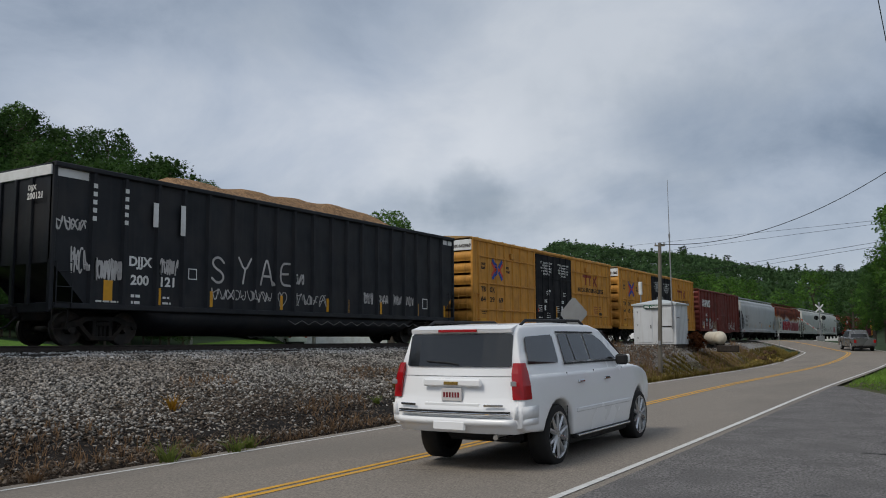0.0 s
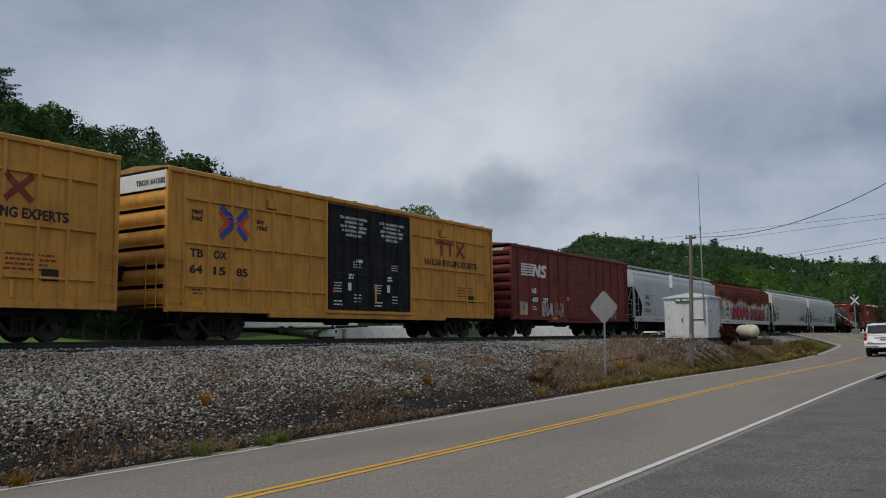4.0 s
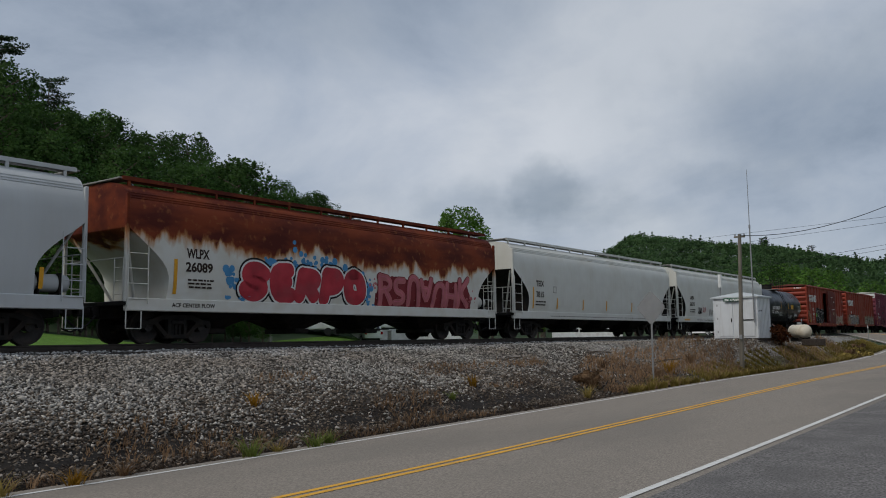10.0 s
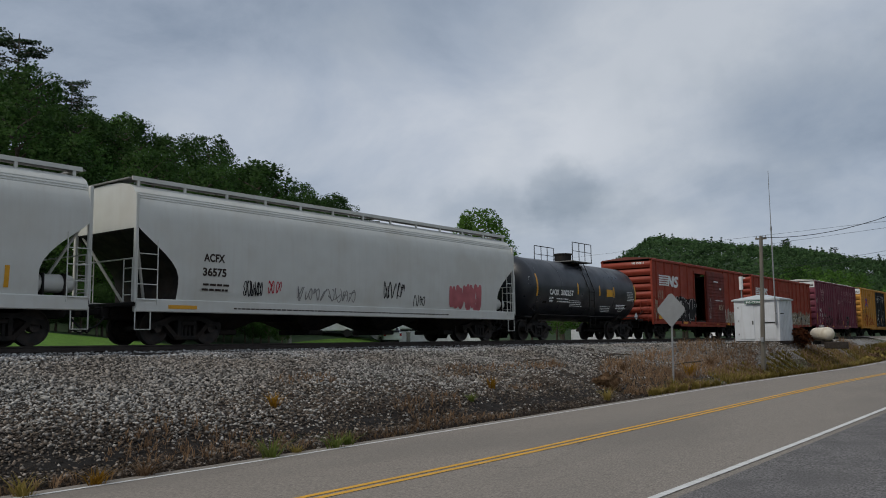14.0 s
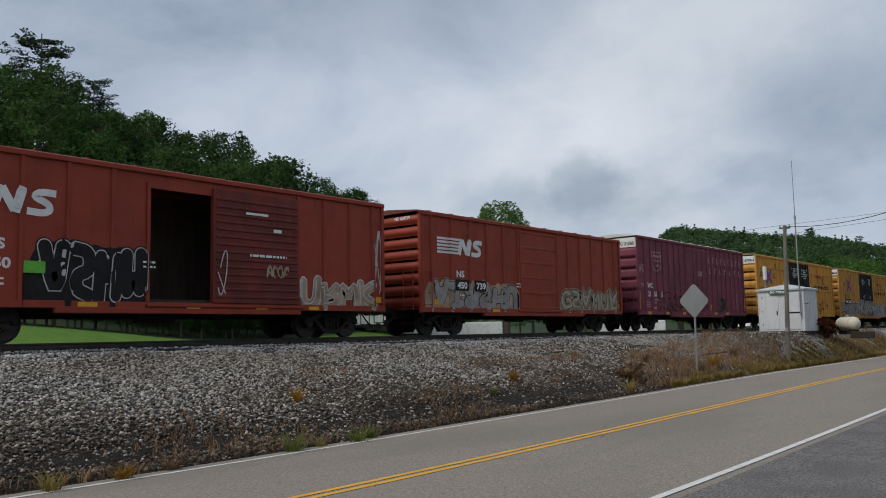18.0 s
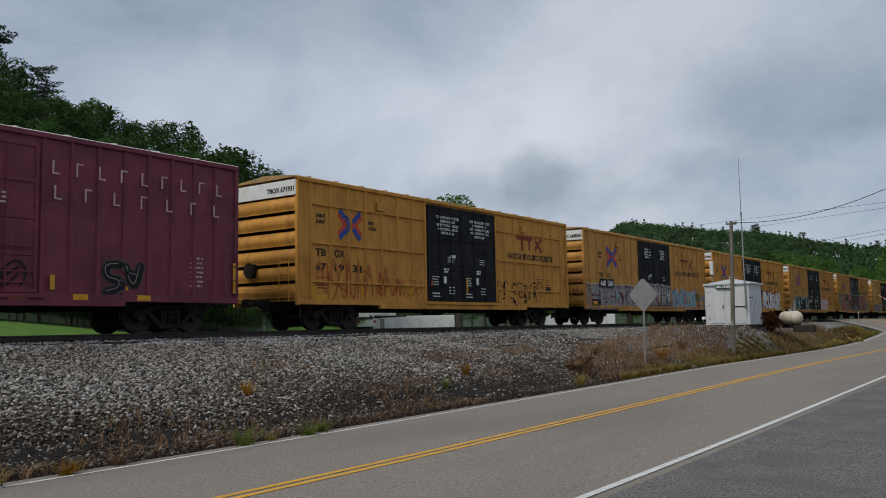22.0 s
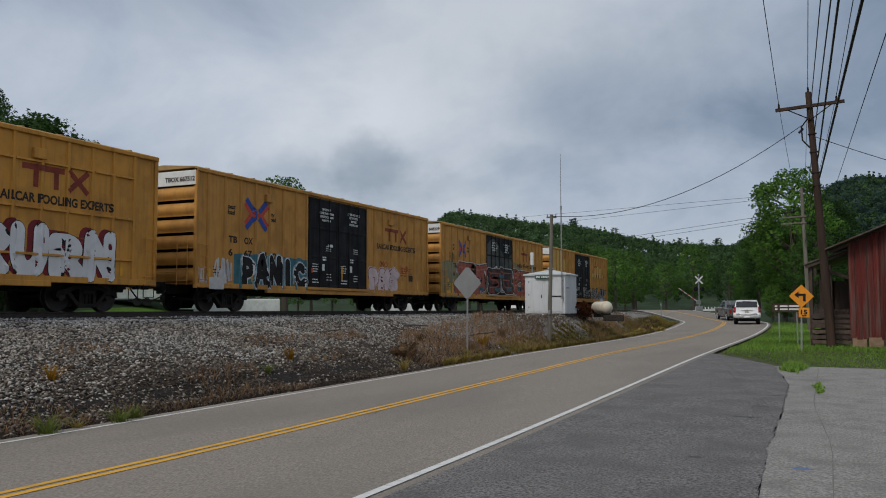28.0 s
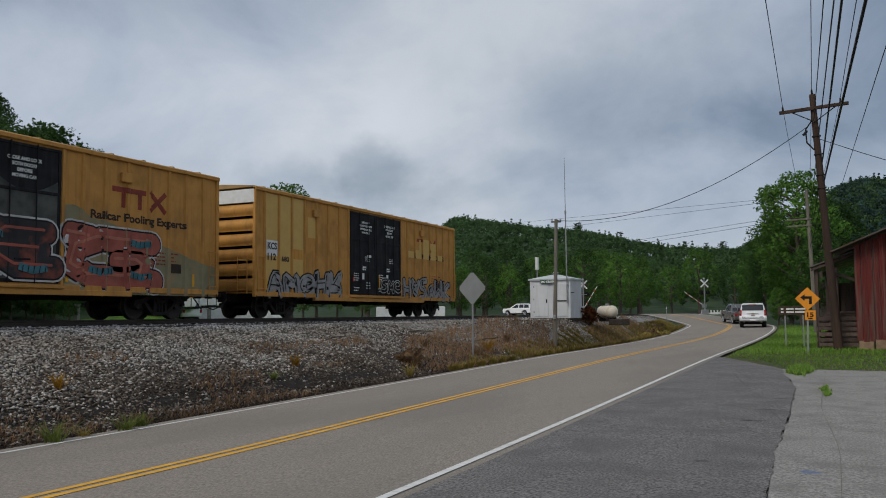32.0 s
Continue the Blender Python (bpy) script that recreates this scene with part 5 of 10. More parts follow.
def stroke(mb, pts, w, surf, lift=0.006, cap=False):
    """A painted line along points (y, z) on a side: one band, mitred at its bends, laid over the posts."""
    P = [pts[0]]
    for (ya, za), (yb, zb) in zip(pts, pts[1:]):
        d = math.hypot(yb - ya, zb - za)
        if d < 1e-4:
            continue
        n = max(1, int(d / 0.09))
        P += [(lerp(ya, yb, k / n), lerp(za, zb, k / n)) for k in range(1, n + 1)]
    if len(P) < 2:
        return mb

    def way(i, j):
        d = math.hypot(P[j][0] - P[i][0], P[j][1] - P[i][1])
        return (P[j][0] - P[i][0]) / d, (P[j][1] - P[i][1]) / d
    # a sharp corner parts the band in two
    for i in range(1, len(P) - 1):
        u, v = way(i - 1, i), way(i, i + 1)
        if u[0] * v[0] + u[1] * v[1] < 0.1:
            e = w / 2 if not cap else 0.0
            stroke(mb, P[:i] + [(P[i][0] + u[0] * e, P[i][1] + u[1] * e)], w, surf, lift, cap)
            return stroke(mb, P[i:], w, surf, lift, cap)
    TURN[0] = (TURN[0] + 1) % 11
    rows = []
    for i, p in enumerate(P):
        u, v = way(max(i - 1, 0), max(i, 1)), way(min(i, len(P) - 2), min(i + 1, len(P) - 1))
        t = (u[0] + v[0], u[1] + v[1])
        q = math.hypot(*t)
        t = (t[0] / q, t[1] / q)
        k = max(t[0] * u[0] + t[1] * u[1], 0.6)
        rows.append((p, t, w / 2 / k))
    if cap:
        (p, t, _), (e, f, _) = rows[0], rows[-1]
        ends = [(c, math.sqrt(1 - c * c)) for c in (0.97, 0.8, 0.45)]
        rows = [((p[0] - t[0] * c * w / 2, p[1] - t[1] * c * w / 2), t, s * w / 2) for c, s in ends] + rows + [((e[0] + f[0] * c * w / 2, e[1] + f[1] * c * w / 2), f, s * w / 2) for c, s in reversed(ends)]
    m = max(2, min(7, int(w / 0.06) + 1))
    o, h = len(mb.v), lift + 0.0005 * TURN[0]
    for p, t, r in rows:
        for j in range(m):
            g = r * (2 * j / (m - 1) - 1)
            y, z = p[0] - t[1] * g, p[1] + t[0] * g
            mb.v.append((max(surf(y, z), surf(y - 0.03, z), surf(y + 0.03, z)) + h, y, z))
    mb.f += [(o + i * m + j, o + i * m + j + 1, o + (i + 1) * m + j + 1, o + (i + 1) * m + j) for i in range(len(rows) - 1) for j in range(m - 1)]
    return mb


def rounded(pts, times=2):
    """A line with its corners cut round."""
    for _ in range(times):
        out = [pts[0]]
        for a, b in zip(pts, pts[1:]):
            out += [(lerp(a[0], b[0], 0.25), lerp(a[1], b[1], 0.25)), (lerp(a[0], b[0], 0.75), lerp(a[1], b[1], 0.75))]
        pts = out + [pts[-1]]
    return pts


def fill(mb, y0, y1, low, high, surf, lift=0.004, col=0.05):
    """Paint between two curves low(y) and high(y) on a side."""
    n = max(1, int((y1 - y0) / col))
    for k in range(n):
        ya, yb = lerp(y0, y1, k / n), lerp(y0, y1, (k + 1) / n)
        la, lb, ha, hb = low(ya), low(yb), high(ya), high(yb)
        if ha - la < 0.01 and hb - lb < 0.01:
            continue
        m = max(1, int((max(ha, hb) - min(la, lb)) / 0.14))
        for j in range(m):
            p = [(ya, lerp(la, ha, j / m)), (yb, lerp(lb, hb, j / m)), (yb, lerp(lb, hb, (j + 1) / m)), (ya, lerp(la, ha, (j + 1) / m))]
            mb.add([(max(surf(c, d), surf(c - 0.03, d), surf(c + 0.03, d)) + lift, c, d) for c, d in p], [(0, 1, 2, 3)])
    return mb


def drape(me, posts, lift, deep=1.5, proud=1.558):
    """Lays a flat painted shape over a ribbed side."""
    b = bmesh.new()
    b.from_mesh(me)
    ys = [v.co.y for v in b.verts]
    for p in posts:
        for o in (-0.075, -0.046, 0.046, 0.075):
            if min(ys) < p + o < max(ys):
                bmesh.ops.bisect_plane(b, geom=b.verts[:] + b.edges[:] + b.faces[:], plane_co=(0, p + o, 0), plane_no=(0, 1, 0))
    if callable(deep):
        zs = [v.co.z for v in b.verts]
        for k in range(int(min(zs) / 0.25), int(max(zs) / 0.25) + 1):
            bmesh.ops.bisect_plane(b, geom=b.verts[:] + b.edges[:] + b.faces[:], plane_co=(0, 0, k * 0.25), plane_no=(0, 0, 1))
        for v in b.verts:
            v.co.x = deep(v.co.y, v.co.z) + lift
        b.to_mesh(me)
        b.free()
        return me
    for v in b.verts:
        k = min((abs(v.co.y - p) for p in posts), default=9)
        v.co.x = lift + lerp(proud, deep, min(max((k - 0.048) / 0.025, 0), 1))
    b.to_mesh(me)
    b.free()
    return me


def side_words(car, text, y0, y1, z, size, material, posts, italic=0.0):
    """Words painted along a ribbed side between two places."""
    ob = lettering(car, text, y0, z, size, material, italic=italic, width=y1 - y0)
    drape(ob.data, posts, 0.004)
    return ob


GLYPHS = (
    [[(0, 0), (0.1, 1)], [(0.1, 1), (0.9, 0.95), (0.95, 0.6), (0.15, 0.5)], [(0.45, 0.5), (1, 0)]],
    [[(0, 1), (0.05, 0.05), (0.95, 0.0), (1, 1)]],
    [[(0, 0), (0.45, 1), (1, 0)], [(0.2, 0.35), (0.8, 0.35)]],
    [[(1, 0.85), (0.5, 1), (0, 0.75), (0, 0.25), (0.5, 0), (1, 0.2), (1, 0.5), (0.6, 0.5)]],
    [[(0, 0), (0.05, 1)], [(0, 0.5), (0.9, 0.55)], [(1, 1), (0.95, 0)]],
    [[(0.95, 0.95), (0.1, 0.9), (0.1, 0.55), (0.9, 0.45), (0.9, 0.05), (0, 0)]],
    [[(0, 1), (1, 0.95)], [(0.5, 1), (0.5, 0)], [(0.1, 0.1), (0.9, 0)]],
    [[(0, 0), (0.05, 1)], [(1, 1), (0.1, 0.5), (1, 0)]],
    [[(0, 0), (0, 1), (0.5, 0.35), (1, 1), (1, 0)]],
)


LETTERS = {
    "S": [[(0.92, 0.8), (0.6, 1), (0.2, 0.95), (0.05, 0.75), (0.3, 0.56), (0.72, 0.44), (0.95, 0.24), (0.75, 0.03), (0.35, 0), (0.05, 0.17)]],
    "E": [[(0.92, 0.97), (0.12, 0.95), (0.08, 0.05), (0.95, 0.03)], [(0.12, 0.5), (0.75, 0.52)]],
    "R": [[(0.1, 0), (0.12, 1)], [(0.12, 0.97), (0.75, 0.97), (0.95, 0.75), (0.72, 0.5), (0.15, 0.47)], [(0.45, 0.47), (0.98, 0)]],
    "P": [[(0.1, 0), (0.12, 1)], [(0.12, 0.97), (0.75, 0.98), (0.98, 0.72), (0.75, 0.45), (0.15, 0.42)]],
    "O": [[(0.5, 1), (0.12, 0.9), (0.02, 0.5), (0.12, 0.1), (0.5, 0), (0.88, 0.1), (0.98, 0.5), (0.88, 0.9), (0.46, 1)]],
    "A": [[(0, 0), (0.4, 1), (0.6, 1), (1, 0)], [(0.2, 0.35), (0.8, 0.35)]],
    "N": [[(0.05, 0), (0.08, 1)], [(0.08, 0.98), (0.92, 0.02)], [(0.92, 0), (0.95, 1)]],
    "I": [[(0.5, 0), (0.5, 1)]],
    "C": [[(0.95, 0.82), (0.6, 1), (0.15, 0.88), (0.02, 0.5), (0.15, 0.12), (0.6, 0), (0.97, 0.18)]],
    "M": [[(0, 0), (0.08, 1)], [(0.08, 0.98), (0.5, 0.4), (0.92, 0.98)], [(0.92, 1), (1, 0)]],
    "U": [[(0.05, 1), (0.05, 0.3), (0.3, 0), (0.7, 0), (0.95, 0.3), (0.95, 1)]],
    "G": [[(0.95, 0.85), (0.55, 1), (0.1, 0.88), (0.03, 0.4), (0.2, 0.03), (0.75, 0.0), (0.97, 0.2), (0.95, 0.5), (0.6, 0.48)]],
    "a": [[(0.5, 0.97), (0.1, 0.95), (0.1, 0.04), (0.92, 0.04), (0.9, 0.95), (0.45, 0.97)], [(-0.04, 1.02), (0.2, 0.96)], [(0.8, 0.96), (1.06, 1.04)], [(-0.14, 0.0), (0.25, 0.03)]],
    "s": [[(0.94, 0.97), (0.1, 0.95), (0.1, 0.52), (0.9, 0.5), (0.9, 0.04), (0.03, 0.03)], [(0.0, 1.03), (0.2, 0.96)]],
    "e": [[(0.95, 0.96), (0.1, 0.95), (0.1, 0.04), (0.95, 0.03)], [(0.12, 0.5), (0.8, 0.5)], [(-0.05, 1.03), (0.2, 0.96)]],
    "g": [[(0.95, 0.94), (0.1, 0.95), (0.08, 0.04), (0.92, 0.04), (0.92, 0.45), (0.55, 0.45)], [(-0.05, 1.03), (0.2, 0.96)], [(0.9, 0.03), (1.1, 0.0)]],
    "Y": [[(0.0, 1), (0.5, 0.45), (1, 1)], [(0.5, 0.5), (0.35, 0)]],
}


def bubble(car, y0, y1, z0, z1, n, surf, fill_mat, line_mat, seed, w=0.05, inner=None, label="spray-painted block letters", halo=None, fat=0.34, word="", shade=None, turns=2):
    """Sprayed letters, or shapes too stylised to read: fat bands with an outline and inner lines, letter by letter."""
    rnd = random.Random(seed)
    n = len(word) or n
    step, last, top = (y1 - y0) / n, None, None
    for k in range(n):
        fm, lm, im, hm, sm = MB(), MB(), MB(), MB(), MB()
        wd = min(step * fat, (z1 - z0) * 0.34)
        a, b = y0 + k * step + wd * 0.42, y0 + (k + 1) * step - wd * 0.36
        lo, hi = z0 + wd * 0.5 + rnd.uniform(0, 0.06) * (z1 - z0), z1 - wd * 0.5 - rnd.uniform(0, 0.18) * (z1 - z0)
        lean = rnd.uniform(-0.12, 0.12) * step
        if word:
            glyph, fy, fz = LETTERS[word[k]], False, False
        else:
            g = rnd.choice([i for i in range(len(GLYPHS)) if i != last])
            last, glyph, fy, fz = g, GLYPHS[g], rnd.choice((True, False)), rnd.choice((True, False))
        for q, band in enumerate(glyph):
            band = [(1 - u if fy else u, 1 - v if fz else v) for u, v in band]
            jit = 0.02 if word else 0.05
            pts = rounded([(lerp(a, b, u) + lean * (v - 0.5) + rnd.uniform(-jit, jit) * step, lerp(lo, hi, v) + rnd.uniform(-jit, jit) * (hi - lo)) for u, v in band], turns)
            up = 0.0012 * q
            if shade:
                stroke(sm, [(p + shade[1], r + shade[2]) for p, r in pts], wd + 2 * w, surf, 0.003 + up, True)
            if halo:
                stroke(hm, pts, wd + 4.2 * w, surf, 0.004 + up, True)
            stroke(lm, pts, wd + 2 * w, surf, 0.012 + up, True)
            stroke(fm, pts, wd, surf, 0.022 + up, True)
            if inner:
                stroke(im, [(p - wd * 0.2, r + wd * 0.12) for p, r in pts], max(wd * 0.13, 0.022), surf, 0.034 + up, True)
        ob = part("letter" if top else "graffiti", fm, fill_mat, top or car, "" if top else label)
        top = top or ob
        for nm, mb, m in (("outline", lm, line_mat), ("halo", hm, halo), ("shading", im, inner), ("shadow", sm, shade and shade[0])):
            if mb.v:
                part(nm, mb, m, top)
    return top


def speckles(car, spots, material, surf, seed, label, r0=0.05, r1=0.14, lift=0.003):
    """Round splashes of paint about some spots (y, z, spread)."""
    rnd = random.Random(seed)
    mb = MB()
    for y, z, sp, n in spots:
        for _ in range(n):
            c, e, r = y + rnd.gauss(0, sp), z + rnd.gauss(0, sp * 0.6), rnd.uniform(r0, r1)
            TURN[0] = (TURN[0] + 1) % 11
            mb.add([(surf(c, e) + lift + 0.0003 * TURN[0], c + r * math.cos(6.283 * i / 12), e + r * math.sin(6.283 * i / 12)) for i in range(12)], [tuple(range(12))])
    return tagged(part("graffiti", mb, material, car, label), kind="stuff")


def ground_coat(car, y0, y1, z0, z1, surf, material, label, wave=0.2, lift=0.002):
    """A ragged coat of paint behind letters."""
    mb = MB()
    fill(mb, y0, y1, lambda y: z0, lambda y: z1 + wave * noise.noise((y * 1.7, z1, 3)) + wave * 0.5 * noise.noise((y * 5.3, z0, 4)) - (z1 - z0) * 0.5 * (1 - smooth01(0, 0.4, min(y - y0, y1 - y))), surf, lift, 0.07)
    return part("graffiti", mb, material, car, label)


def scrawl(car, y0, y1, z0, z1, n, surf, material, seed, w=0.035, label="scrawled spray-paint tag"):
    """A handwritten-looking tag of loops and slashes."""
    rnd = random.Random(seed)
    mb = MB()
    step = (y1 - y0) / n
    for k in range(n):
        c, h = y0 + (k + 0.5) * step, (z0 + z1) / 2
        r, q = step * rnd.uniform(0.32, 0.55), (z1 - z0) / 2 * rnd.uniform(0.65, 1.0)
        a0, turn, ph = rnd.uniform(0, 6.3), rnd.choice((-1, 1)) * rnd.uniform(4.0, 6.6), rnd.uniform(1, 2.4)
        pts = [(c + r * math.cos(a0 + turn * i / 16), h + q * math.sin(ph * (a0 + turn * i / 16))) for i in range(17)]
        stroke(mb, pts, w, surf, 0.007, True)
        if rnd.random() < 0.6:
            stroke(mb, [(c - r, h + q * rnd.uniform(-1, 1)), (c + r * rnd.uniform(0.3, 1), h + q * rnd.uniform(-1, 1))], w, surf, 0.007)
    return part("graffiti", mb, material, car, label)


def small_print(car, y, z, w, rows, surf_x, material, pitch=0.075, h=0.034, seed=1, name="small_print"):
    """Lines of lettering too small to read: short bars."""
    rnd = random.Random(seed)
    mb = MB()
    for r in range(rows):
        yy, end = y + rnd.uniform(0, 0.08) * w, y + w * rnd.uniform(0.8, 1.0)
        while yy < end - 0.02:
            k = min(rnd.uniform(0.06, 0.22), end - yy)
            zz = z - r * pitch
            mb.add([(surf_x, yy, zz), (surf_x, yy + k, zz), (surf_x, yy + k, zz + h), (surf_x, yy, zz + h)], [(0, 1, 2, 3)])
            yy += k + 0.035
    return tagged(part(name, mb, material, car, "small stencilled print"), kind="stuff")


def plate(car, y0, y1, z0, z1, x, material, name="panel", label="", tilt=0.0, thick=0.008):
    return part(name, MB().poly([(x, y0, z0), (x, y1, z0), (x, y1 + tilt, z1), (x, y0 + tilt, z1)], (thick, 0, 0)), material, car, label)


def corrugated_end(car, y, d, h0, h1, material, ribs, half=1.5, top=None, shelf=False):
    """A pressed steel end with horizontal ribs, rounded or like sloping shelves; d: the way it faces."""
    n = 10
    prof = [(0.0, h0)]
    pitch = (h1 - h0) / ribs
    for k in range(ribs):
        for i in range(n + 1):
            u = i / n
            bulge = 0.085 * math.sin(math.pi * min(max((u - 0.18) / 0.64, 0), 1)) ** 0.8
            if shelf:
                bulge = 0.12 * (smooth01(0.08, 0.2, u) - 0.25 * smooth01(0.2, 0.7, u) - 0.75 * smooth01(0.7, 1.0, u))
            prof.append((bulge, h0 + (k + u) * pitch))
    rings = [[(x, y + d * o, z) for o, z in prof] for x in (-half, -half + 0.1, half - 0.1, half)]
    for i in (0, 3):
        rings[i] = [(p[0], y + 0.0 * d, p[2]) for p in rings[i]]
    part("end_wall", MB().loft(rings, closed=False), material, car, smooth=True)
    if top:
        part("end_panel", MB().box(-half, half, min(y, y + d * 0.05), max(y, y + d * 0.05), h1, top, 0.01), M_WHITE, car, "white upper end panel")


def box_side(car, L, H, material, posts, style, door, x_in=1.5, z0=0.98):
    """Posts and rails on both sides of a boxcar."""
    pm = shared(MB().poly([(x_in - 0.01, -0.075, z0), (x_in + 0.055, -0.045, z0), (x_in + 0.055, 0.045, z0), (x_in - 0.01, 0.075, z0)], (0, 0, H - 0.1 - z0)), material, "post")
    for p in posts:
        part("post", pm, material, car, at=pose(0, p, 0))
        part("post", pm, material, car, at=pose(0, p, 0, 0, 0, 180))
    if style == "grid":
        rows = (4.16, 2.87, 1.6)
        cells = list(zip(posts, posts[1:]))
        for a, b in cells:
            if a > door[0] - 0.3 and b < door[1] + 0.3:
                continue
            for z in rows:
                mb = MB().poly([(x_in - 0.005, a + 0.05, z + 0.02), (x_in + 0.07, a + 0.05, z + 0.005), (x_in + 0.075, a + 0.05, z - 0.05), (x_in - 0.005, a + 0.05, z - 0.06)], (0, b - a - 0.1, 0))
                part("side_rail", mb, material, car)


def door_leaf(car, y0, y1, z0, z1, material, x=1.5, name="door", ribs=3, pipes=2):
    """A door leaf with pressed panels, edge frame, lock bars and handles."""
    d = part(name, MB().box(x - 0.02, x + 0.035, y0, y1, z0, z1, 0.01), material, car, "black plug door leaf" if material is M_DOOR else "")
    for k in range(ribs + 1):
        z = lerp(z0 + 0.05, z1 - 0.05, k / ribs)
        part("door_rib", MB().box(x + 0.03, x + 0.06, y0 + 0.03, y1 - 0.03, z - 0.045, z + 0.045, 0.012), material, d)
    for y in (y0 + 0.06, y1 - 0.06):
        part("door_stile", MB().box(x + 0.03, x + 0.062, y - 0.05, y + 0.05, z0 + 0.02, z1 - 0.02, 0.012), material, d)
    for k in range(pipes):
        y = lerp(y0, y1, (k + 1) / (pipes + 1))
        part("lock_bar", MB().cyl((x + 0.085, y, z0 - 0.02), (x + 0.085, y, z1 + 0.02), 0.02, 8), material, d)
    part("door_handle", MB().box(x + 0.09, x + 0.12, (y0 + y1) / 2 - 0.25, (y0 + y1) / 2 + 0.25, z0 + 0.6, z0 + 0.65, 0.01), material, d)
    return d


def under_gear(car, L, yc, lo=0.62):
    part("centre_sill", MB().box(-0.28, 0.28, 0.1, L - 0.1, lo, 0.98, 0.02), M_UNDER, car)
    for k in range(6):
        y = lerp(yc + 1.6, L - yc - 1.6, k / 5)
        part("cross_bearer", MB().poly([(-1.4, y - 0.06, 0.98), (-0.3, y - 0.06, 0.66), (0.3, y - 0.06, 0.66), (1.4, y - 0.06, 0.98)], (0, 0.12, 0)), M_UNDER, car)
    part("air_reservoir", MB().cyl((0.75, L * 0.42, 0.68), (0.75, L * 0.42 + 1.1, 0.68), 0.2, 12), M_UNDER, car)
    part("brake_cylinder", MB().cyl((0.8, L * 0.57, 0.7), (0.8, L * 0.57 + 0.5, 0.7), 0.15, 12), M_UNDER, car)
    part("brake_rod", MB().cyl((0.5, yc + 1, 0.6), (0.5, L - yc - 1, 0.6), 0.02, 6), M_UNDER, car)


def boxcar(key, H, material, posts, style, door, label, leaves, roof, ends=None, low=0.70, yc=2.3, top=None, ribs=7, door_mat=None, open_door=None, shelf=False):
    L = BACK[key] - FRONT[key]
    car = thing("boxcar", label, "boxcar", "railcars of the train")
    CARS[key] = car
    ends = ends or material
    eave = H - 0.1
    if open_door:
        a, b = open_door
        for y0, y1 in ((0.03, a), (b, L - 0.03)):
            part("side_wall", MB().box(1.42, 1.5, y0, y1, 0.98, eave), material, car)
        part("side_wall", MB().box(-1.5, -1.42, 0.03, L - 0.03, 0.98, eave), material, car)
        for y0, y1 in ((0.03, 0.1), (L - 0.1, L - 0.03)):
            part("inner_end", MB().box(-1.42, 1.42, y0, y1, 0.98, eave), material, car)
        part("floor", MB().box(-1.42, 1.42, 0.1, L - 0.1, 0.98, 1.08), M_TIE, car)
        part("door_header", MB().box(1.42, 1.5, a, b, 3.98, eave), material, car)
        part("inner_wall", MB().box(-1.41, -1.36, 0.2, L - 0.2, 1.1, eave - 0.1), M_BARNGREY, car, "dark plywood lining")
    else:
        part("body", MB().box(-1.5, 1.5, 0.03, L - 0.03, 0.95, eave), material, car)
    box_side(car, L, H, material, posts, style, door)
    for y in (0.07, L - 0.07):
        for s in (-1, 1):
            part("corner_post", MB().box(s * 1.43, s * 1.56, y - 0.07, y + 0.07, 0.8, H - 0.02, 0.015), material, car)
    for s in (-1, 1):
        part("top_chord", MB().box(s * 1.44, s * 1.585, 0.0, L, H - 0.13, H, 0.015), material, car)
        part("side_sill", MB().box(s * 1.40, s * 1.555, 0.1, L - 0.1, 0.82, 1.0, 0.012), material, car)
        part("door_sill", MB().box(s * 1.44, s * 1.58, yc + 1.75, L - yc - 1.75, low, 0.86, 0.012), material, car)
    rf = MB()
    rf.loft([[(-1.58, y, H - 0.01), (-1.5, y, H + 0.03), (0, y, H + 0.16), (1.5, y, H + 0.03), (1.58, y, H - 0.01), (0, y, H - 0.02)] for y in (0.0, L)])
    r = part("roof", rf, roof, car)
    for k in range(int(L / 1.3)):
        y = 0.65 + k * 1.3
        part("roof_rib", MB().poly([(-1.5, y - 0.05, H + 0.02), (0, y - 0.05, H + 0.15), (1.5, y - 0.05, H + 0.02), (1.5, y - 0.05, H + 0.06), (0, y - 0.05, H + 0.2), (-1.5, y - 0.05, H + 0.06)], (0, 0.1, 0)), roof, r)
    t = top or eave
    corrugated_end(car, 0.03, -1, 0.98, t, ends, ribs, top=eave if top else None, shelf=shelf)
    corrugated_end(car, L - 0.03, 1, 0.98, t, ends, ribs, top=eave if top else None, shelf=shelf)
    for leaf in leaves:
        door_leaf(car, *leaf[:4], door_mat or material, ribs=leaf[4] if len(leaf) > 4 else 3, pipes=leaf[5] if len(leaf) > 4 else 2)
    part("door_track", MB().box(1.5, 1.63, door[0] - 0.1, door[1] + 0.1, 0.88, 0.96, 0.01), door_mat if door_mat and door_mat is not M_DOOR else material, car)
    under_gear(car, L, yc)
    add_truck(car, key, yc)
    add_truck(car, key, L - yc)
    add_coupler(car, 0.0, -1)
    add_coupler(car, L, 1)
    for s in (1, -1):
        side_ladder(car, 0.1, 0.55, 0.98, 2.35, s * 1.62, material)
        side_ladder(car, L - 0.55, L - 0.1, 0.98, 2.35, s * 1.62, material)
        stirrup(car, 0.1, 0.55, s * 1.55, 0.45, 0.85, M_UNDER)
        stirrup(car, L - 0.55, L - 0.1, s * 1.55, 0.45, 0.85, M_UNDER)
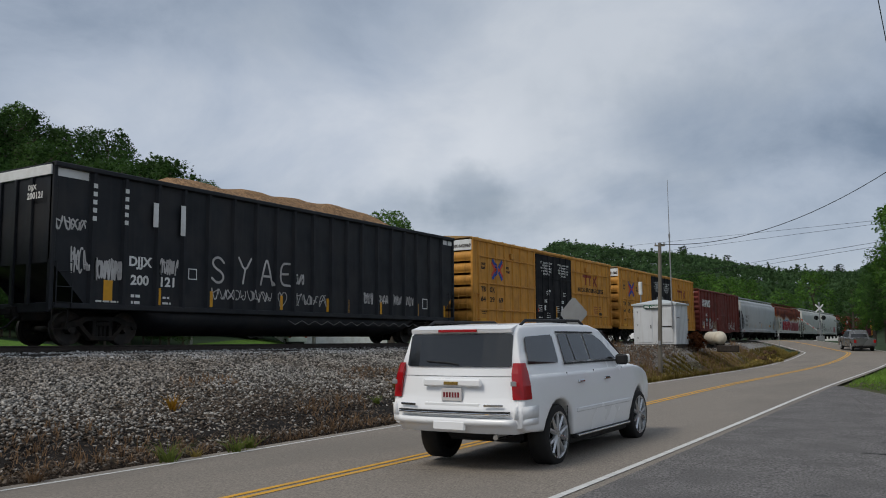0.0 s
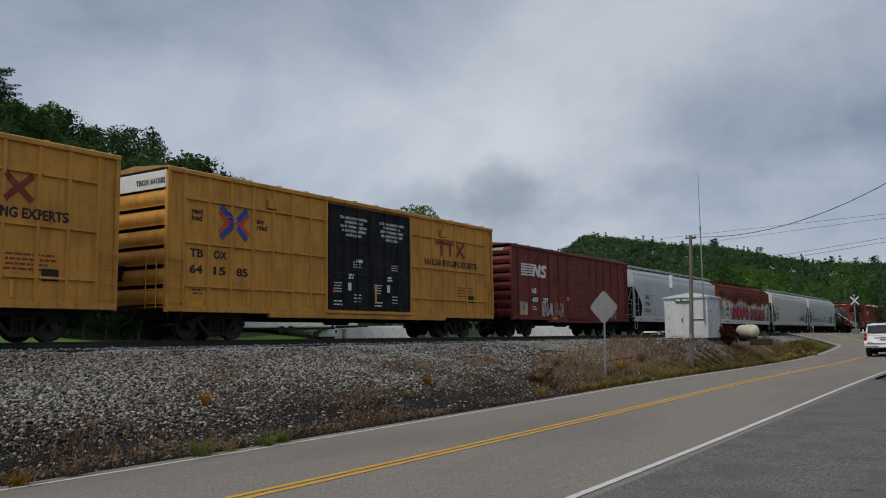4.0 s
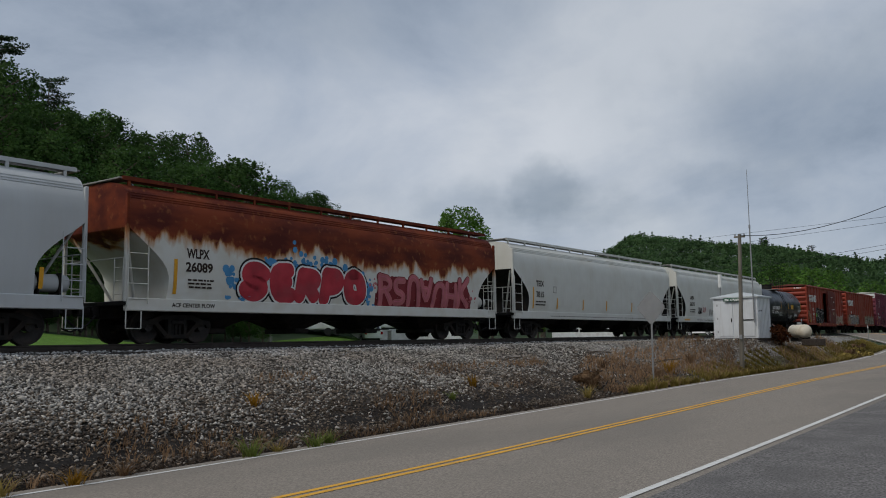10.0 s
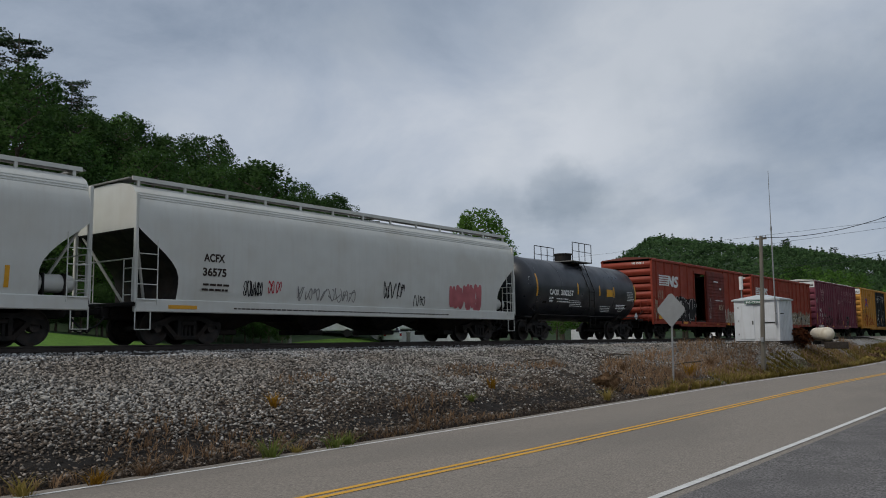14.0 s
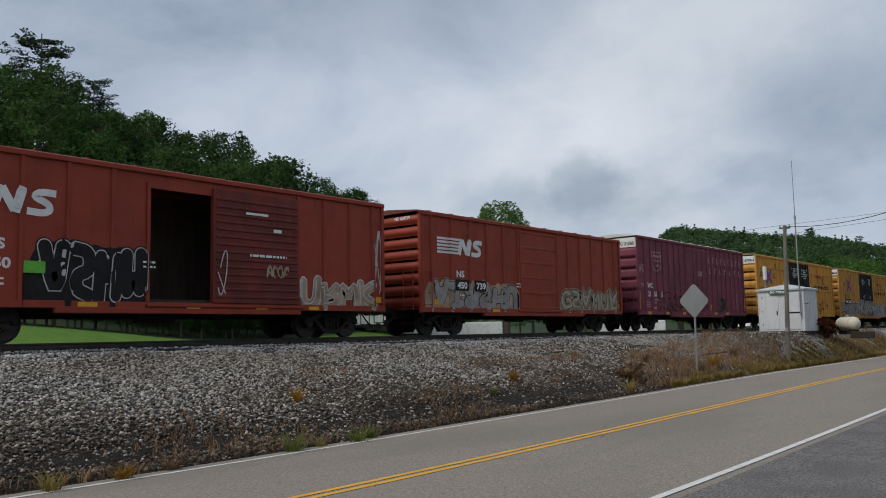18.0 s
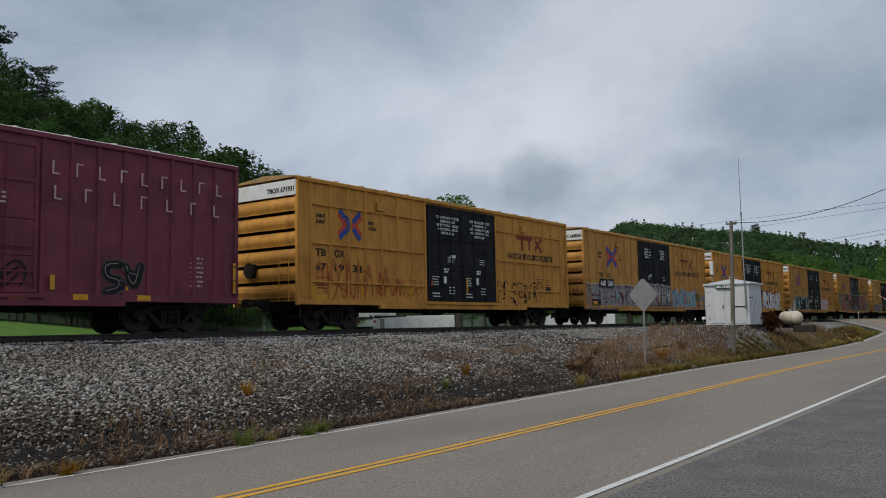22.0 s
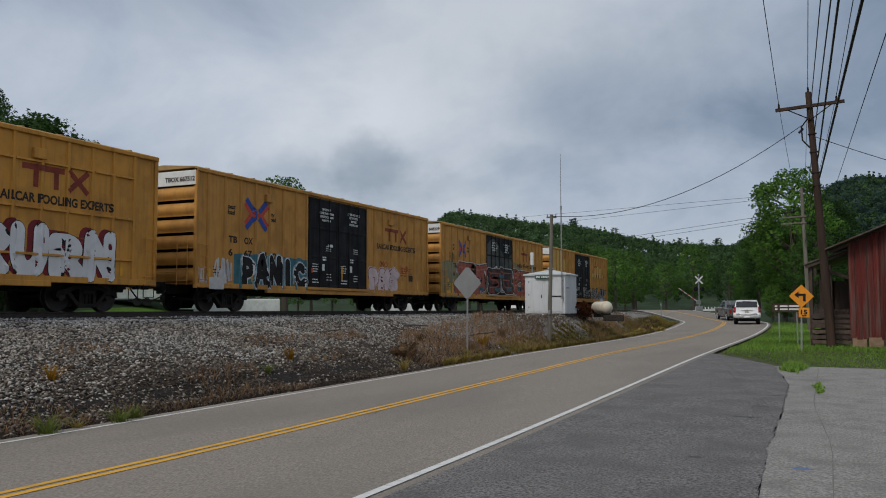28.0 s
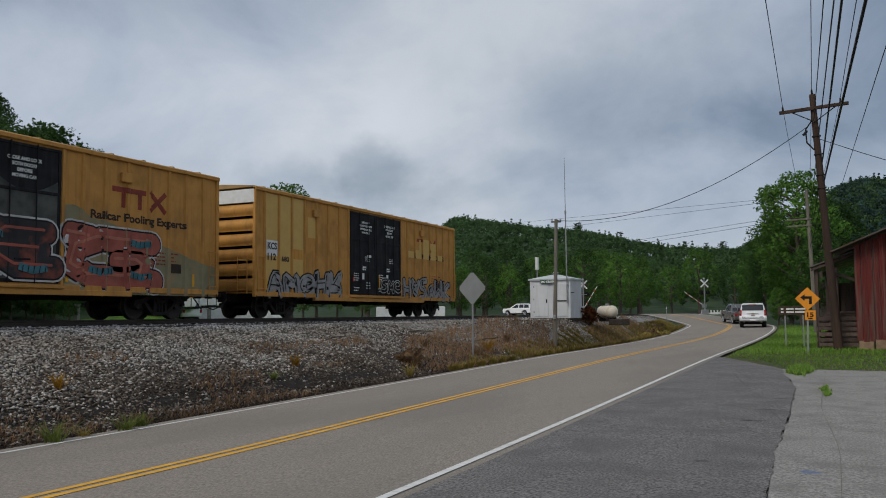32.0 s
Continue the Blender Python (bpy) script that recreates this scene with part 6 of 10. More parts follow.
    for y, d in ((0.03, -1), (L - 0.03, 1)):
        mb = MB()
        for x in (0.85, 1.3):
            mb.cyl((x, y + d * 0.17, 0.9), (x, y + d * 0.17, 2.3), 0.016, 6)
        for k in range(4):
            mb.cyl((0.85, y + d * 0.17, 1.05 + k * 0.38), (1.3, y + d * 0.17, 1.05 + k * 0.38), 0.014, 6)
        mb.tube([(-1.3, y + d * 0.17, 1.35), (0.85, y + d * 0.17, 1.35)], 0.014)
        part("end_ladder", mb, material, car)
    part("brake_wheel", MB().cyl((-0.55, -0.15, 2.0), (-0.55, -0.19, 2.0), 0.26, 14), M_UNDER, car)
    part("brake_housing", MB().box(-0.75, -0.35, -0.13, 0.0, 1.75, 2.2, 0.02), M_UNDER, car)
    return car, L


POSTS_60 = [0.63, 1.55, 2.43, 3.34, 4.22, 5.12, 6.02, 6.8, 11.85, 12.55, 13.38, 14.28, 15.16, 16.05, 16.86, 17.7]
SURF_60 = surf_ribbed(POSTS_60)


def reflectors(car, spots, z0=1.12, z1=1.55, w=0.1, x=1.512):
    for y in spots:
        plate(car, y, y + w, z0, z1, x, M_REFLECT, "reflector", "amber reflector strip")


def cross_mark(car, y, z, w, h):
    """The blue cross with red chevrons, as plain shapes."""
    b, r = MB(), MB()
    c = w * 0.15
    for s in (-1, 1):
        # one blue arm bends at the middle, the other is broken by it
        arm = [(y + s * w * 0.44, z + h * 0.48), (y + s * w * 0.09, z + h * 0.09), (y + s * w * 0.09, z - h * 0.09), (y + s * w * 0.44, z - h * 0.48)] if s < 0 else [(y + w * 0.44, z + h * 0.48), (y + w * 0.12, z + h * 0.1)]
        stroke(b, arm, c, SURF_60, 0.012)
        stroke(r, [(y + s * w * 0.47, z + h * 0.36), (y + s * w * 0.17, z), (y + s * w * 0.47, z - h * 0.36)], c * 1.25, SURF_60, 0.008)
    stroke(b, [(y + w * 0.12, z - h * 0.1), (y + w * 0.44, z - h * 0.48)], c, SURF_60, 0.012)
    part("emblem", b, M_BLUE, car, "blue cross emblem with red chevrons")
    part("emblem", r, M_REDX, car, "red chevrons of the emblem")


def pool_mark(car, y0, y1, z0, z1, material):
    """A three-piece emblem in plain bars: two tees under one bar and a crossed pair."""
    mb = MB()
    w, t = y1 - y0, (z1 - z0) * 0.26
    stroke(mb, [(y0, z1 - t / 2), (y0 + w * 0.62, z1 - t / 2)], t, SURF_60)
    for k in (0.2, 0.5):
        stroke(mb, [(y0 + w * k, z1 - t), (y0 + w * k, z0)], t, SURF_60)
    stroke(mb, [(y0 + w * 0.68, z1), (y1, z0)], t, SURF_60)
    stroke(mb, [(y1, z1), (y0 + w * 0.68, z0)], t, SURF_60)
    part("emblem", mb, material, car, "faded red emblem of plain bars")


NOTICE = (("IMPORTANT", "CLOSE THIS DOOR", "BEFORE CLOSING", "MAIN DOOR"), ("CLOSE AND LOCK", "BOTH DOORS", "BEFORE", "MOVING CAR"))
NOTICE_LONG = ("CLOSE AND LOCK BOTH DOORS", "BEFORE MOVING CAR", "CIERRE Y PONGA EL SEGURO", "AMBAS PUERTAS ANTES DE", "MOVER EL CARRO")


def door_print(car, y0, y1, seed, grid=False):
    for k, y in enumerate((y0 + 0.75, y0 + 3.05)):
        lines = NOTICE_LONG if grid else NOTICE[k]
        for i, s in enumerate(lines):
            w = len(s) * (0.062 if grid else 0.078)
            lettering(car, s, y + 0.6 - w / 2, 4.3 - 0.155 * i, 0.095, M_WHITE, 1.568, width=w, name="notice")
        small_print(car, y - 0.5, 1.95, 0.5, 4, 1.565, M_WHITE, 0.1, 0.04, seed + 14 + k)
        small_print(car, y + 0.3, 2.25, 0.35, 2, 1.565, M_WHITE, 0.1, 0.07, seed + 17 + k)
        small_print(car, y + 0.6, 1.55, 0.45, 3, 1.565, M_WHITE, 0.12, 0.04, seed + 20 + k)
        small_print(car, y + 0.55, 2.75, 0.5, 3, 1.565, M_WHITE, 0.09, 0.03, seed + 24 + k)
        plate(car, y + 0.28, y + 0.46, 1.72, 2.0, 1.563, M_WHITE, "placard", "white placard")
        small_print(car, y - 0.5, 1.3, 0.55, 2, 1.565, M_WHITE, 0.12, 0.05, seed + 30 + k)
    plate(car, y0 + 0.2, y0 + 0.3, 1.6, 1.8, 1.563, M_REDX, "placard", "small red placard")
    plate(car, y0 + 2.6, y0 + 2.7, 1.35, 1.95, 1.563, M_REFLECT, "reflector", "amber reflector strip")
    plate(car, y0 + 1.5, y0 + 1.85, 2.75, 2.87, 1.563, M_WHITE, "placard", "white placard")


def pool_boxcar(key, grid, label, number, mark=(2.55, 3.57, 1.2, 1.0), words=True, base=None, logo=None, marks="TBOX"):
    base = base or (M_YEL if grid else M_YEL2)
    car, L = boxcar(key, 4.97, base, POSTS_60, "grid" if grid else "plain", (6.9, 11.78), label, [(6.92, 9.23, 1.02, 4.78), (9.27, 11.76, 1.02, 4.78)], M_ROOF, top=4.36, door_mat=M_DOOR, ribs=6)
    if mark:
        cross_mark(car, *mark)
    ny, nz = (0.86, 2.44) if grid else (1.78, 2.5)
    if words:
        wy = mark[0] - mark[2] / 2 - (1.05 if grid else 0.98)
        for k, s in enumerate(("next", "load")):
            lettering(car, s, wy, 3.72 - 0.2 * k, 0.17, M_LETTER, italic=0.15)
        for k, s in enumerate(("any", "road")):
            lettering(car, s, mark[0] + mark[2] / 2 + (0.35 if grid else 0.1), 3.68 - 0.2 * k, 0.17, M_LETTER, italic=0.15)
    if marks:
        lettering(car, marks[:2], ny, nz, 0.24, M_LETTER, width=0.5)
        lettering(car, marks[2:], ny + 0.9, nz, 0.24, M_LETTER, width=0.52)
    for k, s in enumerate(number):
        lettering(car, s, ny + 0.0 + 0.9 * k, nz - 0.48, 0.24, M_LETTER, width=0.24 * len(s))
    pool_mark(car, *(logo or ((13.65, 15.9, 3.42, 4.05))), M_REDLET)
    side_words(car, "RAILCAR POOLING EXPERTS" if key != 17 else "Railcar Pooling Experts", 12.85, 16.85, 3.0, 0.25, M_LETTER, POSTS_60)
    door_print(car, 6.9, 11.78, key * 31, grid)
    reflectors(car, (0.72, 3.1, 5.85, 12.0, 15.4, 17.2), 1.08, 1.5)
    plate(car, 0.8, 1.35, 1.0, 1.14, 1.512, M_REFLECT, "placard", "yellow warning placard")
    plate(car, 16.2, 16.65, 1.5, 1.8, 1.512, M_LETTER, "placard", "black stencil panel")
    small_print(car, 0.95, 1.55, 0.5, 3, 1.508, M_LETTER, 0.1, 0.04, key)
    small_print(car, 15.2, 2.1, 1.4, 4, 1.508, M_REDLET, 0.12, 0.05, key + 3)
    for y in (4.25, 14.3):
        for z in (4.2,):
            part("lift_bracket", MB().box(1.5, 1.62, y - 0.35, y + 0.08, z, z + 0.3, 0.02), base, car)
    if marks:
        lettering_end(car, marks + " " + "".join(number).replace(" ", ""), 0.15, 4.5)
    return car


def lettering_end(car, text, x, z, size=0.16, y=-0.028, material=None):
    """A line of letters on the leading end, read from outside."""
    ob = lettering(car, text, 0, 0, size, material or M_LETTER, 0.0)
    ob.data.transform(Matrix(((0, 1, 0, x), (-1, 0, 0, y), (0, 0, 1, z), (0, 0, 0, 1))))
    return ob


# ---- covered hoppers ----
HOP_PROFILE = [(1.18, 1.47), (1.5, 1.53), (2.0, 1.56), (2.8, 1.57), (3.3, 1.55), (3.62, 1.52), (3.66, 1.50), (3.80, 1.47), (3.84, 1.43), (3.97, 1.38), (4.12, 1.27), (4.25, 1.05), (4.34, 0.6), (4.36, 0.0)]


def hop_x(z):
    return float(np.interp(z, [p[0] for p in HOP_PROFILE], [p[1] for p in HOP_PROFILE]))


def surf_hop(y, z):
    return hop_x(z)


def hop_start(z):
    """Where the side begins, along the car, at a height: the end is cut away below."""
    if z > 3.05:
        return 0.06
    u = (3.05 - z) / 1.85
    return 0.06 + 1.25 * math.sin(min(u / 0.72, 1.0) * math.pi / 2) ** 1.15 - 0.12 * max(u - 0.75, 0)


def hopper(key, material, label, slab=False, ladder_mat=None, bins=4):
    L = BACK[key] - FRONT[key]
    car = thing("hopper_car", label, "hopper car", "railcars of the train")
    CARS[key] = car
    zs = [1.18, 1.3, 1.45, 1.6, 1.8, 2.0, 2.2, 2.4, 2.6, 2.8, 2.95, 3.05, 3.06, 3.3, 3.62, 3.66, 3.80, 3.84, 3.97, 4.12, 4.25, 4.34, 4.36]
    mb = MB()
    cols = 14
    for s in (1, -1):
        rows = []
        for z in zs:
            a = hop_start(z)
            rows.append([(s * hop_x(z), lerp(a, L - a, i / cols), z) for i in range(cols + 1)])
        mb.loft(rows, closed=False)
    part("body", mb, material, car, smooth=True)
    for z in (3.86, 3.93, 4.0):
        for s in (1, -1):
            part("side_bead", MB().cyl((s * hop_x(z), 0.1, z), (s * hop_x(z), L - 0.1, z), 0.018, 6), material, car)
    for d in (0, 1):
        sheet, upper = MB(), MB()
        low = [z for z in zs if z <= 3.06]
        high = [z for z in zs if z >= 3.05]
        for group, target in ((low, sheet), (high, upper)):
            target.loft([[(x, (hop_start(z) if d == 0 else L - hop_start(z)), z) for x in (-hop_x(z), 0, hop_x(z))] for z in group], closed=False)
        # except on the rusted car, the near-black colour stands for shade in the recess
        part("slope_sheet", sheet, M_UNDER if not slab else M_HOPRUST, car, "sloping end sheet, rusted or coloured dark for the recess shade", smooth=True)
        part("end_wall", upper, material, car)
    for s in (-1, 1):
        part("side_sill", MB().box(s * 1.36, s * 1.56, 0.05, L - 0.05, 0.86, 1.2, 0.02), material, car)
    part("end_deck", MB().box(-1.5, 1.5, 0.0, 1.3, 1.0, 1.12, 0.02), M_UNDER, car)
    part("end_deck", MB().box(-1.5, 1.5, L - 1.3, L, 1.0, 1.12, 0.02), M_UNDER, car)
    lm = ladder_mat or material
    for y, d in ((0.04, 1), (L - 0.04, -1)):
        for s in (-1, 1):
            part("corner_post", MB().box(s * 1.44, s * 1.54, y - 0.05, y + 0.05, 1.1, 3.95, 0.015), lm, car)
            part("end_brace", MB().cyl((s * 1.3, y + d * 0.1, 3.0), (s * 0.5, y + d * 0.9, 1.15), 0.04, 8), lm, car)
            side_ladder(car, min(y, y + d * 0.6), max(y, y + d * 0.6), 1.05, 2.75, s * 1.58, lm)
            stirrup(car, min(y, y + d * 0.45), max(y, y + d * 0.45), s * 1.52, 0.4, 0.95, lm)
        mb = MB()
        mb.tube([(-1.4, y, 2.25), (1.4, y, 2.25)], 0.018)
        for x in (0.95, 1.35):
            mb.cyl((x, y, 1.1), (x, y, 2.25), 0.016, 6)
        for k in range(3):
            mb.cyl((0.95, y, 1.3 + k * 0.35), (1.35, y, 1.3 + k * 0.35), 0.014, 6)
        part("end_rail", mb, lm, car)
    part("air_reservoir", MB().loft([[(0.95 + r * math.cos(6.283 * i / 16), y, 1.52 + r * math.sin(6.283 * i / 16)) for i in range(16)] for y, r in ((L - 1.32, 0.08), (L - 1.25, 0.2), (L - 1.15, 0.23), (L - 0.3, 0.23), (L - 0.2, 0.2), (L - 0.14, 0.08))]), material, car, smooth=True)
    part("reservoir_strap", MB().box(0.7, 1.2, L - 0.5, L - 0.44, 1.1, 1.76, 0.01).box(0.7, 1.2, L - 1.05, L - 0.99, 1.1, 1.76, 0.01), M_UNDER, car)
    # running boards on brackets over the roof
    for s in (-1, 1):
        part("running_board", MB().box(s * 0.62, s * 1.12, 0.1, L - 0.1, 4.40, 4.45, 0.01), M_GRATE if not slab else M_HOPRUST, car, "steel grating walkway")
        part("walk_edge", MB().box(s * 1.12, s * 1.15, 0.1, L - 0.1, 4.36, 4.47), lm, car)
        k = 0.3
        while k < L:
            part("board_bracket", MB().box(s * 1.08, s * 1.14, k - 0.04, k + 0.04, 4.02, 4.4, 0.008), lm, car)
            k += 1.45
    for y in (0.1, L - 0.1):
        part("running_board", MB().box(-1.12, 1.12, y - 0.1, y + 0.3 if y < 1 else y + 0.1, 4.38, 4.43, 0.01), M_GRATE, car)
    for k in range(bins):
        yc, hw = lerp(3.6, L - 3.6, k / (bins - 1)), (L - 7.2) / (bins - 1) / 2 * 0.92
        mb = MB().loft([[(-1.3, yc - hw, 1.0), (1.3, yc - hw, 1.0), (1.3, yc + hw, 1.0), (-1.3, yc + hw, 1.0)], [(-0.55, yc - 0.35, 0.42), (0.55, yc - 0.35, 0.42), (0.55, yc + 0.35, 0.42), (-0.55, yc + 0.35, 0.42)]])
        b = part("discharge_bin", mb, M_UNDER, car, "grimy tapered discharge bin")
        part("outlet_gate", MB().box(-0.75, 0.75, yc - 0.32, yc + 0.32, 0.26, 0.42, 0.03), M_UNDER, b)
    part("centre_sill", MB().box(-0.28, 0.28, 0.1, L - 0.1, 0.68, 1.0, 0.02), M_UNDER, car)
    add_truck(car, key, 1.95)
    add_truck(car, key, L - 1.95)
    add_coupler(car, 0.0, -1)
    add_coupler(car, L, 1)
    return car, L


def hop_reflectors(car, spots, material=None):
    for k, y in enumerate(spots):
        mb = MB()
        fill(mb, y, y + 0.11, lambda v: 1.34, lambda v: 2.3 if k == 0 and y < 2 else 1.85, surf_hop, 0.012, 0.11)
        part("reflector", mb, material or M_REFLECT, car, "amber reflector strip")


# ---- tank car ----
def tank_car(key):
    L = BACK[key] - FRONT[key]
    car = thing("tank_car", "black cylindrical tank car with white stencilled marks", "tank car", "railcars of the train")
    CARS[key] = car
    R, zc = 1.46, 2.36
    rings = []
    for k in range(9):
        a = math.pi / 2 * k / 8
        rings.append((0.22 + 0.72 * (1 - math.cos(a)), R * max(math.sin(a), 0.01)))
    body = [(y, r) for y, r in rings] + [(L * k / 8, R) for k in range(2, 7)] + [(L - y, r) for y, r in reversed(rings)]
    part("tank", MB().loft([[(r * math.cos(2 * math.pi * i / 40), y, zc + r * math.sin(2 * math.pi * i / 40)) for i in range(40)] for y, r in body]), M_TANK, car, smooth=True)
    for y in (1.2, 3.3, L / 2, L - 3.3, L - 1.2):
        part("weld_band", MB().loft([[((R + o) * math.cos(2 * math.pi * i / 40), y + dy, zc + (R + o) * math.sin(2 * math.pi * i / 40)) for i in range(40)] for dy, o in ((-0.03, 0.0), (-0.015, 0.006), (0.015, 0.006), (0.03, 0.0))], caps=False), M_TANK, car, smooth=True)
    for y0, y1 in ((0.0, 2.9), (L - 2.9, L)):
        part("stub_sill", MB().box(-0.35, 0.35, y0, y1, 0.62, 1.05, 0.02), M_UNDER, car)
        part("end_platform", MB().box(-1.45, 1.45, y0 if y0 == 0 else L - 0.6, 0.6 if y0 == 0 else y1, 0.98, 1.06, 0.01), M_UNDER, car)
        yb = 1.9 if y0 == 0 else L - 1.9
        part("saddle", MB().poly([(-1.35, yb - 0.15, 1.75), (-0.6, yb - 0.15, 0.8), (0.6, yb - 0.15, 0.8), (1.35, yb - 0.15, 1.75), (0.8, yb - 0.15, 1.1), (-0.8, yb - 0.15, 1.1)], (0, 0.3, 0)), M_UNDER, car)
    for s in (-1, 1):
        part("handrail", MB().tube([(s * 1.5, 0.1, 1.5), (s * 1.55, 1.0, 1.12), (s * 1.55, L - 1.0, 1.12), (s * 1.5, L - 0.1, 1.5)], 0.02), M_UNDER, car)
        part("side_ladder", MB().tube([(s * 1.56, L / 2 - 0.25, 0.55), (s * 1.56, L / 2 - 0.25, 2.4), (s * 1.0, L / 2 - 0.25, 3.75)], 0.02).tube([(s * 1.56, L / 2 + 0.25, 0.55), (s * 1.56, L / 2 + 0.25, 2.4), (s * 1.0, L / 2 + 0.25, 3.75)], 0.02).tube([(s * 1.56, L / 2 - 0.25, 0.7), (s * 1.56, L / 2 + 0.25, 0.7)], 0.016).tube([(s * 1.56, L / 2 - 0.25, 1.1), (s * 1.56, L / 2 + 0.25, 1.1)], 0.016).tube([(s * 1.56, L / 2 - 0.25, 1.5), (s * 1.56, L / 2 + 0.25, 1.5)], 0.016).tube([(s * 1.56, L / 2 - 0.25, 1.9), (s * 1.56, L / 2 + 0.25, 1.9)], 0.016).tube([(s * 1.56, L / 2 - 0.25, 2.3), (s * 1.56, L / 2 + 0.25, 2.3)], 0.016), M_UNDER, car)
        for y in (0.15, L - 0.6):
            stirrup(car, y, y + 0.45, s * 1.45, 0.42, 1.0, M_UNDER)
    y = L / 2
    part("dome_housing", MB().cyl((0, y, 3.7), (0, y, 4.22), 0.42, 20).cyl((0, y, 4.22), (0, y, 4.28), 0.46, 20), M_UNDER, car)
    pf = part("top_platform", MB().box(-1.1, 1.1, y - 1.0, y + 1.0, 3.78, 3.83, 0.01), M_GRATE, car, "steel grating platform")
    for s in (-1, 1):
        mb = MB().tube([(s * 1.08, y - 0.95, 4.72), (s * 1.08, y + 0.95, 4.72)], 0.022)
        for yy in (y - 0.95, y - 0.3, y + 0.3, y + 0.95):
            mb.cyl((s * 1.08, yy, 3.8), (s * 1.08, yy, 4.72), 0.02, 6)
        mb.tube([(s * 1.08, y - 0.95, 4.3), (s * 1.08, y + 0.95, 4.3)], 0.016)
        part("platform_rail", mb, M_UNDER, pf)

    def surf(yy, z):
        return math.sqrt(max(R * R - (z - zc) ** 2, 0.01))
    for s, yy, z, h, w in (("CAOX", 2.15, 2.06, 0.25, 0.85), ("300257", 3.15, 2.06, 0.25, 1.2)):
        lettering(car, s, yy, z, h, M_WHITE, 1.468, width=w)
    for k, (s, yy) in enumerate((("LD LMT", 2.1), ("LT WT", 2.1))):
        lettering(car, s, yy, 1.86 - 0.14 * k, 0.085, M_WHITE, 1.452)
    small_print(car, 2.75, 1.86, 1.2, 2, 1.452, M_WHITE, 0.13, 0.05, 3)
    small_print(car, 0.62, 2.75, 0.42, 5, 1.30, M_WHITE, 0.09, 0.05, 8)
    small_print(car, 3.9, 1.82, 1.3, 4, 1.445, M_WHITE, 0.085, 0.025, 4)
    small_print(car, 7.0, 1.62, 1.2, 4, 1.41, M_WHITE, 0.085, 0.025, 5)
    small_print(car, 8.7, 1.72, 1.2, 3, 1.43, M_WHITE, 0.085, 0.04, 6)
    small_print(car, 10.05, 2.42, 0.85, 6, 1.474, M_WHITE, 0.085, 0.03, 7)
    for yy, za, zb in ((1.05, 1.95, 2.95), (4.75, 2.15, 2.68), (6.95, 2.15, 2.66), (8.5, 2.12, 2.64), (11.0, 2.0, 2.85)):
        mb = MB()
        fill(mb, yy, yy + 0.12, lambda v, za=za: za, lambda v, zb=zb: zb, surf, 0.006, 0.12)
        part("reflector", mb, M_REFLECT, car, "amber reflector strip")
    mb = MB()
    fill(mb, 7.75, 8.4, lambda v: 2.14, lambda v: 2.5, surf, 0.012, 0.08)
    part("placard", mb, M_REFLECT, car, "yellow inspection panel")
    mb = MB()
    stroke(mb, [(9.5, 1.45), (9.9, 1.45), (9.9, 1.75), (9.5, 1.75), (9.5, 1.45)], 0.035, surf)
    part("stencil_box", mb, M_WHITE, car)
    part("placard", MB().poly([(1.42, 11.15, 1.0), (1.42, 11.35, 1.2), (1.42, 11.15, 1.4), (1.42, 10.95, 1.2)], (0.01, 0, 0)), M_WHITE, car, "white diamond hazard placard")
    add_truck(car, key, 1.75)
    add_truck(car, key, L - 1.75)
    add_coupler(car, 0.0, -1)
    add_coupler(car, L, 1)
    return car


# ---- wood-chip gondola ----
GON_POSTS = [1.2, 2.21, 3.34, 4.31, 5.27, 6.33, 7.35, 8.3, 9.2, 10.2, 11.22, 12.13, 13.06, 14.07, 15.05, 15.95, 16.86, 17.91, 18.9]


